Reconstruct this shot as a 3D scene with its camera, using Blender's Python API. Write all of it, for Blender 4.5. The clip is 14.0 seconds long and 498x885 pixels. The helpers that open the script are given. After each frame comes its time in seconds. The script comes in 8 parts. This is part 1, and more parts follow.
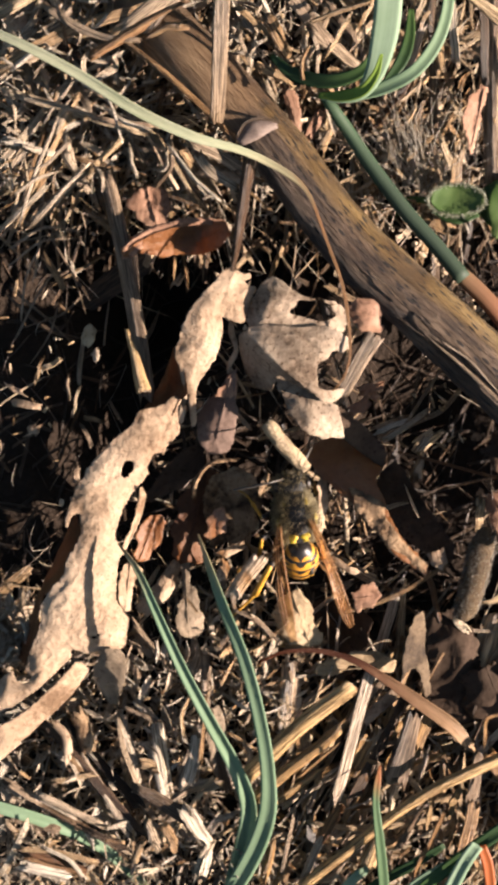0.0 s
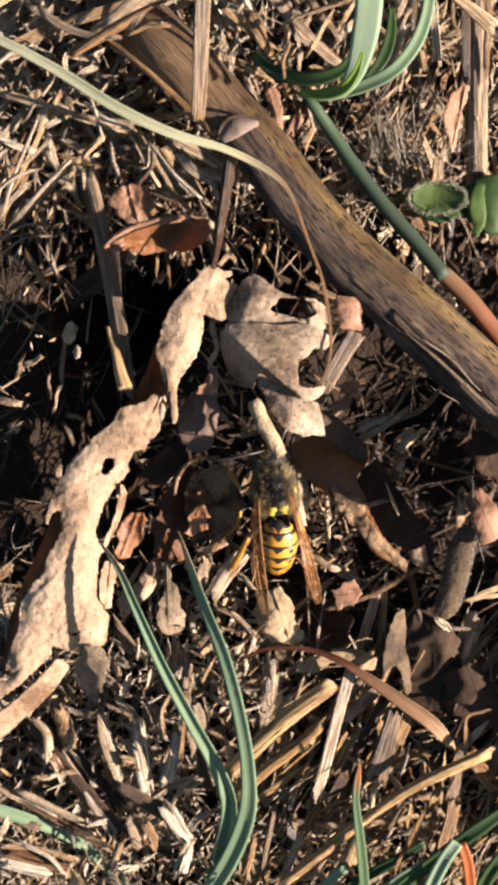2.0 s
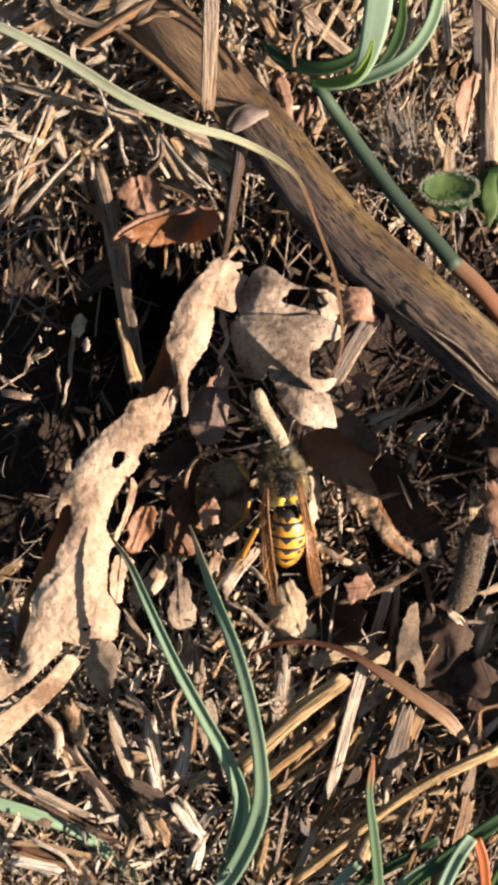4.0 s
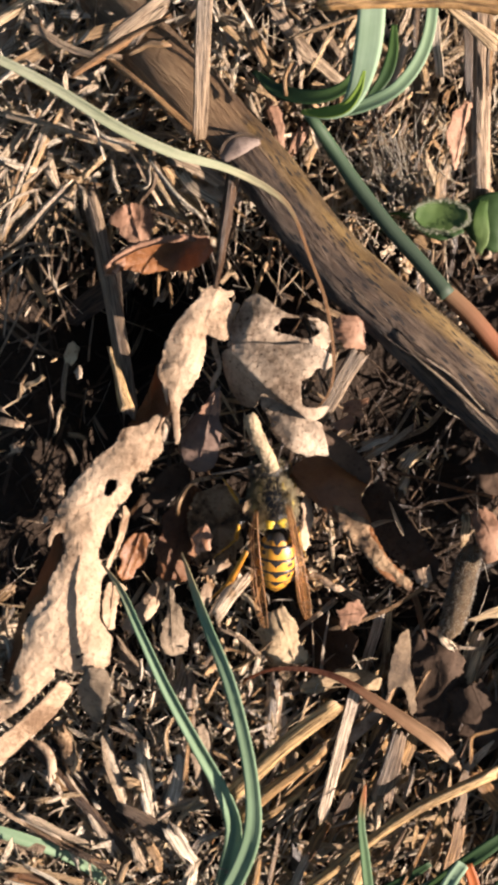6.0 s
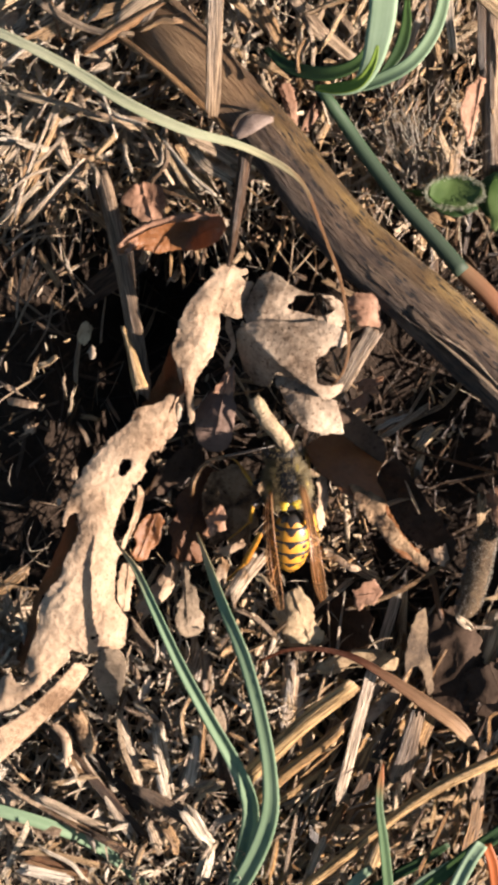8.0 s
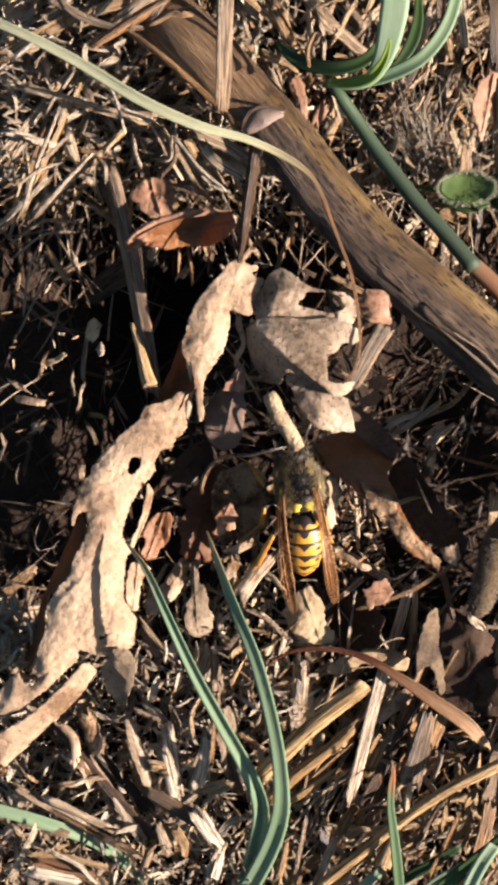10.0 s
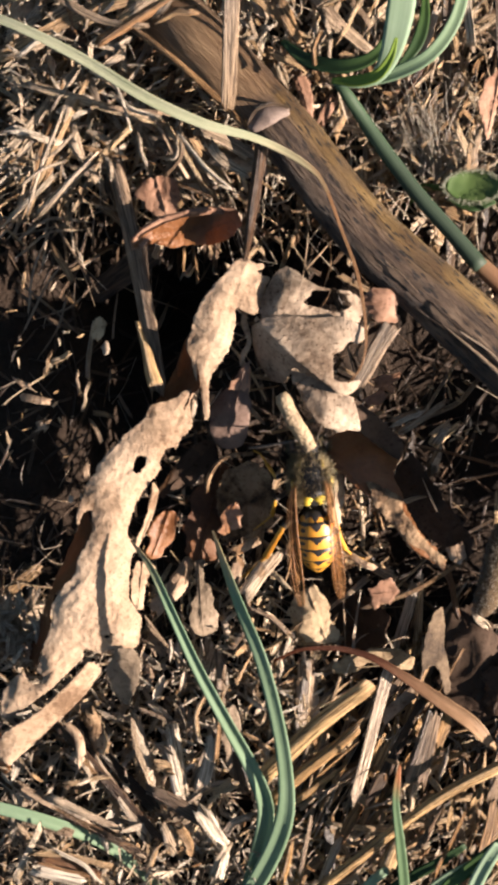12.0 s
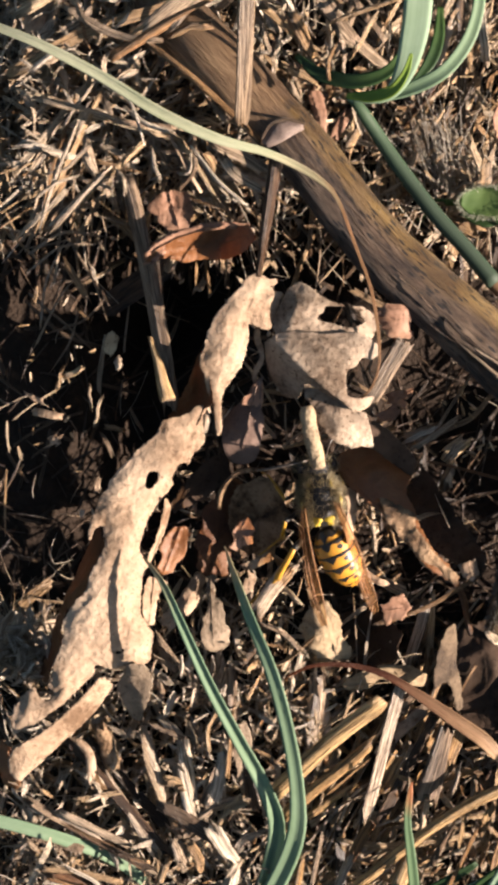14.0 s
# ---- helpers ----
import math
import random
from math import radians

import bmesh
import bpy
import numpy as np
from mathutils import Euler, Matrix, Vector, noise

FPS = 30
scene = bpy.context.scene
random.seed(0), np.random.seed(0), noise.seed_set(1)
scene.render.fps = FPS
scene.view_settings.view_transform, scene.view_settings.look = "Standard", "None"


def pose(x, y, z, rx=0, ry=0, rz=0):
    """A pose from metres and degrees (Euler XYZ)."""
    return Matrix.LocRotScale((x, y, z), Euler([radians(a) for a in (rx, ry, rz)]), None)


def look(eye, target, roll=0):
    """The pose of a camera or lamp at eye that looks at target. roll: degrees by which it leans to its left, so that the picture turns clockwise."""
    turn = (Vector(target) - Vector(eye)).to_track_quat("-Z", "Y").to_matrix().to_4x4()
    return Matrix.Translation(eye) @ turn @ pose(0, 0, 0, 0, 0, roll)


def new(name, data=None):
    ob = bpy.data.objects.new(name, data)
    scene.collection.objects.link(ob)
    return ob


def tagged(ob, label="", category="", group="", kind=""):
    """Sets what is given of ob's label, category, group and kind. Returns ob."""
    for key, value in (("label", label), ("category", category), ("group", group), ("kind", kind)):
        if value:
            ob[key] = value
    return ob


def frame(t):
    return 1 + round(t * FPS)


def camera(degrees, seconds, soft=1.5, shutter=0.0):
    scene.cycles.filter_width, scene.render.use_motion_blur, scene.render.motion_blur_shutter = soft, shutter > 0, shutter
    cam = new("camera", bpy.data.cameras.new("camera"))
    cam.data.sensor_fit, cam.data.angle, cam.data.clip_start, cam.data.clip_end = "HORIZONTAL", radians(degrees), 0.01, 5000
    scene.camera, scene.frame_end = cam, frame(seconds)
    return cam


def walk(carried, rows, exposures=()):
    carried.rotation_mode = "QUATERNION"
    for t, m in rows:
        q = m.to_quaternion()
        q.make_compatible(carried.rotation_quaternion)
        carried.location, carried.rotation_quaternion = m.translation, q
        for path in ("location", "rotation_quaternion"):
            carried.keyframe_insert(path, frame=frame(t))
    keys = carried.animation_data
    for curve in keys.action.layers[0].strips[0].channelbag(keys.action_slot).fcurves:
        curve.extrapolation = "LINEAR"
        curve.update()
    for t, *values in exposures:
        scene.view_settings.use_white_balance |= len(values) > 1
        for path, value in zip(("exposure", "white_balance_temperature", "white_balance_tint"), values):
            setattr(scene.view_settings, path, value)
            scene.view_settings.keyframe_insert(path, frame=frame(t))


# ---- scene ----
MM = 0.001

# ---- camera: held in the hand about 15 cm over the ground, looking straight down (millimetres, degrees) ----
cam = camera(18.0, 14.0, soft=4.1)
PATH = [
    (0.0, -0.62, -0.22, 155.79, 0.068, 0.075, 0.469),
    (0.5, -0.98, 2.32, 156.08, 0.031, 0.050, 0.656),
    (1.0, -0.43, 3.50, 156.28, 0.155, -0.014, 0.975),
    (1.5, 0.56, 1.02, 155.77, 0.063, -0.037, 0.793),
    (2.0, 0.81, -0.36, 155.86, 0.038, -0.064, 0.578),
    (2.5, -0.11, -1.13, 154.42, -0.003, -0.004, 0.436),
    (2.7, 0.08, -1.05, 155.02, 0.000, -0.007, 0.506),
    (4.8, 0.05, -0.99, 154.46, 0.015, 0.067, 0.202),
    (5.0, 0.18, -1.19, 154.54, -0.037, 0.005, 0.195),
    (5.5, 0.77, -0.74, 154.91, -0.047, -0.052, 0.185),
    (6.0, 0.58, 1.58, 155.12, 0.009, -0.037, 0.311),
    (6.5, 0.89, 0.39, 154.61, 0.031, 0.002, 0.421),
    (7.0, 0.84, 0.44, 155.12, 0.003, 0.009, 0.156),
    (7.5, 0.00, 0.00, 154.70, 0.000, -0.000, -0.000),
    (8.0, -0.36, -0.34, 154.32, 0.004, 0.126, -0.074),
    (8.2, -1.09, -0.01, 154.26, 0.070, 0.102, -0.163),
    (10.5, -1.77, -0.60, 152.79, -0.017, -0.015, -0.079),
    (11.0, -2.25, 0.34, 152.78, -0.032, -0.017, -0.167),
    (11.5, -3.10, 1.13, 153.00, 0.077, -0.046, -0.009),
    (12.0, -2.19, -0.36, 152.70, -0.103, -0.035, -0.031),
    (12.5, -1.92, -1.03, 152.52, -0.089, -0.019, -0.146),
    (13.0, -1.81, -1.46, 152.26, -0.194, -0.097, -0.283),
    (13.5, -2.70, -0.88, 152.11, -0.085, -0.015, -0.219),
    (14.0, -3.16, 0.81, 152.26, -0.002, 0.033, 0.179),
]
walk(cam, [(t, pose(x * MM, y * MM, z * MM, rx, ry, rz)) for t, x, y, z, rx, ry, rz in PATH])

# ---- light: low sun and clear sky ----
SUN_AZIMUTH, SUN_ELEVATION = -14.0, 20.0      # degrees from +x towards +y, and over the horizon
scene.view_settings.exposure = 2.03
world = bpy.data.worlds.new("world")
scene.world = world
world.use_nodes = True
sky = world.node_tree.nodes.new("ShaderNodeTexSky")
sky.sky_type, sky.sun_disc = "NISHITA", False
sky.sun_elevation, sky.sun_rotation = radians(SUN_ELEVATION), radians(90 - SUN_AZIMUTH)
background = world.node_tree.nodes["Background"]
background.inputs["Strength"].default_value = 0.031
world.node_tree.links.new(sky.outputs["Color"], background.inputs["Color"])
sun = new("sun", bpy.data.lights.new("sun", "SUN"))
sun.data.energy, sun.data.angle, sun.data.color = 5.0, radians(0.53), (1.0, 0.828, 0.72)
_az, _el = radians(SUN_AZIMUTH), radians(SUN_ELEVATION)
sun.matrix_world = look((math.cos(_az) * math.cos(_el), math.sin(_az) * math.cos(_el), math.sin(_el)), (0, 0, 0))

# ---- materials ----
def material(name):
    m = bpy.data.materials.new(name)
    m.use_nodes = True
    return m, m.node_tree.nodes, m.node_tree.links, m.node_tree.nodes["Principled BSDF"]


def ramp(nodes, stops):
    r = nodes.new("ShaderNodeValToRGB")
    while len(r.color_ramp.elements) < len(stops):
        r.color_ramp.elements.new(0.5)
    for e, (at, c) in zip(r.color_ramp.elements, stops):
        e.position, e.color = at, (*c, 1)
    return r


def math_node(nodes, links, op, a, b=0.0):
    n = nodes.new("ShaderNodeMath")
    n.operation = op
    for i, v in enumerate((a, b)):
        if isinstance(v, (int, float)):
            n.inputs[i].default_value = v
        else:
            links.new(v, n.inputs[i])
    return n.outputs[0]


def mix_colour(nodes, links, kind, fac, a, b):
    n = nodes.new("ShaderNodeMix")
    n.data_type, n.blend_type = "RGBA", kind
    for key, v in (("Factor", fac), ("A", a), ("B", b)):
        s = [i for i in n.inputs if i.name == key and i.type in (("VALUE",) if key == "Factor" else ("RGBA",))][0]
        if isinstance(v, (int, float)):
            s.default_value = v
        elif isinstance(v, tuple):
            s.default_value = (*v, 1)
        else:
            links.new(v, s)
    return [o for o in n.outputs if o.type == "RGBA"][0]


def noise_node(nodes, links, vector, scale, detail=4.0, rough=0.6):
    n = nodes.new("ShaderNodeTexNoise")
    n.inputs["Scale"].default_value, n.inputs["Detail"].default_value, n.inputs["Roughness"].default_value = scale, detail, rough
    if vector is not None:
        links.new(vector, n.inputs["Vector"])
    return n.outputs["Fac"]


def uv_vector(nodes, links, layer, sx, sy):
    """The piece's own length and width as a vector, shifted from piece to piece."""
    uv = nodes.new("ShaderNodeUVMap")
    uv.uv_map = layer
    mp = nodes.new("ShaderNodeMapping")
    mp.inputs["Scale"].default_value = (sx, sy, 1)
    links.new(uv.outputs["UV"], mp.inputs["Vector"])
    rnd = nodes.new("ShaderNodeObjectInfo").outputs["Random"]
    isl = nodes.new("ShaderNodeNewGeometry").outputs["Random Per Island"]
    total = math_node(nodes, links, "MULTIPLY", math_node(nodes, links, "ADD", rnd, isl), 91.7)
    comb = nodes.new("ShaderNodeCombineXYZ")
    links.new(total, comb.inputs[2])
    links.new(total, comb.inputs[0])
    add = nodes.new("ShaderNodeVectorMath")
    links.new(mp.outputs["Vector"], add.inputs[0])
    links.new(comb.outputs[0], add.inputs[1])
    return add.outputs[0], total


def bump(nodes, links, bsdf, height, distance, strength=1.0):
    b = nodes.new("ShaderNodeBump")
    b.inputs["Strength"].default_value, b.inputs["Distance"].default_value = strength, distance
    links.new(height, b.inputs["Height"])
    links.new(b.outputs["Normal"], bsdf.inputs["Normal"])


def see_through(m, nodes, links, bsdf, colour, amount):
    """Lets part of the light pass through a thin dry or green sheet."""
    tr = nodes.new("ShaderNodeBsdfTranslucent")
    mx = nodes.new("ShaderNodeMixShader")
    mx.inputs[0].default_value = amount
    links.new(colour, tr.inputs["Color"])
    links.new(bsdf.outputs[0], mx.inputs[1])
    links.new(tr.outputs[0], mx.inputs[2])
    links.new(mx.outputs[0], nodes["Material Output"].inputs["Surface"])


def fibre_material(name, stops, rough=0.45, through_light=0.12, dark=0.14):
    """Dry straw: long fibres, blotches, a colour that varies from piece to piece."""
    m, nodes, links, bsdf = material(name)
    vec, total = uv_vector(nodes, links, "length", 0.25, 9.0)
    fine = noise_node(nodes, links, vec, 1.0, 5, 0.65)
    vec2, _ = uv_vector(nodes, links, "length", 0.35, 0.8)
    blot = noise_node(nodes, links, vec2, 0.9, 3, 0.6)
    pick = math_node(nodes, links, "FRACT", math_node(nodes, links, "MULTIPLY", total, 0.37))
    pick = math_node(nodes, links, "ADD", math_node(nodes, links, "MULTIPLY", pick, 0.75), math_node(nodes, links, "MULTIPLY", blot, 0.3))
    base = ramp(nodes, stops)
    links.new(pick, base.inputs[0])
    shade = ramp(nodes, [(0.41, (dark, dark * 0.8, dark * 0.62)), (0.57, (1, 1, 1)), (0.7, (1.12, 1.12, 1.1))])
    links.new(fine, shade.inputs[0])
    col = mix_colour(nodes, links, "MULTIPLY", 0.85, base.outputs[0], shade.outputs[0])
    spots = ramp(nodes, [(0.28, (0.3, 0.22, 0.15)), (0.4, (1, 1, 1))])
    links.new(blot, spots.inputs[0])
    col = mix_colour(nodes, links, "MULTIPLY", 0.5, col, spots.outputs[0])
    links.new(col, bsdf.inputs["Base Color"])
    bsdf.inputs["Roughness"].default_value = rough
    bsdf.inputs["Specular IOR Level"].default_value = 0.35
    bump(nodes, links, bsdf, fine, 0.0005, 1.0)
    see_through(m, nodes, links, bsdf, col, through_light)
    return m


def leaf_material(name, stops, rough=0.75, through_light=0.2, speck=0.6, spec=0.3, glow=None, relief=0.0002, grain=140):
    """Dead leaf: mottled, with fine veins and dark specks."""
    m, nodes, links, bsdf = material(name)
    co = nodes.new("ShaderNodeTexCoord").outputs["Object"]
    big = noise_node(nodes, links, co, grain, 4, 0.6)
    fine = noise_node(nodes, links, co, 1500, 5, 0.7)
    both = math_node(nodes, links, "ADD", math_node(nodes, links, "MULTIPLY", big, 0.75), math_node(nodes, links, "MULTIPLY", fine, 0.25))
    base = ramp(nodes, stops)
    links.new(both, base.inputs[0])
    dots = noise_node(nodes, links, co, 2600, 2, 0.5)
    sp = ramp(nodes, [(0.3, (0.25, 0.18, 0.12)), (0.4, (1, 1, 1))])
    links.new(dots, sp.inputs[0])
    col = mix_colour(nodes, links, "MULTIPLY", speck, base.outputs[0], sp.outputs[0])
    vec, _ = uv_vector(nodes, links, "length", 1.1, 5.0)
    wv = nodes.new("ShaderNodeTexVoronoi")
    wv.feature, wv.inputs["Scale"].default_value = "DISTANCE_TO_EDGE", 2.6
    links.new(vec, wv.inputs["Vector"])
    vein = ramp(nodes, [(0.0, (0.8, 0.76, 0.72)), (0.16, (1, 1, 1))])
    links.new(wv.outputs["Distance"], vein.inputs[0])
    col = mix_colour(nodes, links, "MULTIPLY", 0.22, col, vein.outputs[0])
    links.new(col, bsdf.inputs["Base Color"])
    bsdf.inputs["Roughness"].default_value = rough
    bsdf.inputs["Specular IOR Level"].default_value = spec
    h = math_node(nodes, links, "ADD", fine, math_node(nodes, links, "MULTIPLY", big, 1.2))
    bump(nodes, links, bsdf, h, relief, 0.8)
    tint = col
    if glow:
        tint = mix_colour(nodes, links, "MULTIPLY", 1.0, col, glow)
    see_through(m, nodes, links, bsdf, tint, through_light)
    return m


def grass_material(name, base, tip, start, end, pale=(1.1, 1.08, 1.07), rough=0.55, relief=0.00003, mottle=(0.75, 0.8, 0.7)):
    """Living blade: long veins, a waxy sheen, and a tip that turns to another colour."""
    m, nodes, links, bsdf = material(name)
    vec, _ = uv_vector(nodes, links, "length", 0.05, 14.0)
    veins = noise_node(nodes, links, vec, 1.0, 2, 0.5)
    vec2, _ = uv_vector(nodes, links, "length", 0.22, 0.7)
    blot = noise_node(nodes, links, vec2, 1.0, 4, 0.6)
    uv = nodes.new("ShaderNodeUVMap")
    uv.uv_map = "part"
    sep = nodes.new("ShaderNodeSeparateXYZ")
    links.new(uv.outputs["UV"], sep.inputs[0])
    along = math_node(nodes, links, "ADD", sep.outputs[0], math_node(nodes, links, "MULTIPLY", math_node(nodes, links, "SUBTRACT", blot, 0.5), 0.18))
    grad = ramp(nodes, [(start, base), (end, tip)])
    links.new(along, grad.inputs[0])
    vr = ramp(nodes, [(0.3, (0.86, 0.9, 0.86)), (0.7, pale)])
    links.new(veins, vr.inputs[0])
    col = mix_colour(nodes, links, "MULTIPLY", 0.8, grad.outputs[0], vr.outputs[0])
    br = ramp(nodes, [(0.3, mottle), (0.7, (1.12, 1.1, 1.1))])
    links.new(blot, br.inputs[0])
    col = mix_colour(nodes, links, "MULTIPLY", 0.7, col, br.outputs[0])
    links.new(col, bsdf.inputs["Base Color"])
    bsdf.inputs["Roughness"].default_value, bsdf.inputs["Specular IOR Level"].default_value = rough, 0.28
    bump(nodes, links, bsdf, veins, relief, 0.4)
    see_through(m, nodes, links, bsdf, col, 0.28)
    return m


def plain_material(name, a, b, scale, rough=0.5, relief=0.0001, spec=0.5, metal=0.0):
    m, nodes, links, bsdf = material(name)
    co = nodes.new("ShaderNodeTexCoord").outputs["Object"]
    n1, n2 = noise_node(nodes, links, co, scale, 5, 0.65), noise_node(nodes, links, co, scale * 7, 4, 0.6)
    tot = math_node(nodes, links, "ADD", math_node(nodes, links, "MULTIPLY", n1, 0.6), math_node(nodes, links, "MULTIPLY", n2, 0.4))
    r = ramp(nodes, [(0.32, a), (0.68, b)])
    links.new(tot, r.inputs[0])
    links.new(r.outputs[0], bsdf.inputs["Base Color"])
    bsdf.inputs["Roughness"].default_value, bsdf.inputs["Specular IOR Level"].default_value = rough, spec
    bsdf.inputs["Metallic"].default_value = metal
    bump(nodes, links, bsdf, n2, relief, 0.8)
    return m


def stem_material():
    """Old thick stalk: grey-brown bark with long pale fibres, darkened as the shaded side, and a lit yellow-brown side
    with rows of black flecks.
    """
    m, nodes, links, bsdf = material("old_stalk")
    vec, _ = uv_vector(nodes, links, "length", 0.3, 26.0)
    fine = noise_node(nodes, links, vec, 1.0, 6, 0.7)
    vec2, _ = uv_vector(nodes, links, "length", 0.10, 2.6)
    broad = noise_node(nodes, links, vec2, 1.0, 4, 0.6)
    uv = nodes.new("ShaderNodeUVMap")
    uv.uv_map = "part"
    sep = nodes.new("ShaderNodeSeparateXYZ")
    links.new(uv.outputs["UV"], sep.inputs[0])
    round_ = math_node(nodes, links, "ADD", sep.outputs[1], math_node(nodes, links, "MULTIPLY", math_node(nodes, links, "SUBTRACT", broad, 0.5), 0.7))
    # paints the shaded flank grey-brown and the sunward flank yellow-brown
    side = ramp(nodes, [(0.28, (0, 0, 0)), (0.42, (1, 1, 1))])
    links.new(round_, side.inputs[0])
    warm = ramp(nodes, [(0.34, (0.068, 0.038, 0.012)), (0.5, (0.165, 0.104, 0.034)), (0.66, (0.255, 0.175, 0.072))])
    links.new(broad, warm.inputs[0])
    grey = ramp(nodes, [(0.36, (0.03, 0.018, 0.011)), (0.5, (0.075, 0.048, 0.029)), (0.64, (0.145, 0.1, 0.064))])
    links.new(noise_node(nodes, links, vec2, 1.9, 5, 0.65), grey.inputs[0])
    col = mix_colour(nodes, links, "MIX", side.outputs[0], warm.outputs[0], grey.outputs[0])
    sh = ramp(nodes, [(0.34, (0.45, 0.4, 0.36)), (0.5, (1.0, 1.0, 1.0)), (0.64, (1.25, 1.22, 1.2)), (0.73, (2.4, 2.3, 2.1))])
    links.new(fine, sh.inputs[0])
    col = mix_colour(nodes, links, "MULTIPLY", 0.95, col, sh.outputs[0])
    vec3, _ = uv_vector(nodes, links, "length", 0.75, 24.0)
    fl = nodes.new("ShaderNodeTexVoronoi")
    fl.inputs["Scale"].default_value = 1.0
    links.new(vec3, fl.inputs["Vector"])
    dark = ramp(nodes, [(0.3, (0.06, 0.045, 0.04)), (0.4, (1, 1, 1))])
    links.new(fl.outputs["Distance"], dark.inputs[0])
    where = ramp(nodes, [(0.40, (0, 0, 0)), (0.5, (1, 1, 1))])
    links.new(noise_node(nodes, links, vec2, 2.3, 3), where.inputs[0])
    col = mix_colour(nodes, links, "MULTIPLY", where.outputs[0], col, dark.outputs[0])
    tan = ramp(nodes, [(0.36, (0.08, 0.045, 0.021)), (0.5, (0.165, 0.1, 0.05)), (0.66, (0.25, 0.165, 0.09))])
    links.new(broad, tan.inputs[0])
    streak = ramp(nodes, [(0.34, (0.55, 0.5, 0.45)), (0.52, (1, 1, 1)), (0.7, (1.3, 1.3, 1.25))])
    links.new(fine, streak.inputs[0])
    sheath = mix_colour(nodes, links, "MULTIPLY", 0.8, tan.outputs[0], streak.outputs[0])
    below = ramp(nodes, [(0.425, (0, 0, 0)), (0.445, (1, 1, 1))])
    links.new(sep.outputs[0], below.inputs[0])
    col = mix_colour(nodes, links, "MIX", below.outputs[0], sheath, col)
    links.new(col, bsdf.inputs["Base Color"])
    bsdf.inputs["Roughness"].default_value = 0.55
    bump(nodes, links, bsdf, fine, 0.0006, 1.0)
    return m


TAN = [(0.08, (0.24, 0.125, 0.05)), (0.3, (0.47, 0.30, 0.15)), (0.6, (0.66, 0.48, 0.28)), (0.9, (0.86, 0.72, 0.53))]
GREY = [(0.1, (0.13, 0.085, 0.052)), (0.35, (0.33, 0.235, 0.155)), (0.65, (0.52, 0.395, 0.27)), (0.95, (0.72, 0.58, 0.43))]
MIXED = [(0.1, (0.035, 0.02, 0.011)), (0.35, (0.09, 0.052, 0.027)), (0.52, (0.25, 0.155, 0.08)), (0.7, (0.58, 0.41, 0.24)), (0.95, (0.80, 0.65, 0.46))]
DARK = [(0.1, (0.03, 0.019, 0.012)), (0.5, (0.075, 0.047, 0.028)), (0.9, (0.16, 0.105, 0.064))]
DEEP = [(0.1, (0.06, 0.03, 0.015)), (0.5, (0.13, 0.072, 0.036)), (0.9, (0.24, 0.145, 0.075))]
BROWN = [(0.1, (0.10, 0.036, 0.014)), (0.5, (0.25, 0.115, 0.045)), (0.9, (0.46, 0.26, 0.12))]
STRAW = fibre_material("dry_straw", TAN)
STRAW_PALE = fibre_material("bleached_straw", [(0.1, (0.42, 0.30, 0.19)), (0.45, (0.66, 0.53, 0.38)), (0.9, (0.85, 0.75, 0.60))])
STRAW_TAWNY = fibre_material("tawny_straw", [(0.1, (0.2, 0.09, 0.03)), (0.45, (0.4, 0.225, 0.085)), (0.9, (0.62, 0.42, 0.2))])
STRAW_DULL = fibre_material("dull_brown_straw", [(0.1, (0.1, 0.06, 0.033)), (0.5, (0.24, 0.155, 0.09)), (0.9, (0.4, 0.28, 0.17))])
STRAW_GREY = fibre_material("weathered_straw", GREY)
STRAW_MIXED = fibre_material("litter_straw", MIXED)
# dark straw tone; on many single straws it stands in for shade
STRAW_DARK = fibre_material("rotten_and_shaded_straw", DARK, through_light=0.05)
STRAW_DEEP = fibre_material("deep_brown_straw", DEEP)
STRAW_BROWN = fibre_material("brown_straw", BROWN)
LEAF_PALE = leaf_material("pale_dead_leaf", [(0.37, (0.14, 0.084, 0.046)), (0.47, (0.34, 0.24, 0.156)), (0.61, (0.48, 0.362, 0.25))], glow=(0.7, 0.34, 0.16), speck=0.45, relief=0.0003)
LEAF_GREY = leaf_material("greyish_dead_leaf", [(0.36, (0.12, 0.08, 0.05)), (0.47, (0.35, 0.268, 0.19)), (0.62, (0.56, 0.45, 0.335))], speck=0.85, relief=0.0003)
LEAF_RED = leaf_material("reddish_dead_leaf", [(0.25, (0.165, 0.082, 0.048)), (0.5, (0.31, 0.175, 0.11)), (0.75, (0.43, 0.27, 0.18))], rough=0.6)
LEAF_BROWN = leaf_material("glossy_brown_leaf", [(0.3, (0.16, 0.062, 0.022)), (0.5, (0.28, 0.118, 0.042)), (0.7, (0.38, 0.18, 0.075))], rough=0.36, speck=0.3, spec=0.6, through_light=0.45)
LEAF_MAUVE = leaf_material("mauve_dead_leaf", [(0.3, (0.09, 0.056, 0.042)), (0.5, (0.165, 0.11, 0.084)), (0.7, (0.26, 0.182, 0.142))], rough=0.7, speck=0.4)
LEAF_DUN = leaf_material("dun_downy_leaf", [(0.36, (0.022, 0.014, 0.008)), (0.48, (0.065, 0.043, 0.025)), (0.62, (0.15, 0.105, 0.063))], speck=0.6, relief=0.0003, grain=260)
LEAF_TAN = leaf_material("yellowish_tan_leaf", [(0.34, (0.17, 0.112, 0.06)), (0.47, (0.37, 0.272, 0.162)), (0.62, (0.5, 0.39, 0.245))], speck=0.6, relief=0.0003)
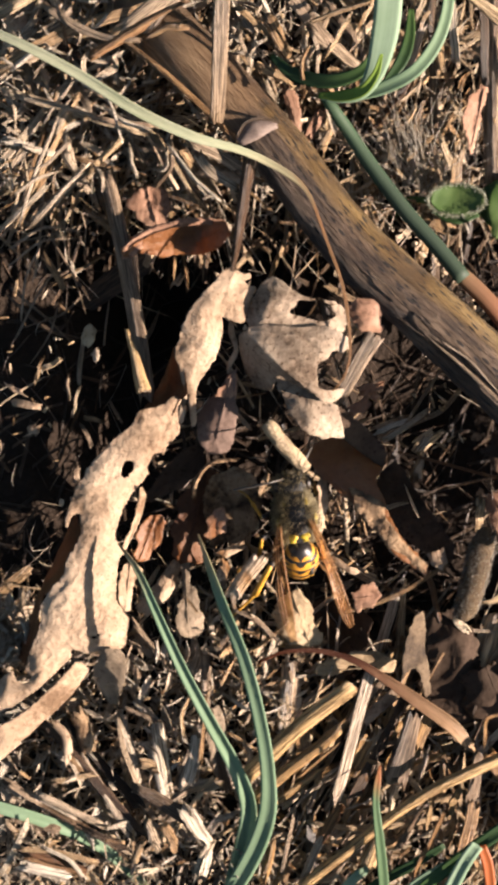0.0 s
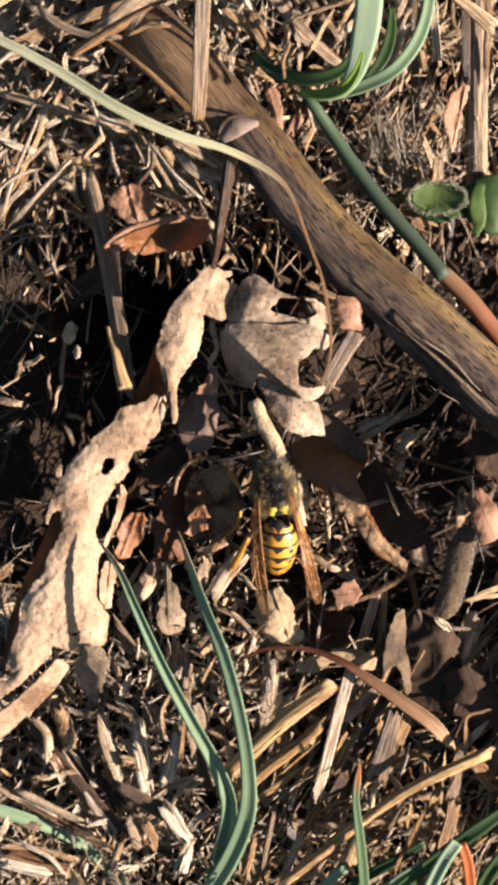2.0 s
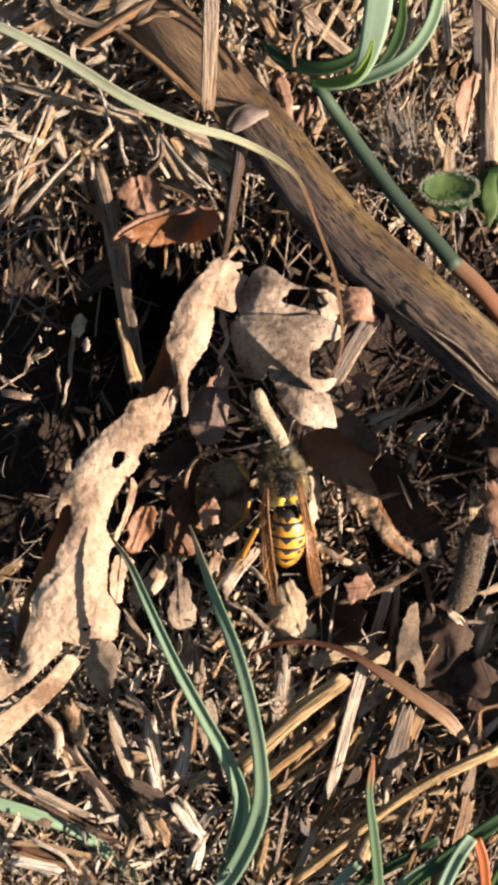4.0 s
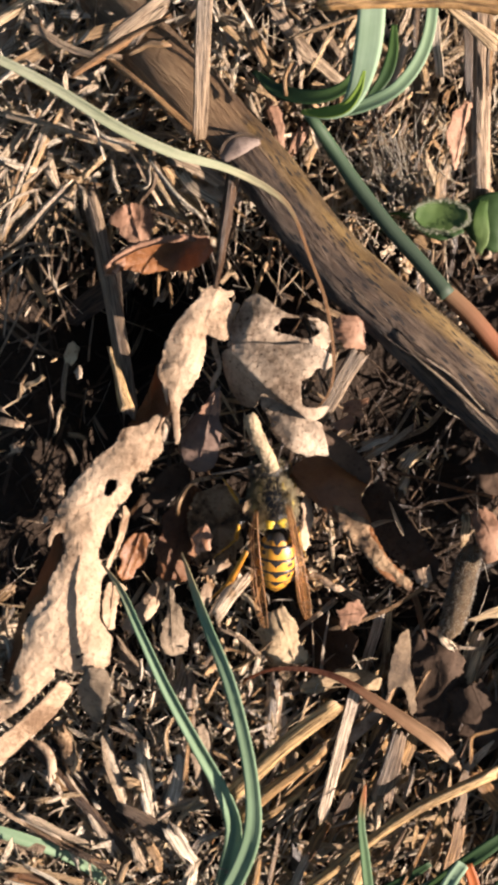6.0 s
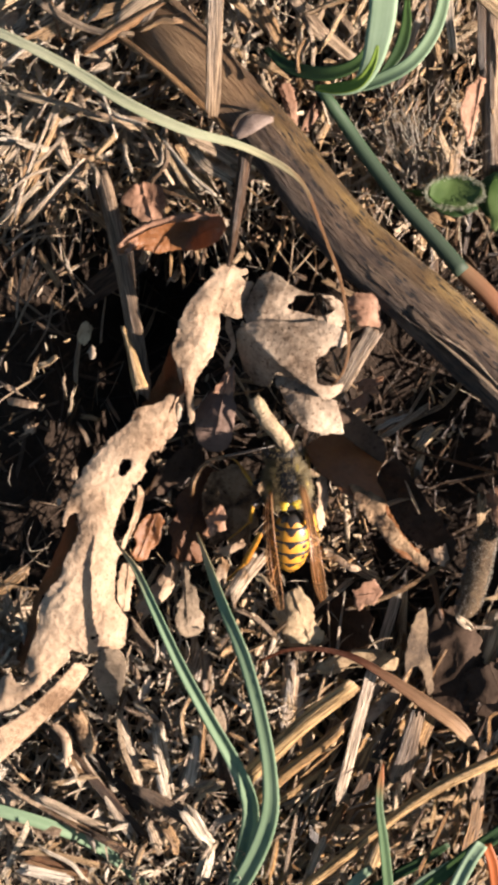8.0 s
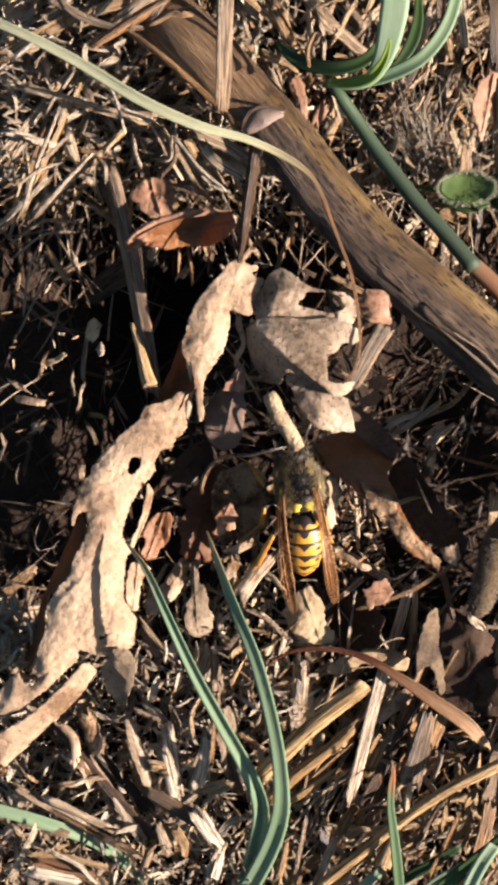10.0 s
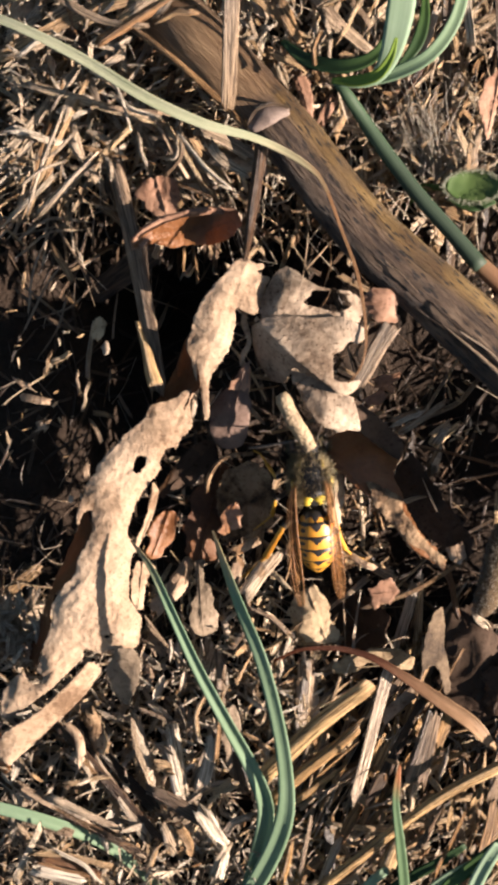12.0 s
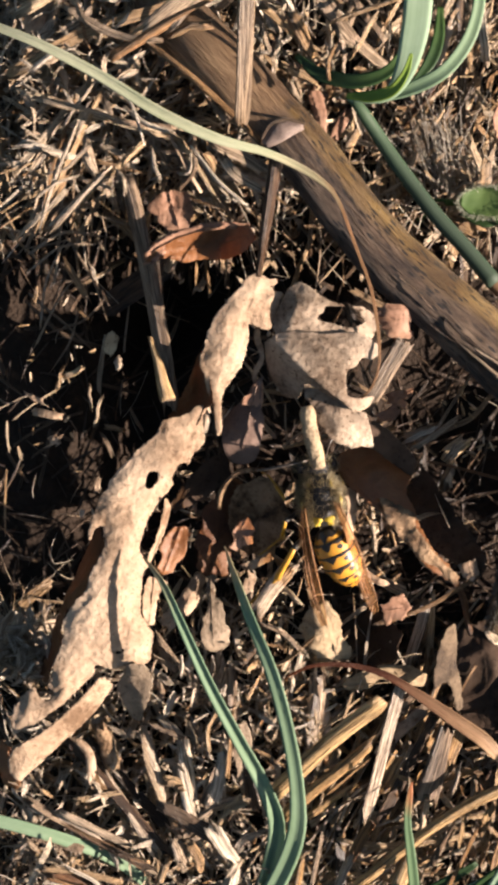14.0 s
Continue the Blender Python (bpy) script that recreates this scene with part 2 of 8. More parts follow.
# also paints the shade on the big leaf's turned-down sides
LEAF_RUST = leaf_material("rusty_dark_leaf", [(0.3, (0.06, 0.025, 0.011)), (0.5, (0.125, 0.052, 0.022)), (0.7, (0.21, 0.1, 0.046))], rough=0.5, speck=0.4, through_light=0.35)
LEAF_DULL = leaf_material("dull_tan_leaf", [(0.34, (0.085, 0.06, 0.038)), (0.47, (0.2, 0.15, 0.1)), (0.62, (0.33, 0.255, 0.178))], speck=0.6, relief=0.0003)
LEAF_ROUGH = leaf_material("rough_tan_leaf", [(0.38, (0.055, 0.032, 0.017)), (0.48, (0.2, 0.122, 0.064)), (0.61, (0.4, 0.27, 0.155))], speck=0.8, relief=0.0006, grain=480)
STRIP = grass_material("reddish_strip", (0.12, 0.04, 0.018), (0.42, 0.28, 0.16), 0.42, 0.95, rough=0.5, relief=0.0007, mottle=(0.3, 0.2, 0.15))
# dark leaf tone; on several leaves it stands in for shade
LEAF_DARK = leaf_material("dark_and_shaded_leaf", [(0.3, (0.026, 0.017, 0.011)), (0.5, (0.055, 0.036, 0.024)), (0.7, (0.11, 0.072, 0.05))], rough=0.8, spec=0.15)
GRASS = grass_material("green_blade", (0.185, 0.27, 0.172), (0.40, 0.28, 0.16), 0.86, 1.0)
GRASS_PALE = grass_material("fading_blade", (0.47, 0.48, 0.33), (0.23, 0.115, 0.05), 0.5, 0.7, relief=0.0002, mottle=(0.55, 0.62, 0.5))
GRASS_BLUE = grass_material("bluish_stem", (0.04, 0.062, 0.041), (0.05, 0.088, 0.048), 0.5, 1.0, rough=0.6)
# darkened beyond its own green to carry shade on the shoot's hind blade
GRASS_DEEP = grass_material("deep_green_blade", (0.028, 0.06, 0.022), (0.07, 0.13, 0.035), 0.4, 1.0)
GRASS_LIGHT = grass_material("light_green_blade", (0.25, 0.345, 0.24), (0.30, 0.40, 0.29), 0.2, 1.0, pale=(1.0, 1.0, 1.0), rough=0.85)
GRASS_YELLOW = grass_material("yellow_green_blade", (0.15, 0.22, 0.035), (0.2, 0.3, 0.05), 0.2, 1.0)
GRASS_ORANGE = grass_material("orange_blade", (0.36, 0.1, 0.03), (0.3, 0.14, 0.045), 0.4, 1.0)
SHEATH_RED = grass_material("reddish_sheath", (0.21, 0.075, 0.04), (0.17, 0.1, 0.055), 0.4, 1.0, rough=0.85)
SPRIG = grass_material("sprig_blade", (0.10, 0.165, 0.085), (0.36, 0.14, 0.06), 0.82, 0.95)
HERB = grass_material("herb_leaf", (0.05, 0.095, 0.02), (0.115, 0.165, 0.055), 0.2, 1.0, rough=0.6)
HERB_DOWN = fibre_material("herb_down", [(0.1, (0.46, 0.5, 0.32)), (0.9, (0.8, 0.82, 0.66))], through_light=0.4)
HERB_DEEP = grass_material("herb_leaf_deep", (0.025, 0.055, 0.014), (0.035, 0.07, 0.02), 0.2, 1.0, rough=0.6)
STEM = stem_material()
SCAR = plain_material("leaf_scar", (0.09, 0.06, 0.048), (0.22, 0.165, 0.135), 900, 0.7)
TWIG = plain_material("downy_twig", (0.03, 0.019, 0.011), (0.2, 0.14, 0.082), 1800, 0.85, 0.0005, 0.2)
SOIL = plain_material("soil", (0.010, 0.0068, 0.0046), (0.032, 0.0205, 0.0127), 260, 0.9, 0.0006, 0.2)
CRUMB = plain_material("crumb", (0.30, 0.21, 0.13), (0.62, 0.50, 0.36), 300, 0.8, 0.0002, 0.2)
HAIR = fibre_material("grey_down", [(0.1, (0.45, 0.39, 0.31)), (0.9, (0.82, 0.75, 0.64))], through_light=0.3)

# ---- shapes (all lengths in millimetres) ----
UP = np.array((0.0, 0.0, 1.0))


def spline(rows, n):
    """n rows along a smooth curve through the given rows."""
    p = np.array(rows, float)
    if len(p) == 2:
        return p[0] + np.linspace(0, 1, n)[:, None] * (p[1] - p[0])
    step = np.r_[0, np.cumsum(np.linalg.norm(np.diff(p[:, :3], axis=0), axis=1))]
    ext = np.vstack([2 * p[0] - p[1], p, 2 * p[-1] - p[-2]])
    out = []
    for s in np.linspace(0, step[-1], n):
        i = min(int(np.searchsorted(step, s, "right")) - 1, len(p) - 2)
        t = (s - step[i]) / (step[i + 1] - step[i])
        a, b, c, d = ext[i : i + 4]
        out.append(0.5 * (2 * b + (c - a) * t + (2 * a - 5 * b + 4 * c - d) * t * t + (3 * b - a - 3 * c + d) * t**3))
    return np.array(out)


def unit(v):
    return v / np.maximum(np.linalg.norm(v, axis=-1, keepdims=True), 1e-9)


def frames_along(c, roll, twist):
    """The side and the upper normal at each row of a curve."""
    tan = unit(np.gradient(c, axis=0))
    side = np.cross(tan, UP)
    flat = np.linalg.norm(side, axis=1) < 0.12
    side[flat] = (1, 0, 0)
    side = unit(side)
    up = np.cross(side, tan)
    a = radians(roll) + radians(twist) * np.linspace(0, 1, len(c))
    cs, sn = np.cos(a)[:, None], np.sin(a)[:, None]
    return tan, side * cs + up * sn, up * cs - side * sn


class Shape:
    """Vertices, faces and two layers of surface coordinates, gathered piece by piece."""

    def __init__(self):
        self.v, self.f, self.uv, self.n = [], [], [], 0

    def add(self, verts, faces, uvs):
        self.v.append(np.asarray(verts, float))
        self.uv.append(np.asarray(uvs, float))
        self.f.extend([tuple(i + self.n for i in f) for f in faces])
        self.n += len(verts)

    def mesh(self, name, mat, smooth=True):
        me = bpy.data.meshes.new(name)
        v, uv = np.vstack(self.v) * MM, np.vstack(self.uv)
        me.from_pydata(v.tolist(), [], self.f)
        loops = np.empty(len(me.loops), dtype=np.int32)
        me.loops.foreach_get("vertex_index", loops)
        for layer, cols in (("length", (0, 1)), ("part", (2, 1))):
            lay = me.uv_layers.new(name=layer)
            lay.data.foreach_set("uv", uv[loops][:, cols].astype(np.float32).ravel())
        if smooth:
            me.polygons.foreach_set("use_smooth", np.ones(len(me.polygons), dtype=bool))
        me.materials.append(mat)
        me.update()
        return me


def ribbon(shape, rows, n=12, m=4, thick=0.12, cup=0.0, fold=0.0, roll=0.0, twist=0.0, jag=0.0, wave=0.0, rng=random):
    """A blade, straw or strip of real thickness along rows of (x, y, z, width). cup bends it to a trough, fold to a V."""
    r = spline(rows, n)
    c, w = r[:, :3].copy(), np.maximum(r[:, 3], 0.02)
    if wave:
        ph = rng.uniform(0, 6.3)
        k = np.linspace(0, 6.3 * rng.uniform(0.6, 1.5), n)
        tan, side, up = frames_along(c, roll, twist)
        c += side * (np.sin(k + ph) * wave)[:, None] + up * (np.cos(k * 1.3 + ph) * wave * 0.6)[:, None]
    tan, side, up = frames_along(c, roll, twist)
    vs = np.linspace(-1, 1, m)
    length = np.r_[0, np.cumsum(np.linalg.norm(np.diff(c, axis=0), axis=1))]
    verts, uvs = [], []
    ends = [[rng.uniform(-jag, jag) for _ in range(m)] for _ in range(2)]
    for i in range(n):
        sh = ends[0] if i == 0 else ends[1] if i == n - 1 else None
        th = min(thick, 0.6 * w[i])
        top, low = [], []
        for j, v in enumerate(vs):
            q = c[i] + side[i] * (v * w[i] / 2) + up[i] * (w[i] * (cup * v * v + fold * abs(v)))
            if sh:
                q = q + tan[i] * sh[j]
            top.append(q + up[i] * th * 0.5 * (1 - 0.7 * v * v))
            low.append(q - up[i] * th * 0.5 * (1 - 0.7 * v * v))
        verts += top + low[::-1]
        row = [(length[i], (v + 1) / 2, i / (n - 1)) for v in vs]
        uvs += row + row[::-1]
    k = 2 * m
    faces = [(i * k + j, i * k + (j + 1) % k, (i + 1) * k + (j + 1) % k, (i + 1) * k + j) for i in range(n - 1) for j in range(k)]
    faces += [tuple(range(k))[::-1], tuple((n - 1) * k + j for j in range(k))]
    shape.add(verts, faces, uvs)


def rod(shape, rows, n=12, m=10, rough=0.0, flat=1.0, lump=2.0, seed=0):
    """A round stalk along rows of (x, y, z, width), with an uneven surface."""
    r = spline(rows, n)
    c, w = r[:, :3], np.maximum(r[:, 3], 0.01)
    tan, side, up = frames_along(c, 0, 0)
    length = np.r_[0, np.cumsum(np.linalg.norm(np.diff(c, axis=0), axis=1))]
    verts, uvs = [], []
    for i in range(n):
        for j in range(m):
            a = 2 * math.pi * j / m
            d = side[i] * math.cos(a) + up[i] * math.sin(a) * flat
            g = 1 + rough * noise.noise(Vector((length[i] / lump + seed, 1.5 * math.cos(a), 1.5 * math.sin(a))))
            verts.append(c[i] + d * (w[i] / 2 * g))
            uvs.append((length[i], abs(2 * j / m - 1), i / (n - 1)))
    faces = [(i * m + j, i * m + (j + 1) % m, (i + 1) * m + (j + 1) % m, (i + 1) * m + j) for i in range(n - 1) for j in range(m)]
    faces += [tuple(range(m))[::-1], tuple((n - 1) * m + j for j in range(m))]
    shape.add(verts, [f[::-1] for f in faces], uvs)


def crease(p, seed):
    """Sharp folds of dry leaf, about -1 to 1."""
    a = 1 - 3.2 * abs(noise.noise(Vector((p[0] * 0.16 + seed, p[1] * 0.16, seed * 0.7))))
    b = 1 - 3.2 * abs(noise.noise(Vector((p[0] * 0.42, p[1] * 0.42 + seed, seed * 1.3))))
    return 0.65 * a + 0.35 * b


def sheet(shape, rows, n=0, m=0, curl=(0.12, 0.12), crumple=0.5, ragged=0.2, holes=(), thick=0.12, seed=0, power=2.0, tears=0.0, roll=0.0, fine=0.06, ends=0.5):
    """A dead leaf along rows of (x, y, z, width to the left, width to the right): curled edges, creases, ragged rim, holes (u, v, ru, rv)."""
    rough = spline(rows, 30)
    total = float(np.linalg.norm(np.diff(rough[:, :3], axis=0), axis=1).sum())
    n = max(10, min(80, int(total / 0.26)))
    m = max(9, min(34, int((rough[:, 3] + rough[:, 4]).max() / 0.28))) | 1
    rng = random.Random(seed + 500)
    powers = power if isinstance(power, tuple) else (power, power)
    r = spline(rows, n)
    c = r[:, :3]
    tan, side, up = frames_along(c, roll, 0)
    length = np.r_[0, np.cumsum(np.linalg.norm(np.diff(c, axis=0), axis=1))]
    vs = np.linspace(-1, 1, m)
    pts, uvs = np.zeros((n, m, 3)), []
    for i in range(n):
        u = i / (n - 1)
        end = max(0.0, abs(2 * u - 1) - 0.55) / 0.45
        for j, v in enumerate(vs):
            k = 0 if v < 0 else 1
            w = max(r[i, 3 + k], 0.05)
            e = 0.9 * noise.noise(Vector((length[i] * 0.5, seed + 9.1 * k, 0))) + 0.7 * noise.noise(Vector((length[i] * 1.5, seed + 3.3 * k, 5))) + 0.25 * noise.noise(Vector((length[i] * 4, seed + 5.3 * k, 2)))
            w *= 1 + ragged * e * abs(v)
            q = c[i] + side[i] * (v * w) - up[i] * (curl[k] * w * abs(v) ** powers[k])
            s = Vector((q[0] * 0.16, q[1] * 0.16, seed * 1.7))
            q = q + up[i] * (crumple * 0.8 * crease(q, seed) + crumple * 0.5 * noise.noise(s * 2.1) + fine * noise.noise(s * 9))
            q = q + tan[i] * (end * (1 if u > 0.5 else -1) * ends * (noise.noise(Vector((v * 3.1, seed, 1 if u > 0.5 else 4))) + 0.5 * noise.noise(Vector((v * 9.1, seed, 2)))))
            pts[i, j] = q + tan[i] * rng.gauss(0, 0.025) + side[i] * rng.gauss(0, 0.02)
            uvs.append((length[i], (v + 1) / 2 * 2.2, u))
    keep, smooth = [], {}
    for i in range(n - 1):
        for j in range(m - 1):
            u, v = (i + 0.5) / (n - 1), (vs[j] + vs[j + 1]) / 2
            gone = any(((u - a) / ra) ** 2 + ((v - b) / rb) ** 2 < 1 + 0.5 * noise.noise(Vector((u * 40, v * 9, seed))) for a, b, ra, rb in holes)
            if tears and abs(v) > 0.45 and noise.noise(Vector((length[i] * 0.9, v * 1.5, seed + 20))) > 1 - tears - 0.25 * abs(v):
                gone = True
            if not gone:
                keep.append((i, j))
    used = {(i + a, j + b) for i, j in keep for a in (0, 1) for b in (0, 1)}
    cells = set(keep)
    for i, j in used:
        if 0 < i < n - 1 and 0 < j < m - 1 and not all((i - a, j - b) in cells for a in (0, 1) for b in (0, 1)):
            for a, b, ra, rb in holes:
                du, dv = i / (n - 1) - a, vs[j] - b
                val = (du / ra) ** 2 + (dv / rb) ** 2
                if 0.15 < val < 4:
                    g = (0.95 + 0.45 * noise.noise(Vector((1.6 * du / ra / math.sqrt(val), 1.6 * dv / rb / math.sqrt(val), seed + 3)))) / math.sqrt(val) - 1
                    di = (pts[i + 1, j] - pts[i - 1, j]) / 2 * (n - 1)
                    dj = (pts[i, j + 1] - pts[i, j - 1]) / (vs[j + 1] - vs[j - 1])
                    smooth[i, j] = pts[i, j] + di * du * g + dj * dv * g
                    break
    for key, q in smooth.items():
        pts[key] = q
    count = n * m
    flat = pts.reshape(-1, 3)
    nrm = np.repeat(up, m, axis=0)
    verts = np.vstack([flat, flat - nrm * thick])
    faces, edges = [], {}
    for i, j in keep:
        a, b, cc, d = i * m + j, i * m + j + 1, (i + 1) * m + j + 1, (i + 1) * m + j
        faces.append((a, b, cc, d))
        faces.append((d + count, cc + count, b + count, a + count))
        for e in ((a, b), (b, cc), (cc, d), (d, a)):
            edges[e] = True
    for a, b in list(edges):
        if (b, a) not in edges:
            faces.append((b, a, a + count, b + count))
    used = sorted({i for f in faces for i in f})
    where = {o: k for k, o in enumerate(used)}
    uv2 = np.array(uvs + uvs)
    shape.add(verts[used], [tuple(where[i] for i in f) for f in faces], uv2[used])
    return pts[:, m // 2], up


def in_outline(p, poly):
    """Which of the points p lie inside the closed outline."""
    inside = np.zeros(len(p), bool)
    for (x0, y0), (x1, y1) in zip(poly, np.roll(poly, -1, axis=0)):
        cross = (y0 > p[:, 1]) != (y1 > p[:, 1])
        inside ^= cross & (p[:, 0] < (x1 - x0) * (p[:, 1] - y0) / (y1 - y0 + 1e-12) + x0)
    return inside


def torn_line(outline, ragged, seed, step=0.12):
    """A closed outline with rounded corners and a torn rim."""
    p = np.array(outline, float)
    for _ in range(2):
        q = np.roll(p, -1, axis=0)
        p = np.stack([0.9 * p + 0.1 * q, 0.1 * p + 0.9 * q], 1).reshape(-1, 2)
    line = []
    for b, c in zip(p, np.roll(p, -1, axis=0)):
        n = max(1, int(np.linalg.norm(c - b) / step))
        line += [b + (c - b) * t for t in np.arange(n) / n]
    line = np.array(line)
    out = np.roll(line, -1, axis=0) - np.roll(line, 1, axis=0)
    out = unit(np.c_[out[:, 1], -out[:, 0]])
    push = [ragged * (0.6 * noise.noise(Vector((q[0] * 0.9, q[1] * 0.9, seed))) + 0.55 * noise.noise(Vector((q[0] * 2.6, q[1] * 2.6, seed + 4))) + 0.3 * noise.noise(Vector((q[0] * 6, q[1] * 6, seed + 8)))) for q in line]
    return line + out * np.array(push)[:, None]


def lie_of(lie, p):
    """Heights at p of a smooth surface through the places (x, y, z)."""
    c = np.array(lie, float)
    if len(c) < 3:
        return np.full(len(p), c[:, 2].mean())
    def bend(r2):
        return 0.5 * r2 * np.log(r2 + 1e-9)
    n = len(c)
    m = np.zeros((n + 3, n + 3))
    d2 = ((c[:, None, :2] - c[None, :, :2]) ** 2).sum(-1)
    m[:n, :n] = bend(d2) + np.eye(n) * 0.3
    m[:n, n:], m[n:, :n] = np.c_[np.ones(n), c[:, :2]], np.c_[np.ones(n), c[:, :2]].T
    w = np.linalg.lstsq(m, np.r_[c[:, 2], 0, 0, 0], rcond=None)[0]
    d2 = ((p[:, None, :] - c[None, :, :2]) ** 2).sum(-1)
    return bend(d2) @ w[:n] + np.c_[np.ones(len(p)), p] @ w[n:]


def lamina(shape, outline, lie, holes=(), veins=(), crumple=0.4, ragged=0.25, thick=0.13, seed=0, step=0.2, curl=(0.0, 1.0), fine=0.05, vein_height=0.14):
    """A dead leaf or leaf scrap by its outline (x, y) and how it lies (x, y, z): torn rim, creases, raised veins,
    holes (x, y, half length, half width, turn), and a rim that curls down by curl[0] over a width of curl[1]."""
    rims = [torn_line(outline, ragged, seed)]
    for i, (x, y, ra, rb, turn) in enumerate(holes):
        a = np.linspace(0, 2 * math.pi, max(12, int(18 * max(ra, rb))), endpoint=False)
        g = np.array([1 + 0.35 * noise.noise(Vector((1.4 * math.cos(t), 1.4 * math.sin(t), seed + i))) for t in a])
        c, s = math.cos(radians(turn)), math.sin(radians(turn))
        u, v = ra * g * np.cos(a), rb * g * np.sin(a)
        rims.append(np.c_[x + c * u - s * v, y + s * u + c * v])
    low, high = rims[0].min(axis=0) - step, rims[0].max(axis=0) + step
    nx, ny = (int(k) + 2 for k in (high - low) / step)
    gx, gy = np.meshgrid(low[0] + step * np.arange(nx), low[1] + step * np.arange(ny))
    p = np.c_[gx.ravel(), gy.ravel()]
    rng = np.random.default_rng(seed)
    p = p + rng.normal(0, step * 0.12, p.shape)
    inside = in_outline(p, rims[0])
    for r in rims[1:]:
        inside &= ~in_outline(p, r)
    idx = np.arange(nx * ny).reshape(ny, nx)
    cells = np.stack([idx[:-1, :-1], idx[:-1, 1:], idx[1:, 1:], idx[1:, :-1]], -1).reshape(-1, 4)
    cells = cells[inside[cells].sum(1) >= 2]
    rim = np.vstack(rims)
    used = np.unique(cells)
    where = np.full(nx * ny, -1)
    where[used] = np.arange(len(used))
    cells, p, outer = where[cells], p[used], ~inside[used]
    near = np.array([((rim - q) ** 2).sum(1).argmin() for q in p])
    p[outer] = rim[near[outer]]
    gap = np.linalg.norm(p - rims[0][[((rims[0] - q) ** 2).sum(1).argmin() for q in p]], axis=1)
    z = lie_of(lie, p)
    for i, (x, y) in enumerate(p):
        s = Vector((x * 0.16, y * 0.16, seed * 1.7))
        z[i] += crumple * (0.7 * crease((x, y), seed) + 0.5 * noise.noise(s * 2.1)) + fine * (noise.noise(s * 9) + 0.6 * noise.noise(s * 23))
    z -= curl[0] * np.exp(-((gap / curl[1]) ** 2))
    for x0, y0, x1, y1 in veins:
        a, d = np.array((x0, y0)), np.array((x1 - x0, y1 - y0))
        t = np.clip((p - a) @ d / (d @ d), 0, 1)
        off = np.linalg.norm(p - a - t[:, None] * d, axis=1)
        z += vein_height * (1.1 - 0.6 * t) * (np.exp(-((off / 0.13) ** 2)) - 0.7 * np.exp(-((off / 0.5) ** 2)))
    n = len(p)
    verts = np.vstack([np.c_[p, z], np.c_[p, z - thick]])
    faces, edges = [], set()
    for a, b, c, d in cells.tolist():
        faces += [(a, b, c, d), (d + n, c + n, b + n, a + n)]
        edges.update(((a, b), (b, c), (c, d), (d, a)))
    faces += [(b, a, a + n, b + n) for a, b in edges if (b, a) not in edges]
    uv = np.c_[p[:, 1], p[:, 0] * 0.3, np.full(n, 0.5)]
    shape.add(verts, faces, np.vstack([uv, uv]))


def flake(shape, centre, size, rng):
    """A torn flat chip with straight broken edges, tilted any way."""
    k = rng.randint(4, 7)
    turn = Euler((rng.gauss(0, 0.5), rng.gauss(0, 0.5), rng.uniform(0, 6.3))).to_matrix()
    long_ = rng.uniform(1.4, 6.5)
    rim = []
    for i in range(k):
        a, r = 2 * math.pi * (i + rng.uniform(-0.3, 0.3)) / k, size * rng.uniform(0.45, 1.0)
        rim.append((r * math.cos(a) * long_, r * math.sin(a), rng.uniform(-0.2, 0.2) * size))
    verts, uvs = [], []
    for dz in (0.05, -0.05):
        for p in rim:
            q = turn @ Vector((p[0], p[1], p[2] + dz))
            verts.append((centre[0] + q.x, centre[1] + q.y, centre[2] + q.z))
            uvs.append((p[0], 0.5 + p[1], 0.5))
    faces = [tuple(range(k)), tuple(range(2 * k - 1, k - 1, -1))] + [(i, i + k, (i + 1) % k + k, (i + 1) % k) for i in range(k)]
    shape.add(verts, faces, uvs)


def blob(shape, centre, size, n=8, m=10, rough=0.25, seed=0, turn=None):
    """A rounded lump."""
    verts, uvs, faces = [], [], []
    for i in range(n + 1):
        p = math.pi * i / n
        for j in range(m):
            a = 2 * math.pi * j / m
            d = Vector((math.sin(p) * math.cos(a), math.sin(p) * math.sin(a), math.cos(p)))
            g = 1 + rough * noise.noise(d * 1.7 + Vector((seed, seed * 0.3, 0)))
            q = Vector((d.x * size[0], d.y * size[1], d.z * size[2])) * g
            if turn:
                q = turn @ q
            verts.append((centre[0] + q.x, centre[1] + q.y, centre[2] + q.z))
            uvs.append((i / n, j / m, i / n))
    for i in range(n):
        for j in range(m):
            faces.append((i * m + j, (i + 1) * m + j, (i + 1) * m + (j + 1) % m, i * m + (j + 1) % m))
    shape.add(verts, faces, uvs)


def thing(name, shape, mat, label, category, group="", kind=""):
    """One top-level mesh thing whose origin lies at its base."""
    v = np.vstack(shape.v)
    base = np.array([v[:, 0].mean(), v[:, 1].mean(), v[:, 2].min()])
    shape.v = [a - base for a in shape.v]
    ob = new(name, shape.mesh(name, mat))
    ob.location = Vector(base * MM)
    return tagged(ob, label, category, group, kind)


def holder(name, at, label, category, group=""):
    ob = new(name)
    ob.empty_display_size = 0.002
    ob.location = Vector(at) * MM
    return tagged(ob, label, category, group)


def part(name, shape, mat, parent, label="", at=(0, 0, 0)):
    """One mesh part; its shape is in the place's millimetres less the holder's place, its own origin at at."""
    shape.v = [a - np.array(at, float) for a in shape.v]
    ob = new(name, shape.mesh(name, mat))
    ob.parent = parent
    ob.location = Vector(at) * MM
    if label:
        ob["label"] = label
    return ob


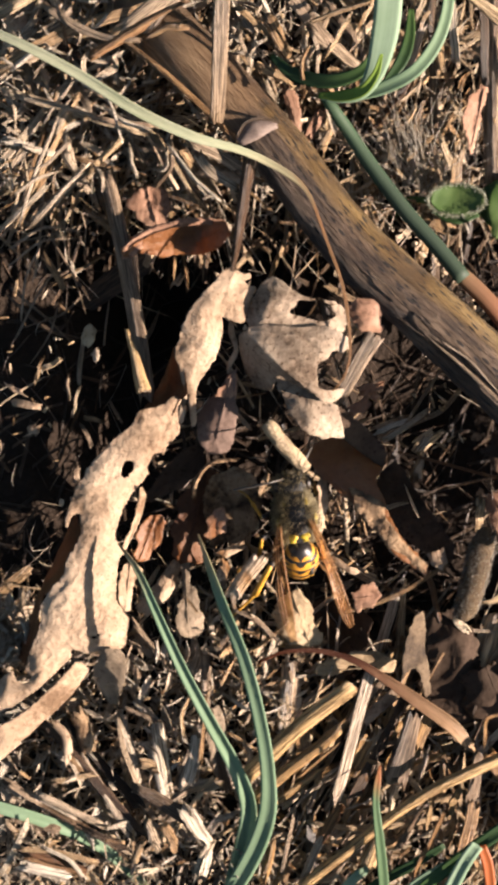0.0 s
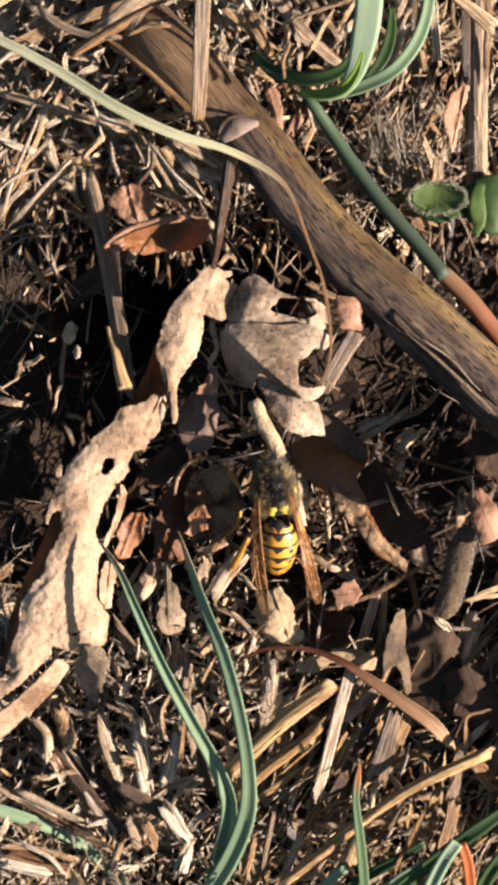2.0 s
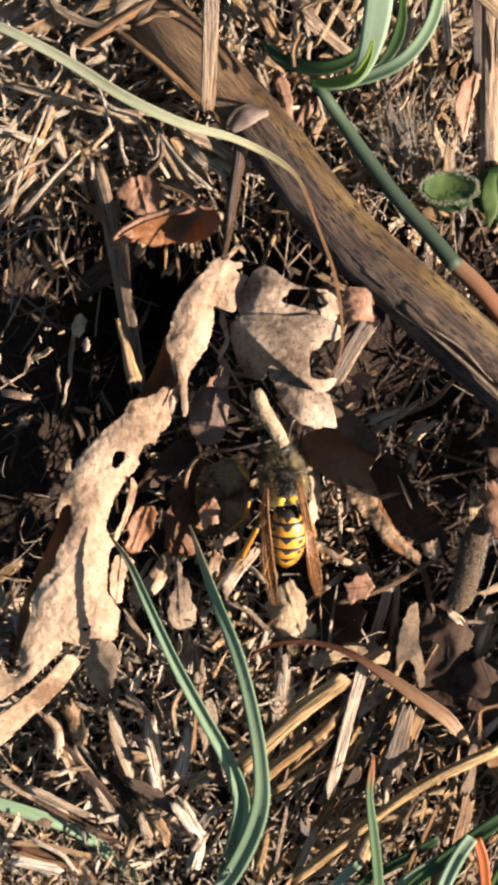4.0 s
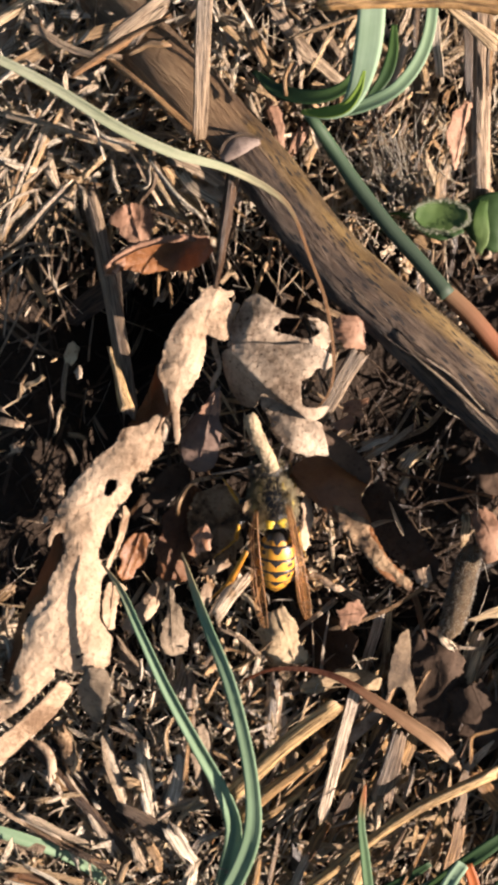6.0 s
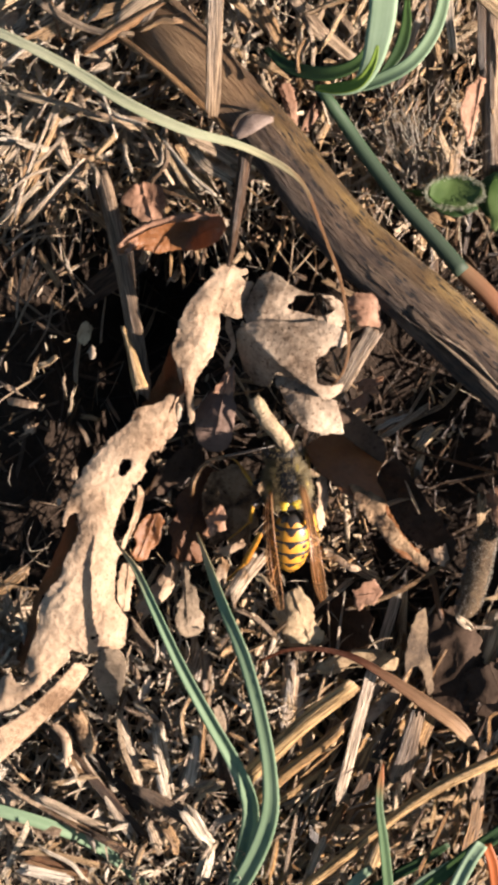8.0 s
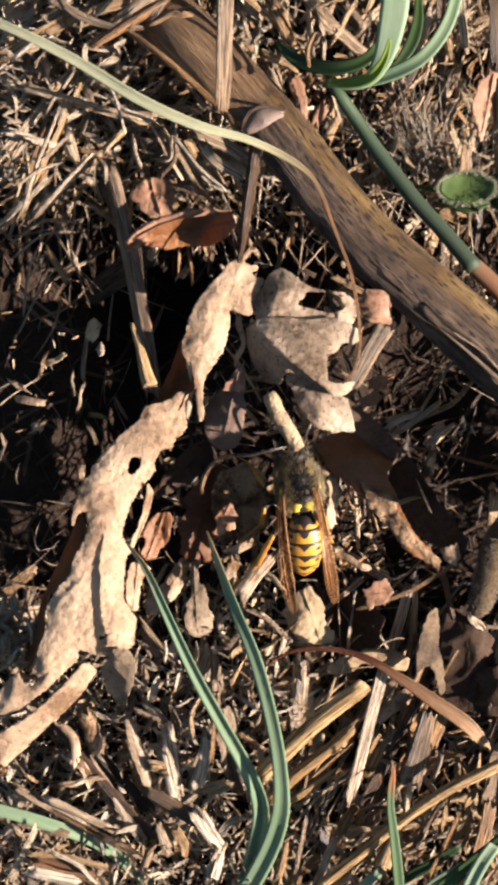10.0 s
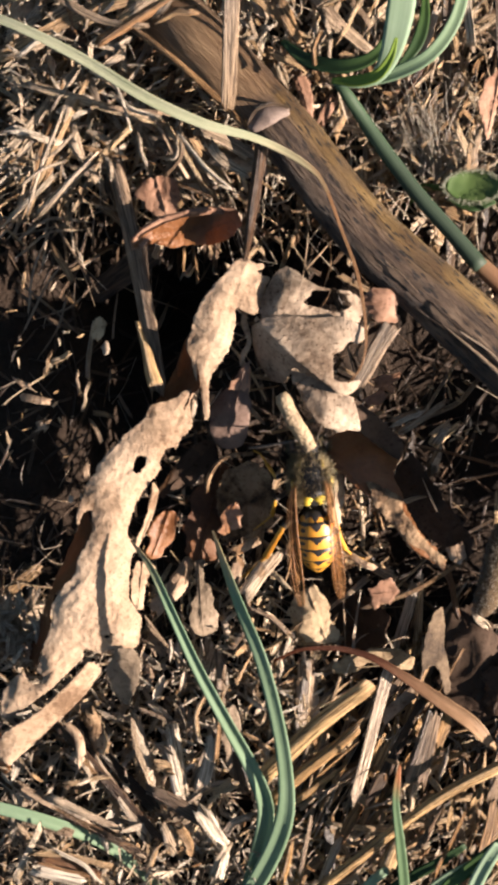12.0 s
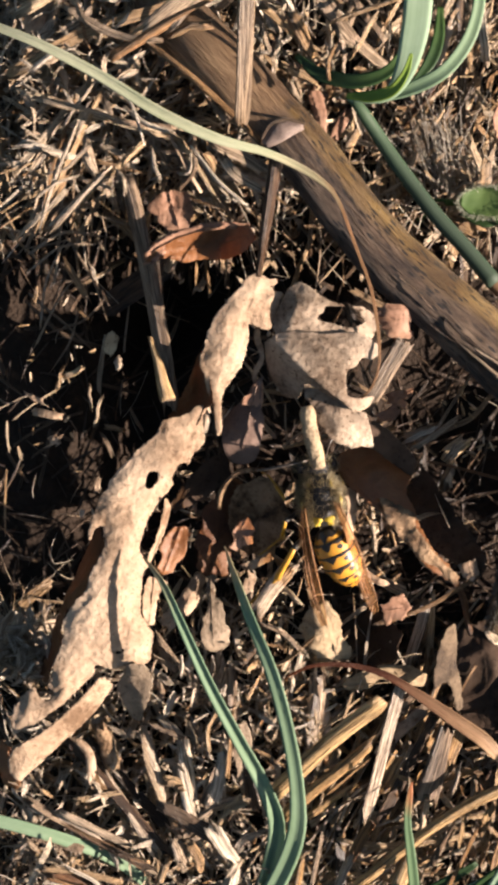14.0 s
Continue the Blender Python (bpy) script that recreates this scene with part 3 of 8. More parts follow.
def shifted(rows, at):
    return [(r[0] - at[0], r[1] - at[1], r[2] - at[2], *r[3:]) for r in rows]


# ---- ground ----
def dip(x, y, cx, cy, rx, ry, depth):
    return -depth * math.exp(-((x - cx) / rx) ** 2 - ((y - cy) / ry) ** 2)


def soil_height(x, y):
    """The lie of the soil under the litter, with the hollows beside the big leaf and under the wasp."""
    h = -4.0 + 2.2 * noise.noise(Vector((x * 0.05, y * 0.05, 3))) + 1.0 * noise.noise(Vector((x * 0.19, y * 0.19, 7)))
    h += dip(x, y, -14, -2, 5, 10, 6) - dip(x, y, -25, 4, 9, 14, 1.5) - dip(x, y, -17, 35, 13, 9, 4.5) + dip(x, y, -10, 14, 8, 8, 9) + dip(x, y, 1, 20, 6, 5, 5) + dip(x, y, 1, -5, 7, 8, 4)
    h += dip(x, y, 19, -21, 5, 6, 4) + dip(x, y, 12, -12, 6, 6, 4) + dip(x, y, -13, 14, 5, 7, 4) + dip(x, y, 15, 2, 7, 6, 5)
    return h


def make_ground():
    near, step = 70.0, 1.0
    axis = list(np.arange(-near, near + 0.1, step))
    far = [90, 130, 220, 500, 1500, 6000, 30000, 150000, 800000, 3000000]
    axis = [-a for a in far[::-1]] + axis + far
    verts, faces, uvs, k = [], [], [], len(axis)
    for y in axis:
        for x in axis:
            fade = max(0.0, 1 - max(0.0, max(abs(x), abs(y)) - 60) / 60)
            z = soil_height(x, y) * fade - 4.0 * (1 - fade) + 0.35 * fade * noise.noise(Vector((x * 0.8, y * 0.8, 1)))
            verts.append((x, y, z))
            uvs.append((x, y, 0))
    for i in range(k - 1):
        for j in range(k - 1):
            a = i * k + j
            faces.append((a, a + 1, a + k + 1, a + k))
    s = Shape()
    s.add(verts, faces, uvs)
    ob = new("ground", s.mesh("ground", SOIL))
    tagged(ob, "dark crumbly soil under dry grass litter", "ground", kind="structure")


make_ground()

# ---- thick old stalk ----
def old_stalk():
    rows = [(-21.58, 54.03, -2, 4.9), (-12.73, 43.1, 5.5, 5.5), (-7.43, 36.83, 9, 5.7), (0, 29.19, 9.5, 5.4), (8.35, 18.85, 9.5, 5.6), (15.75, 12.13, 9.5, 5.9), (23.23, 5.37, 9, 6.2), (30.18, -0.85, 8, 6.3)]
    at = (8.55, 19.3, 5)
    ob = holder("old_stalk", at, "thick dry brown stalk with dark flecks lying across the litter", "stalk")
    s = Shape()
    rod(s, shifted(rows, at), 110, 32, 0.06, 0.55, 2.6, 4)
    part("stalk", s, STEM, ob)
    s = Shape()
    sheet(s, shifted([(-2.01, 27.68, 10.9, 0.52, 0.52), (-0.57, 28.6, 11.5, 1.03, 0.82), (1.49, 29.3, 11.3, 0.21, 0.41)], at), 16, 9, (0.3, 0.3), 0.15, 0.1, seed=3)
    part("scar", s, SCAR, ob, "pale bud scar on the stalk")
    s = Shape()
    ribbon(s, shifted([(-2.22, 28.04, 11.2, 0.36), (-1.49, 29.22, 11.7, 0.41), (-0.05, 29.69, 11.9, 0.36), (1.8, 29.34, 11.4, 0.21)], at), 12, 4, 0.4)
    part("scar_rim", s, STRAW_DARK, ob)
    s = Shape()
    ribbon(s, shifted([(-13.18, 37.7, 8.5, 0.84), (-9.25, 34.32, 10.8, 0.72), (-5.73, 31.19, 10.9, 0.72), (-2.12, 27.88, 10.4, 0.52)], at), 22, 4, 0.5, roll=40, jag=0.5)
    part("split_strip", s, STRAW, ob, "torn fibre strip along the stalk")
    for name, mat, path in (("crack", STRAW_DARK, [(13.98, 12.17, 11.1, 0.15), (16.01, 10.25, 11.35, 0.36), (18.49, 8.34, 11.3, 0.46), (21.11, 5.99, 11, 0.36), (24.01, 3.31, 10.6, 0.21)]),
                            ("crack", STRAW_DARK, [(12.88, 11.79, 10.7, 0.1), (15.44, 9.5, 10.9, 0.26), (18.04, 7.44, 10.8, 0.16)]),
                            ("pale_streak", STRAW_GREY, [(15.51, 10, 11.2, 0.1), (17.99, 7.83, 11.2, 0.31), (20.86, 5.16, 10.9, 0.36), (24.05, 2.18, 10.4, 0.16)]),
                            ("pale_streak", STRAW_GREY, [(10.26, 15.77, 11.2, 0.1), (11.69, 14.32, 11.3, 0.15), (13.34, 12.88, 11.3, 0.1)]),
                            ("pale_streak", STRAW_GREY, [(16.91, 9.46, 11.6, 0.1), (19.49, 7.41, 11.5, 0.21), (22.23, 4.85, 11.1, 0.1)])):
        s = Shape()
        ribbon(s, shifted(path, at), 20, 3, 0.5, jag=0.3, wave=0.1, rng=random.Random(len(path)))
        part(name, s, mat, ob)
    return ob


# ---- big dead leaf ----
def leaf_blades(ob, at, rows):
    """Parts of a dead leaf: name, material, label, outline, lie and the rest of lamina's terms."""
    for name, mat, label, outline, lie, kw in rows:
        s = Shape()
        lamina(s, outline, lie, **kw)
        s.v = [v - np.array(at, float) for v in s.v]
        part(name, s, mat, ob, label)


def big_leaf():
    at = (-7.73, -0.88, 2)
    ob = holder("dead_leaf", at, "large crumpled pale brown dead leaf with holes and ragged edges", "dead leaf")
    leaf_blades(ob, at, (
        ("upper_lobe", LEAF_PALE, "", [(-2.35, 16.11), (-1.59, 15.39), (-0.82, 15.55), (-0.66, 15.09), (-1.84, 14.52), (-0.15, 14.27), (-0.56, 13.25), (-0.87, 12.07), (-1.38, 10.84), (-2.3, 11), (-3.32, 11.51), (-3.32, 9.92), (-3.48, 9), (-3.84, 7.77), (-4.65, 6.6), (-5.37, 5.63), (-5.78, 4.71), (-5.73, 3.17), (-5.63, 2.15), (-6.09, 1.13), (-6.39, 2.76), (-6.55, 4.3), (-7.11, 5.73), (-7.26, 6.96), (-7.67, 7.57), (-7.67, 8.49), (-7.31, 9.31), (-7.01, 10.54), (-6.5, 11.66), (-5.88, 12.73), (-5.06, 13.6), (-4.24, 14.42), (-3.84, 15.14), (-3.32, 15.7)],
         [(-2.1, 15.56, 12.2), (-4.13, 13.46, 12.7), (-6.16, 9.88, 12.9), (-4.64, 8.88, 12.6), (-6.72, 6.36, 11.8), (-5.73, 4.85, 11), (-1.08, 12.51, 12), (-5.89, 1.77, 9.5)],
         dict(crumple=0.3, fine=0.08, curl=(0.4, 0.8), ragged=0.14, seed=2, holes=((-4.65, 8.29, 0.15, 0.2, 0), (-1.99, 12.22, 0.36, 0.15, 20)), veins=((-2.15, 15.65, -5.57, 5.32),))),
        # same pale leaf turned from the sun, its shade painted rust-brown
        ("turned_side", LEAF_RUST, "turned-down side, its shade put into the brown", [(-7.33, 9.46), (-6.91, 7.48), (-6.7, 6.03), (-6.39, 4.37), (-7.33, 3.74), (-7.85, 2.29), (-9.3, 2.03), (-10.45, 2.18), (-10.65, 3.12), (-9.93, 4.37), (-9.2, 5.82), (-8.37, 7.69), (-7.85, 8.94)],
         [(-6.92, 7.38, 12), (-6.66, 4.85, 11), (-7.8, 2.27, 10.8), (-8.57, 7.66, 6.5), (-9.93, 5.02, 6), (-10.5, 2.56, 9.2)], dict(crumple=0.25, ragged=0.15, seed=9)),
        ("lower_lobe", LEAF_PALE, "", [(-10.92, 2.92), (-9.17, 3.18), (-8.05, 4.1), (-7.07, 4.1), (-7.48, 2.92), (-7.23, 0.72), (-8.35, -0.46), (-9.07, -2.05), (-10.3, -3.38), (-11.22, -4.51), (-12.04, -5.74), (-12.76, -7.48), (-13.07, -8.61), (-12.35, -10.3), (-12.81, -11.38), (-12.97, -14.76), (-11.69, -16.61), (-12.25, -19.37), (-14.66, -19.53), (-15.63, -19.89), (-17.22, -19.27), (-17.12, -20.04), (-18.47, -21.53), (-19.98, -22.87), (-22.23, -24.58), (-23.73, -25.47), (-24.62, -25.92), (-24.77, -24.68), (-24.46, -23.19), (-23.71, -22.07), (-22.51, -21.21), (-22.22, -22.19), (-21.47, -22.71), (-20.64, -21.89), (-21.54, -21.37), (-21.09, -20.69), (-20.91, -19.48), (-19.73, -16.71), (-19.94, -15.17), (-18.6, -13.33), (-17.89, -12.81), (-17.17, -10.56), (-15.89, -8.3), (-16.3, -6.66), (-16.81, -6.77), (-17.37, -8.1), (-17.48, -7.07), (-16.81, -4.82), (-15.43, -2.36), (-13.58, -0.21), (-11.53, 1.54)],
         [(-10.08, 2.52, 11.5), (-7.8, 2.27, 10.9), (-10.3, -0.82, 12), (-14.33, -2.35, 12.7), (-12.83, -5.93, 12.4), (-15.84, -5.91, 12.9), (-11.6, -4.93, 11.8), (-14.36, -10.02, 12.4), (-16.65, -12.56, 12.5), (-12.94, -14.22, 11.2), (-19.59, -16.25, 11.5), (-15.02, -17.34, 11), (-12.27, -17.47, 9.9), (-20.78, -21.00, 10.6), (-19.13, -21.78, 10.4), (-23.65, -22.57, 10), (-24.47, -25.62, 9.6), (-22.14, -24.03, 10.2), (-17.19, -19.53, 10.1)],
         dict(crumple=0.28, fine=0.08, curl=(0.3, 0.7), ragged=0.2, seed=11, holes=((-11.94, -2.52, 0.46, 0.93, -24), (-9.37, -2.06, 0.57, 1.18, -24), (-14.5, -6.2, 0.1, 0.46, 10), (-10.05, 0.72, 0.1, 0.15, 0), (-14.91, -18.14, 0.51, 0.15, 30)), veins=((-7.74, 2.51, -14.91, -17.73), (-10.71, -2.36, -16.45, -5.43), (-12.86, -9.02, -19.01, -15.17), (-14.4, -16.2, -21.58, -22.35)))),
        ("torn_strip", LEAF_PALE, "narrow torn strip of the leaf's edge", [(-10.68, -3.82), (-10.27, -4.95), (-10.48, -6.24), (-11.1, -8.05), (-11.87, -9.7), (-12.44, -10.63), (-12.54, -10.12), (-11.82, -8.26), (-11.1, -6.4), (-10.89, -5.16)], [(-10.59, -4.42, 11.6), (-10.61, -6, 10.6), (-11.73, -9.13, 10.2), (-12.47, -10.4, 10.6)], dict(crumple=0.2, ragged=0.12, seed=15)),
        # again the leaf's shaded flank, darkened by its material
        ("under_side", LEAF_RUST, "side turned down to the hollow, coloured rust-brown for shade", [(-16.69, -6.8), (-16.06, -8.16), (-16.48, -9.52), (-17.43, -10.88), (-17.84, -12.87), (-19.73, -14.44), (-20.04, -15.8), (-20.04, -17.06), (-20.56, -18.73), (-21.3, -20.2), (-21.72, -21.35), (-22.66, -21.04), (-22.76, -19.68), (-21.72, -17.58), (-20.67, -14.44), (-19.2, -11.3), (-17.95, -8.37), (-17.43, -7.12)], [(-16.29, -7.25, 11.6), (-16.39, -9.3, 11.6), (-17.65, -12.4, 11.4), (-19.75, -14.82, 10.4), (-20.93, -19.1, 9.4), (-21.67, -21.2, 8.6), (-17.94, -7.77, 6.5), (-19.88, -11.84, 5.5), (-21.56, -15.65, 5), (-23.14, -20.28, 4.5)], dict(crumple=0.3, ragged=0.2, seed=18)),
        ("withered_tail", LEAF_DULL, "darker, duller tail of the leaf", [(-14.08, -19.15), (-12.35, -19.41), (-11.98, -20.98), (-12.3, -22.71), (-12.77, -23.86), (-13.08, -25.01), (-14.08, -24.49), (-14.7, -23.34), (-15.33, -22.08), (-15.23, -21.04), (-14.7, -20.2)], [(-13.06, -19.57, 9.8), (-14.7, -21.25, 9), (-12.35, -21.77, 9), (-13.28, -24.65, 7.4), (-14.58, -23.83, 7.6)], dict(crumple=0.5, ragged=0.25, seed=19)),
        ("rolled_edge", LEAF_PALE, "", [(-16.79, -20.47), (-16.19, -20.69), (-15.44, -21.30), (-16.95, -23.54), (-18.46, -25.11), (-20.04, -26.53), (-21.73, -28.14), (-23.05, -29.37), (-24.25, -30.41), (-25.00, -29.81), (-25.22, -28.31), (-24.54, -26.89), (-23.34, -26.29), (-21.83, -25.40), (-19.65, -23.53), (-17.96, -21.89)], [(-16.64, -20.65, 10), (-19.53, -23.67, 10.2), (-23.67, -26.74, 10), (-15.69, -21.32, 9), (-18.39, -24.88, 8.8), (-21.81, -27.99, 8.6), (-24.49, -30.16, 8.4), (-25.09, -28.80, 8.6)], dict(crumple=0.16, ragged=0.1, seed=23, curl=(0.15, 0.3))),
    ))
    return ob


def folded_leaf():
    at = (4.3, 8.94, 3)
    ob = holder("folded_leaf", at, "greyish brown dead leaf, folded and torn, beside the stalk", "dead leaf")
    leaf_blades(ob, at, (
        # the large hole is cut to stand in for a dark shadow patch
        ("upper_fold", LEAF_GREY, "", [(-0.21, 13.84), (0.21, 14.56), (0.72, 15.07), (1.28, 15.22), (2.1, 14.86), (3.02, 14.04), (4.05, 13.43), (5.18, 13.12), (6.92, 13.02), (7.94, 12.3), (8.25, 11.17), (7.74, 10.1), (6.1, 10.51), (4.05, 10.25), (2, 10.35), (0.56, 10.61), (-0.87, 10.46), (-1.23, 11.17), (-0.87, 12.45)],
         [(-0.21, 13.02, 12), (1.49, 14.85, 11.6), (4.04, 12.74, 12.2), (6.89, 12.54, 11.6), (0.97, 12.17, 12.9), (2, 10.44, 12.2), (6.09, 10.55, 12.1), (7.93, 11.01, 11.4), (-0.87, 10.73, 11.8)],
         dict(crumple=0.25, ragged=0.1, seed=31, holes=((4.97, 12.1, 2.15, 0.95, -6),), veins=((-0.56, 10.71, 6.1, 13.02),))),
        ("leaf_sheet", LEAF_GREY, "", [(-1.22, 10.51), (0.71, 10.77), (4.03, 10.51), (6.07, 10.72), (7.6, 10), (8.42, 9.39), (8.27, 8.62), (7.6, 8.17), (6.89, 8.47), (6.18, 7.55), (5.46, 7.25), (5.31, 6.23), (5.51, 5), (6.18, 4.8), (8.01, 5), (7.6, 4.18), (6.69, 3.57), (5.87, 3.67), (4.03, 5.1), (2.4, 6.43), (0.87, 7.76), (-0.15, 8.88), (-0.97, 9.7)],
         [(-0.82, 10.46, 12), (0.97, 10.43, 12.3), (4.03, 10.26, 12.6), (7.61, 9.66, 12.4), (1.48, 8.1, 12.9), (4.53, 6.82, 12.9), (4.03, 5.3, 12.8), (6.09, 4.04, 12.2), (7.67, 4.58, 11.4), (-0.05, 8.99, 12.5)],
         dict(crumple=0.25, ragged=0.1, seed=33, veins=((-1.07, 10.31, 7.6, 9.14),))),
        ("shaded_flank", LEAF_GREY, "flank of the fold turned from the sun", [(-1.9, 10.08), (-1.08, 10.18), (-0.05, 9.15), (0.98, 8.02), (2.52, 6.69), (4.17, 5.35), (6.02, 3.91), (6.94, 3.45), (6.22, 3.65), (4.68, 4.53), (3.19, 5.4), (1.9, 6.17), (1.29, 4.83), (-0.05, 5.04), (-1.08, 6.38), (-1.7, 8.18)],
         [(-1.08, 10.05, 12), (-0.05, 9, 12.3), (2.5, 6.59, 12.5), (6, 3.84, 12), (-1.62, 9.07, 9.6), (-0.05, 5.49, 7.6), (3.06, 4.98, 10.4), (5.12, 3.73, 10.6)], dict(crumple=0.12, ragged=0.08, seed=35, veins=((-0.46, 8.85, 1.08, 6.99),))),
        ("tongue", LEAF_GREY, "", [(1.29, 6.8), (2.01, 6.18), (3.2, 5.57), (4.69, 4.64), (6.24, 3.71), (7.37, 3.4), (7.68, 2.01), (8.04, 0.41), (6.75, 0.52), (5.93, 0.26), (5.41, 0.72), (4.79, 0.67), (3.97, 1.24), (3.3, 2.01), (2.83, 2.53), (2.73, 3.3), (2.37, 4.02), (1.86, 4.84)],
         [(1.5, 6.52, 10.6), (3.3, 5.37, 11), (6.12, 3.71, 11.4), (3.04, 2.78, 11.3), (5.08, 2, 11.7), (7.68, 2.01, 11.2), (5.64, 0.47, 10.6), (7.84, 0.52, 10.2)],
         dict(crumple=0.3, ragged=0.16, seed=37, holes=((2.99, 3.3, 0.26, 0.21, 0), (2.42, 4.84, 0.1, 0.41, 0)), veins=((1.75, 6.14, 7.43, 1.75),))),
        # last two pieces: the leaf's shade is put into their dark colour
        ("shaded_end", LEAF_DARK, "end of the leaf, coloured dark for shade", [(7.27, 3.56), (8.63, 2.56), (10.41, 1.15), (11.56, 0.1), (12.3, -0.84), (11.88, -2.41), (10.41, -1.47), (8.84, -0.31), (8.01, 0.31), (7.59, 2.04)], [(7.44, 3.2, 10.8), (7.85, 0.47, 10), (10.44, 1, 8.6), (12.01, -0.85, 7.4), (10.51, -1.11, 7.6)], dict(crumple=0.35, ragged=0.12, seed=41)),
        ("rotten_end", LEAF_DARK, "far end of the leaf, coloured dark for shade", [(11.91, -2.78), (13.3, -1.5), (13.94, -2.46), (15.01, -4.17), (16.4, -6.2), (17.68, -7.9), (18.64, -9.51), (18.42, -11.54), (16.5, -10.79), (13.94, -8.97), (12.76, -7.58), (12.23, -5.77), (11.38, -4.06)], [(12.38, -3.03, 4.2), (13.41, -1.94, 4.8), (12.39, -5.2, 4), (15.02, -6.25, 4.8), (18.27, -9.88, 6.8), (16.08, -10.27, 5), (13.48, -7.9, 4)], dict(crumple=0.5, ragged=0.15, seed=43)),
    ))
    s = Shape()
    ribbon(s, shifted([(-2.63, 11.15, 11, 0.41), (-2.28, 9.94, 10.6, 0.62), (-2.23, 8.78, 10, 0.42), (-2.5, 7.5, 9.6, 0.52), (-2.62, 6.38, 9, 0.31)], at), 12, 5, 0.3, wave=0.2)
    part("midrib", s, LEAF_PALE, ob, "broken pale leaf rib")
    return ob


def loose_leaf(rows, mat, label, seed, n=0, m=0, **kw):
    at = rows[len(rows) // 2][:3]
    ob = holder("leaf_fragment", at, label, "leaf fragment", "leaf fragments")
    s = Shape()
    line, up = sheet(s, shifted(rows, at), seed=seed, **{"ragged": 0.3, **kw})
    part("leaf_sheet", s, mat, ob)
    s = Shape()
    rib = line + up * 0.02
    step = max(1, len(rib) // 10)
    rod(s, [(*p, 0.07 - 0.04 * k / len(rib)) for k, p in enumerate(rib)][::step], 20, 6, 0.2)
    part("rib", s, mat, ob)
    return ob


def flat_leaf(outline, lie, mat, label, seed, veins=(), **kw):
    """A loose leaf or scrap by its outline; its first vein is a rib of its own."""
    at = (*np.mean(outline, axis=0), min(z for _, _, z in lie))
    ob = holder("leaf_fragment", at, label, "leaf fragment", "leaf fragments")
    s = Shape()
    lamina(s, outline, lie, veins=veins, seed=seed, **kw)
    s.v = [v - np.array(at) for v in s.v]
    part("leaf_sheet", s, mat, ob)
    if veins:
        x0, y0, x1, y1 = veins[0]
        line = np.linspace((x0, y0), (x1, y1), 9)
        grid = s.v[0]
        z = [grid[((grid[:, :2] + at[:2] - q) ** 2).sum(1).argmin(), 2] + 0.04 for q in line]
        s = Shape()
        rod(s, [(q[0] - at[0], q[1] - at[1], h - 0.03, 0.15 - 0.011 * i) for i, (q, h) in enumerate(zip(line, z))], 24, 7, 0.25, 0.8, 0.6, seed)
        part("rib", s, mat, ob)
    return ob


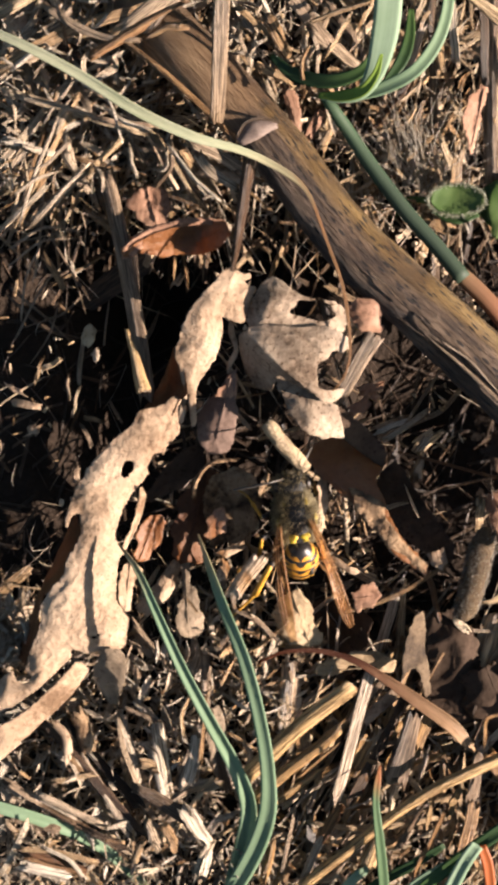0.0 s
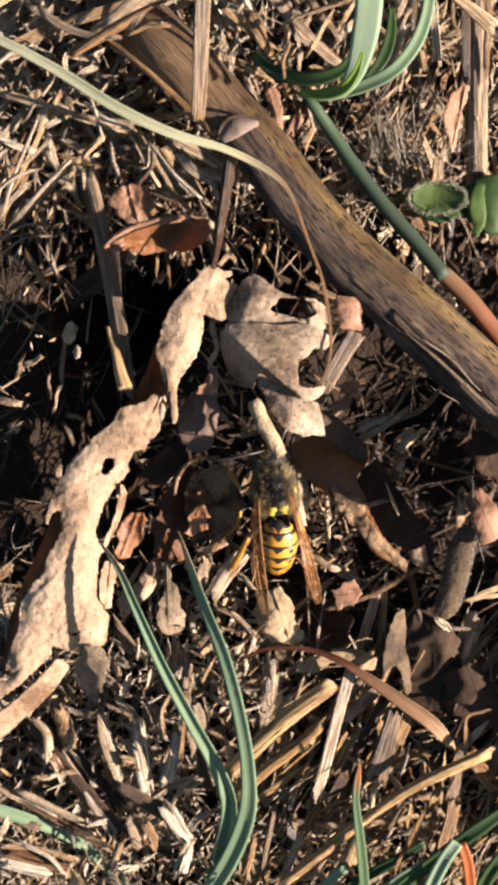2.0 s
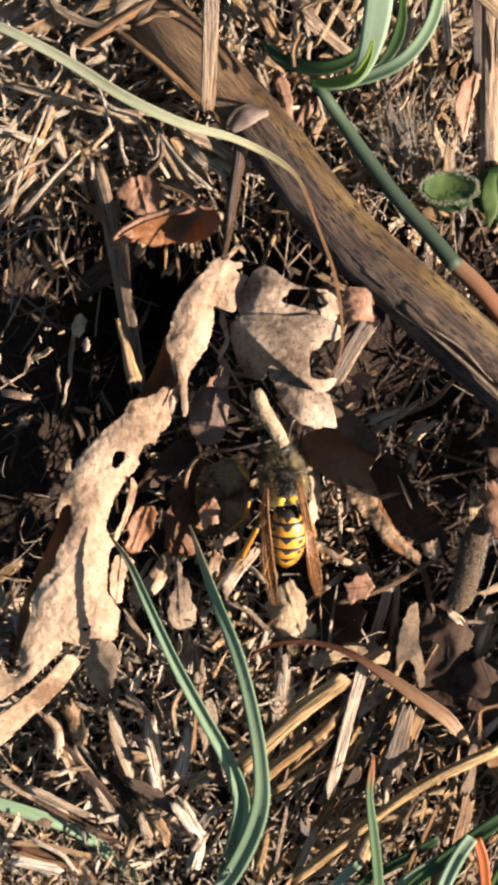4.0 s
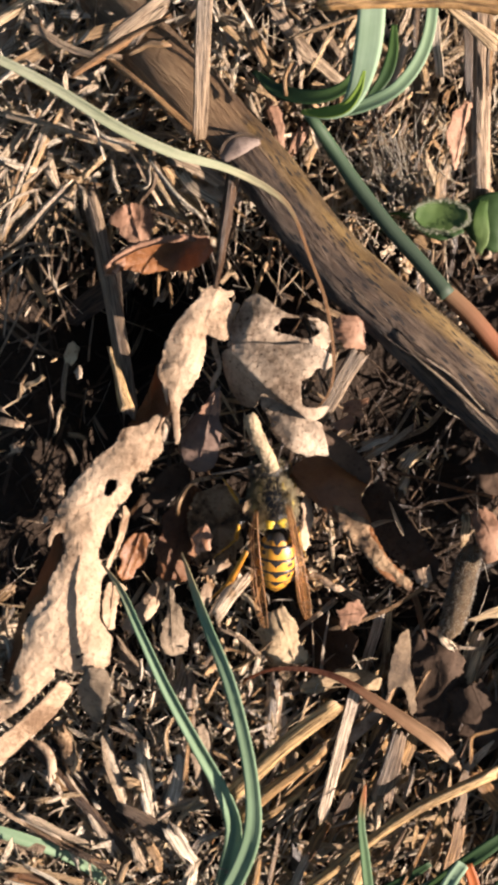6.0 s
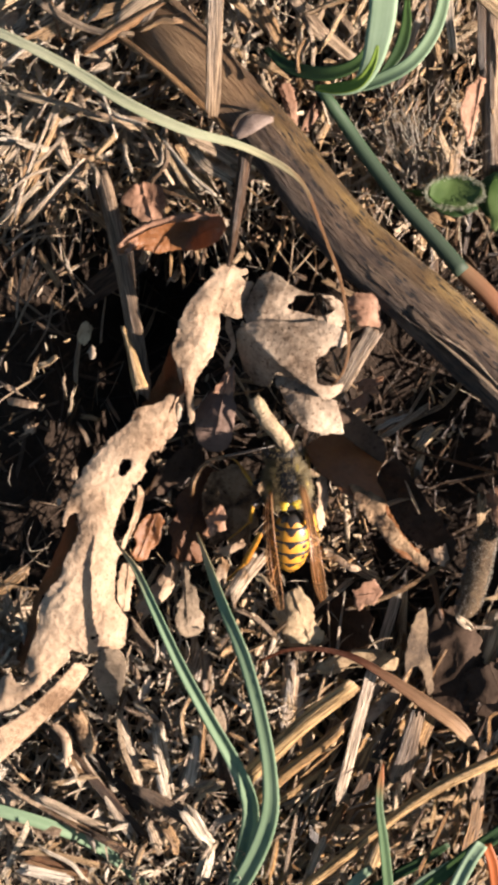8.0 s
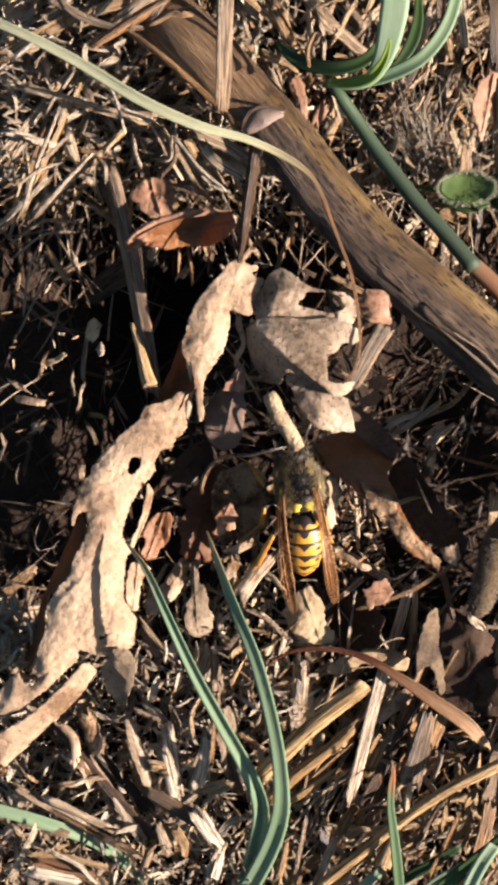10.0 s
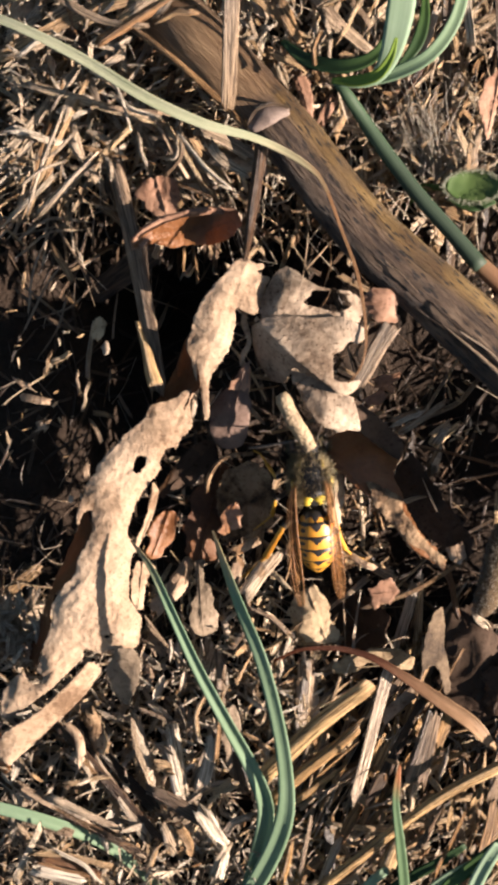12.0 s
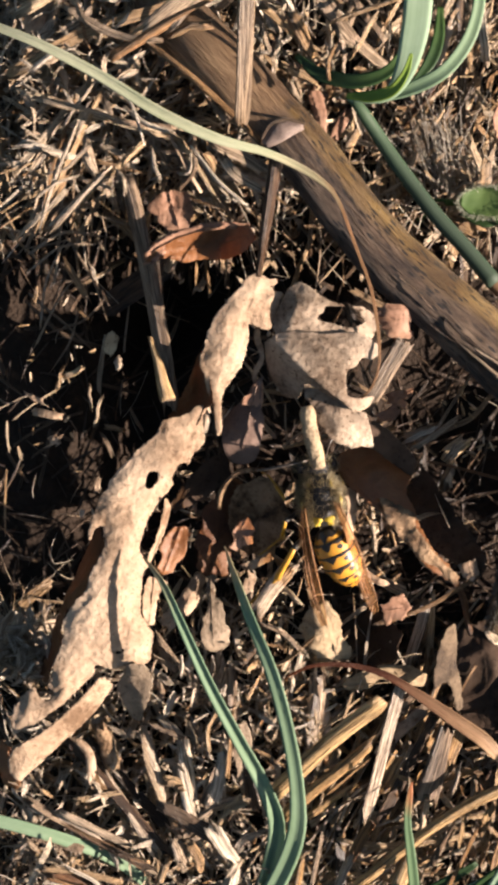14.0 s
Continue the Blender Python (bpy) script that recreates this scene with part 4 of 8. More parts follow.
def loose_leaves():
    loose_leaf([(-1.74, -1.64, 7.6, 0.16, 0.16), (-4.27, -2, 7.8, 0.21, 0.21), (-5.65, -3.49, 7.6, 0.21, 0.21), (-6.1, -5.36, 7, 0.21, 0.16)], LEAF_ROUGH, "curled thin leaf rim in the hollow", 62, 18, 7, curl=(0.7, 0.7), crumple=0.2)
    loose_leaf([(16.98, -10.1, 7.4, 0.74, 0.63), (17.32, -11.44, 7.2, 0.85, 0.74)], LEAF_PALE, "pale leaf scrap beside the downy twig", 69, 10, 7, curl=(0.3, 0.3))
    # these two leaves carry the right-hand shade in their dark colour
    loose_leaf([(17.81, -16.29, 4, 1.62, 1.84), (18.92, -19.73, 4.6, 2.48, 2.7), (19.46, -24.17, 3.8, 2.82, 3.25), (20.65, -27.57, 3, 2.18, 2.18)], LEAF_DARK, "dead leaf coloured dark brown for shade", 77, 30, 15, curl=(0.2, 0.25), crumple=0.6)
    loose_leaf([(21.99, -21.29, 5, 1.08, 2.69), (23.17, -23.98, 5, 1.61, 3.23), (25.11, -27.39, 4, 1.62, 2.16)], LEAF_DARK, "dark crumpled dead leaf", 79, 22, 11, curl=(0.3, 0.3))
    loose_leaf([(-6.87, 4.93, 8.6, 0.26, 0.26), (-7.17, 3.24, 9, 0.47, 0.47), (-7.41, 1.79, 8.4, 0.26, 0.26)], LEAF_GREY, "small crumpled pale leaf crumb", 90, curl=(0.4, 0.4), ragged=0.5, crumple=0.7)
    loose_leaf([(-7.68, -11.77, 3, 0.54, 0.54), (-9.01, -14.16, 3.6, 0.87, 0.87), (-11.19, -16.63, 3.4, 0.76, 0.76)], LEAF_PALE, "pale leaf scrap under a green blade", 83, 16, 9, curl=(0.3, 0.3))
    loose_leaf([(22.83, -4.69, 3, 0.76, 0.76), (23.82, -6.84, 3.6, 1.41, 1.41), (25.01, -9.59, 3, 1.42, 1.42)], LEAF_RED, "pinkish brown leaf at the litter's edge", 87, 16, 9, curl=(0.3, 0.3))
    loose_leaf([(21.99, 0.22, 5, 1.08, 1.08), (24.14, -0.86, 5, 2.15, 2.15), (27.01, -2.49, 4, 2.16, 2.16)], LEAF_DARK, "brown leaf under the stalk", 88, 16, 9, curl=(0.3, 0.3))
    loose_leaf([(-22.33, 42.65, 7, 1.38, 1.38), (-22.79, 39.33, 7.5, 1.06, 1.37), (-24, 36.41, 6.5, 0.85, 0.85)], LEAF_PALE, "pale dry leaf end", 91, 16, 9, curl=(0.4, 0.4))
    loose_leaf([(-20.34, 37.83, 8, 0.53, 0.53), (-18.42, 36.94, 8.6, 0.63, 0.63), (-16.12, 35.51, 8, 0.63, 0.53), (-15.33, 34.43, 7, 0.32, 0.32)], LEAF_DARK, "dark grey curled leaf strip", 93, 16, 9, curl=(0.5, 0.5))
    loose_leaf([(-12.66, -31.28, 0.8, 0.55, 0.55), (-10.23, -34.97, 1.6, 1.43, 1.43), (-7.74, -36.85, 1.8, 1.65, 1.32), (-4.9, -38.32, 1.4, 1.21, 1.21)], LEAF_GREY, "torn grey and pale leaf scrap", 95, 24, 11, curl=(0.2, 0.2), ragged=0.35, crumple=0.8)
    loose_leaf([(-17.22, -26.21, 3, 0.54, 0.54), (-16.36, -28.58, 3.4, 0.98, 0.98), (-15.85, -30.29, 3, 0.76, 0.76)], LEAF_PALE, "small straw-coloured chaff flake", 97, 12, 9, curl=(0.3, 0.3), ragged=0.3)
    flat_leaf([(-26.10, -26.62), (-25.41, -27.01), (-24.73, -28.35), (-24.27, -30.08), (-24.47, -31.42), (-25.24, -31.69), (-26.12, -31.22), (-26.72, -29.30)], [(-25.60, -26.79, 7.2), (-24.40, -29.81, 6.4), (-25.14, -31.55, 5.4), (-26.73, -29.89, 5)], LEAF_BROWN, "translucent brown dead leaf by the big leaf's tip", 114, veins=((-25.49, -27.77, -24.66, -30.85),), crumple=0.3)
    flat_leaf([(-4.75, -25.53), (-3.36, -24.99), (-2.62, -28.09), (-1.98, -32.1), (-3.47, -32.68), (-4.33, -30.23)], [(-4.63, -25.42, 6.6), (-3.25, -25.28, 6.2), (-4.32, -30.19, 6.2), (-2.1, -32.26, 5), (-3.39, -32.58, 5)], LEAF_DULL, "greyish brown dead leaf strip between grass blades", 110, veins=((-4.01, -25.53, -2.83, -32.15),), crumple=0.25)
    flat_leaf([(-16.97, -26.28), (-16.12, -25.74), (-15.58, -26.91), (-15.16, -28.4), (-15.58, -29.79), (-16.33, -29.47), (-16.86, -28.08)], [(-16.91, -26.45, 6.2), (-15.97, -26.1, 7), (-15.44, -27.9, 7), (-16.24, -29.51, 6.4)], LEAF_TAN, "small tan leaf flake below the big leaf", 112, crumple=0.5, ragged=0.3)
    flat_leaf([(4.13, -0.94), (6.12, 0.31), (8.32, 0.73), (10.52, 0.37), (11.88, -0.84), (11.77, -2.41), (11.04, -3.87), (11.88, -5.23), (12.19, -6.33), (13.55, -8.95), (15.75, -11.09), (15.86, -11.83), (14.7, -11.62), (13.03, -10.67), (10.67, -7.64), (8.63, -5.44), (6.23, -3.56), (4.66, -1.78)], [(4.7, -1.11, 7.6), (8.47, 0.48, 6.4), (11.74, -0.86, 5.4), (8.34, -2.41, 8.6), (10.95, -5.03, 8.8), (6.23, -3.45, 9), (10.41, -7.38, 9), (15.56, -11.5, 9.8), (12.96, -9.16, 9.8)], LEAF_BROWN, "glossy translucent brown dead leaf with a lit rolled edge", 65, veins=((4.55, -1.15, 15.38, -11.51), (8.32, -2.93, 10.94, -0.84), (6.49, -1.62, 9.37, 0.31),), crumple=0.16)
    flat_leaf([(8.45, -4.04), (9.38, -4.35), (10.31, -4.77), (11.25, -5.29), (11.97, -5.8), (11.87, -6.74), (12.7, -7.98), (13.53, -9.12), (14.67, -10.26), (15.81, -11.09), (15.5, -11.82), (14.67, -11.4), (13.63, -10.99), (12.59, -10.37), (11.35, -8.71), (10.31, -7.57), (9.28, -6.32)], [(8.81, -4.38, 9.6), (11.66, -5.78, 9.8), (10.34, -6.81, 10), (12.9, -9.12, 10.4), (15.5, -11.3, 10.4), (12.92, -10.43, 10.2)], LEAF_ROUGH, "rough tan rolled leaf edge", 66, crumple=0.25, ragged=0.3, curl=(0.1, 0.3), fine=0.14)
    flat_leaf([(13.56, -3.63), (14.03, -3.78), (14.76, -5.04), (15.4, -6.36), (15.03, -6.99), (14.45, -6.36), (13.92, -5.25)], [(13.84, -3.89, 8.2), (14.41, -5.29, 8.8), (15.1, -6.63, 8.2)], LEAF_GREY, "rough pale bark-like leaf scrap", 68, crumple=0.3, curl=(0.4, 0.4))
    flat_leaf([(1.45, -16.54), (1.99, -15.14), (3.17, -14.28), (4.03, -13.75), (5.32, -15.62), (5.58, -17.5), (6.5, -18.31), (6.39, -19.44), (4.78, -19.65), (3.17, -19.33), (2.09, -17.93)], [(1.56, -16.58, 4.8), (3.9, -13.9, 5.8), (5.42, -16.41, 5.4), (3.16, -16.9, 5.8), (6.42, -19.32, 4.4), (3.18, -19.27, 4.8)], LEAF_TAN, "yellowish tan leaf fragment under the wasp", 71, veins=((3.44, -14.39, 5.21, -19.44),), crumple=0.5, ragged=0.3, fine=0.1)
    # shaded part of the tan fragment, its shade put into the colour
    flat_leaf([(5.66, -15.56), (7.56, -15.02), (10.28, -15.67), (11.26, -17.19), (10.61, -19.91), (8.65, -20.57), (6.58, -19.91), (5.39, -17.74)], [(5.76, -16.94, 0.6), (8.73, -15.43, 1.8), (10.76, -17.62, 4.2), (7.67, -20.2, 1), (6.58, -15.81, 0.8)], LEAF_DARK, "bluish grey leaf piece, coloured dark for shade", 72, veins=((5.93, -16.11, 10.56, -18.83),), crumple=0.6)
    flat_leaf([(5.75, -21.53), (6.93, -20.62), (9.18, -19.87), (11.76, -19.76), (13.58, -20.83), (13.26, -22.12), (11.22, -21.8), (9.07, -21.37), (8, -22.34), (5.75, -22.44)], [(5.88, -22.16, 4.6), (8.51, -20.4, 5.6), (11.19, -20.4, 5.6), (13.42, -21.62, 4.6)], LEAF_TAN, "greyish curled leaf fragment under a brown strip", 73, veins=((5.96, -22.01, 13.37, -21.26),), crumple=0.3)
    flat_leaf([(14.81, -16.23), (15.54, -15.7), (16.07, -17.28), (15.96, -19.02), (16.39, -21.13), (16.65, -23.5), (16.17, -24.18), (15.65, -22.18), (14.91, -21.13), (13.75, -22.02), (13.65, -20.44), (13.96, -18.76)], [(14.87, -16.29, 8.4), (15.75, -16.12, 8), (13.84, -19.26, 8.2), (16.22, -20, 6.6), (13.86, -21.71, 8), (16.56, -24.07, 6.4)], LEAF_DUN, "brown downy dead leaf flap standing on edge", 75, crumple=0.45, ragged=0.25, fine=0.12)
    # dark tone stands in for the shade right of the flap
    flat_leaf([(16.46, -16.85), (18.27, -17.07), (20.29, -18.38), (21.17, -20.57), (20.84, -22.75), (21.72, -24.94), (19.64, -27.57), (17.72, -26.15), (17.01, -22.75)], [(16.45, -17.1, 4), (17.84, -25.93, 1.4), (19.71, -19, 1.8), (21.03, -21.75, 1.8), (19.74, -27.27, 1.6)], LEAF_DARK, "far side of the downy flap, coloured dark for shade", 76, veins=((16.9, -17.83, 19.91, -26.58),), crumple=0.4)
    flat_leaf([(8.24, 12.85), (9.07, 13.37), (11.14, 13.22), (11.56, 12.33), (11.35, 11.19), (11.82, 10.78), (11.35, 10.26), (9.59, 10.16), (8.86, 10.99), (8.45, 12.02)], [(8.49, 12.37, 10.6), (10.28, 12.87, 10.8), (11.4, 10.62, 9.8), (9.55, 10.59, 10.2)], LEAF_RED, "pinkish tan dead leaf fragment beside the stalk", 51, veins=((8.45, 12.23, 11.35, 11.82),), crumple=0.35, curl=(0.4, 0.5))
    # one leaf in two tones: dark mauve for shade, pink for its lit top
    flat_leaf([(-1.95, 6.95), (-2.27, 4.95), (-1.9, 2.85), (-2.16, 0.47), (-2.79, -1.16), (-4.69, -1.16), (-5.64, 0.11), (-5.85, 2.21), (-5.06, 3.69), (-3.64, 4.85), (-2.79, 6.22)], [(-1.93, 6.73, 9.4), (-5.06, 3.59, 7.8), (-2.07, 0.48, 7.2), (-5.47, 0.21, 6.8), (-2.82, -0.85, 6.4), (-3.84, 2.05, 8.4)], LEAF_MAUVE, "mauve dead leaf, darkened in colour for the big leaf's shade", 53, veins=((-2.58, 5.9, -4.16, -0.84),), crumple=0.4)
    flat_leaf([(-2.46, 6.8), (-1.94, 6.28), (-2.09, 3.77), (-2.88, 4.08), (-4.13, 4.29), (-3.19, 5.44)], [(-2.35, 6.47, 9.4), (-2.15, 4.14, 8.8), (-3.92, 4.34, 9)], LEAF_RED, "pinkish top of the mauve leaf, toned lighter for sun", 54, crumple=0.25)
    # blackish tone puts the big leaf's shadow into the colour
    flat_leaf([(-10.96, -5.51), (-9.66, -3.56), (-8.15, -1.67), (-6.53, -0.32), (-5.18, -0.59), (-4.8, -2.48), (-5.99, -3.56), (-7.61, -4.64), (-9.23, -5.45), (-10.2, -5.88)], [(-10.71, -5.44, 4.8), (-8.12, -1.83, 5), (-5.19, -0.76, 4.2), (-6.01, -3.46, 4), (-9.77, -5.61, 4.4)], LEAF_DARK, "blackish leaf beside the big leaf, coloured dark for shade", 84, veins=((-10.31, -5.45, -5.45, -1.13),), crumple=0.5)
    flat_leaf([(-4.79, -2.47), (-3.71, -3.12), (-4.14, -4.62), (-3.92, -6.34), (-4.79, -7.53), (-4.57, -9.25), (-5.32, -10.54), (-5.22, -11.83), (-6.72, -11.72), (-7.26, -12.04), (-8.23, -10.97), (-7.8, -9.57), (-8.44, -8.6), (-7.58, -6.88), (-7.69, -5.7), (-6.61, -4.52), (-5.97, -3.12)], [(-4.94, -3.04, 3.4), (-6.55, -4.65, 4), (-4.67, -6.3, 3.4), (-7.63, -9.53, 4), (-5.78, -11.22, 3)], LEAF_RUST, "dark red-brown leaf deep in the litter", 59, veins=((-4.79, -3.12, -6.94, -11.61), (-5.7, -6.24, -8.01, -8.39),), crumple=0.5)
    flat_leaf([(-10.78, -7.54), (-10.15, -7.01), (-9.19, -6.91), (-8.55, -7.76), (-8.98, -8.82), (-9.19, -9.99), (-9.93, -10.62), (-10.25, -11.26), (-11.42, -11.47), (-11.74, -10.73), (-11.31, -9.77), (-11.63, -8.92)], [(-10.65, -7.47, 7.2), (-9.08, -7.76, 6.8), (-11.22, -10.69, 6.6), (-9.67, -10.47, 6)], LEAF_BROWN, "rusty veined leaf scrap beneath the big leaf", 61, veins=((-9.51, -7.12, -11.1, -11.21), (-10.15, -8.82, -9.08, -9.35), (-9.83, -8.02, -11.21, -8.82),), crumple=0.3, vein_height=0.2)
    flat_leaf([(-4.08, -6.47), (-3.24, -6.05), (-2.92, -6.79), (-2.49, -7.32), (-2.92, -7.85), (-2.71, -8.59), (-3.66, -8.81), (-4.4, -9.23), (-5.15, -8.91), (-4.62, -8.17), (-4.83, -7.53)], [(-3.76, -6.4, 7.4), (-2.97, -8.02, 6.8), (-4.83, -8.54, 7)], LEAF_RED, "small pale pink leaf scrap", 63, veins=((-3.45, -6.31, -4.83, -8.81),), holes=((-3.77, -8.17, 0.27, 0.21, 20),), crumple=0.4)
    flat_leaf([(-7.26, -11.83), (-6.4, -11.72), (-6.29, -13.76), (-5.65, -13.98), (-5.43, -15.91), (-4.89, -16.88), (-5.11, -18.49), (-6.29, -19.03), (-7.37, -18.6), (-7.69, -17.2), (-7.58, -15.7), (-6.94, -14.41)], [(-6.95, -12.18, 4.6), (-6.6, -14.8, 5.4), (-5.42, -16.7, 5.2), (-7.14, -17.77, 5.2), (-6.28, -19, 4)], LEAF_DULL, "greyish lobed leaf fragment between grass blades", 81, veins=((-6.83, -11.94, -6.4, -18.93),), crumple=0.4)
    flat_leaf([(8.95, -14.26), (9.81, -14.05), (10.13, -13.41), (11.21, -13.19), (11.53, -13.94), (12.17, -14.58), (11.42, -15.12), (11.31, -15.87), (10.35, -15.66), (9.92, -16.3), (9.17, -15.98), (9.38, -15.12)], [(9.34, -14.82, 5.2), (10.64, -13.8, 5.8), (11.76, -14.82, 5.2), (10.18, -15.94, 4.8)], LEAF_RED, "crumpled pinkish leaf scrap behind the wasp", 85, veins=((9.17, -14.91, 11.74, -14.58),), crumple=0.8, ragged=0.35)
    flat_leaf([(-12.43, -11.43), (-11.37, -11.64), (-10.74, -12.17), (-11.37, -12.8), (-11.8, -14.07), (-12.01, -16.29), (-12.64, -16.19), (-13.07, -14.6), (-12.96, -12.8)], [(-11.94, -11.68, 7.6), (-11.28, -12.24, 7.2), (-12.49, -14.07, 7.4), (-12.3, -16.19, 6.4)], LEAF_PALE, "pale torn leaf lobe", 82, veins=((-11.9, -11.64, -12.43, -16.08),), crumple=0.3)
    flat_leaf([(-12.74, 23.23), (-12.1, 23.98), (-10.48, 24.41), (-8.87, 24.19), (-8.55, 22.47), (-8.87, 21.08), (-10.59, 20.65), (-11.77, 21.29), (-12.1, 22.15), (-13.06, 22.47)], [(-12.72, 22.96, 4.6), (-10.78, 24.08, 5.4), (-8.76, 23.6, 5), (-10.3, 20.97, 4.6)], LEAF_RED, "reddish dry leaf scrap with veins", 55, veins=((-10.81, 24.3, -9.84, 20.86), (-10.59, 23.33, -11.77, 22.47), (-10.38, 22.69, -8.87, 22.15),), crumple=0.4, vein_height=0.2)
    flat_leaf([(-12.96, 18.09), (-12.01, 19.04), (-10.1, 20.1), (-7.99, 20.53), (-5.77, 20.74), (-3.12, 20.53), (-2.7, 19.26), (-3.65, 18.2), (-5.34, 17.67), (-7.46, 17.88), (-9.15, 17.56), (-11.06, 17.78), (-12.75, 17.25)], [(-12.66, 17.76, 8.4), (-10.3, 19.65, 8.4), (-7.43, 20.34, 8), (-3.44, 20.14, 9.4), (-10.66, 17.98, 7), (-7.52, 18.24, 6.2), (-3.99, 18.05, 8.6), (-5.9, 19.33, 6.8), (-2.66, 18.97, 9.6)], LEAF_BROWN, "reddish brown curled leaf", 57, veins=((-12.86, 17.78, -2.96, 19.79), (-7.99, 20.21, -8.73, 17.78), (-10.63, 19.52, -10.85, 17.88), (-5.87, 20.31, -5.55, 17.88),), crumple=0.3)
    flat_leaf([(-13.05, 18.03), (-11.89, 19.07), (-10.01, 20.12), (-7.81, 20.65), (-5.71, 20.96), (-3.3, 20.86), (-3.09, 20.23), (-5.71, 20.33), (-7.81, 20.02), (-9.9, 19.49), (-11.69, 18.44), (-12.73, 17.4)], [(-12.82, 17.69, 9), (-9.97, 19.73, 9.4), (-5.79, 20.56, 9.4), (-3.2, 20.54, 8.8)], LEAF_RED, "orange-brown rim of the curled leaf", 58, crumple=0.15, ragged=0.1, curl=(0.5, 0.3))
    flat_leaf([(18.79, 30.98), (19.73, 32.65), (20.77, 33.39), (21.3, 33.18), (20.67, 31.08), (20.15, 28.99), (19.83, 26.58), (19.31, 26.9), (19.1, 28.47), (18.68, 29.41)], [(18.86, 30.52, 10.4), (20.82, 32.82, 9.4), (19.98, 29.35, 9.8), (19.52, 26.82, 9.4), (18.63, 29.17, 10.2)], LEAF_RED, "flaky tan bark scrap", 89, veins=((20.77, 33.07, 19.52, 27),), crumple=0.4, ragged=0.45)
    flat_leaf([(2.28, 33.31), (3.13, 33.53), (3.77, 32.15), (3.87, 29.81), (3.34, 29.6), (2.92, 31.19)], [(2.6, 33.1, 7), (3.66, 29.92, 7)], LEAF_RED, "pinkish lit leaf chip among straw", 92, crumple=0.2)
    flat_leaf([(16.05, -10.38), (17, -10.17), (17.75, -10.91), (17.64, -11.97), (16.9, -11.76)], [(16.37, -10.49, 7.2), (17.56, -11.72, 7)], LEAF_PALE, "pale lit leaf chip beside the downy twig", 94, crumple=0.3)
    flat_leaf([(-4.91, -4.53), (-4.48, -3.35), (-3.08, -2.91), (-2.11, -2.27), (-0.27, -3.13), (0.16, -4.75), (0.81, -5.72), (-0.05, -6.69), (0.27, -8.42), (-0.92, -8.96), (-1.78, -10.9), (-2.86, -9.61), (-4.16, -10.47), (-4.8, -7.88), (-5.24, -6.26)], [(-4.78, -4.51, 5.2), (-2.21, -2.58, 4.8), (0.27, -4.61, 5.6), (-2.33, -6.3, 3.6), (-0.05, -8.15, 4.4), (-1.95, -10.35, 3.8), (-4.37, -9.49, 4.6)], LEAF_ROUGH, "brown dead leaf in the shade under the wasp", 96, veins=((-4.28, -3.9, -1.14, -9.63), (-3.03, -5.74, -0.05, -5.52)), crumple=0.6, ragged=0.3)
    flat_leaf([(-16.64, 9.52), (-16.22, 10.52), (-15.65, 11.04), (-15.18, 10.15), (-15.28, 9.31), (-15.91, 8.53), (-16.43, 8.95)], [(-16.4, 9.64, 8.8), (-15.62, 10.76, 9.2), (-15.33, 9.42, 9), (-15.98, 8.7, 8.8)], LEAF_TAN, "sunlit pale leaf chip in the dark hollow", 99, crumple=0.2)
    flat_leaf([(-15.74, 8.08), (-15.27, 8.66), (-14.8, 8.71), (-14.9, 7.77), (-15.37, 7.29)], [(-15.53, 8.08, 8.6), (-14.93, 8.49, 8.8), (-15.29, 7.46, 8.4)], LEAF_GREY, "small greyish leaf chip in the dark hollow", 98, crumple=0.2)
    flat_leaf([(5.51, -3.88), (5.93, -3.2), (6.56, -3.57), (6.77, -5.04), (6.45, -6.72), (6.24, -8.08), (5.72, -8.4), (5.51, -7.14), (5.72, -5.46)], [(5.71, -3.88, 8.8), (6.58, -4, 8.2), (5.82, -7.65, 8.8), (6.37, -7.16, 8.2)], LEAF_PALE, "pale husk lying beside the wasp", 56, crumple=0.15)


# ---- green plants ----
def blade_thing(name, rows, mat, label, **kw):
    s = Shape()
    ribbon(s, rows, **{"n": 34, "m": 7, "thick": 0.16, **kw})
    return thing(name, s, mat, label, "grass", "grass blades")


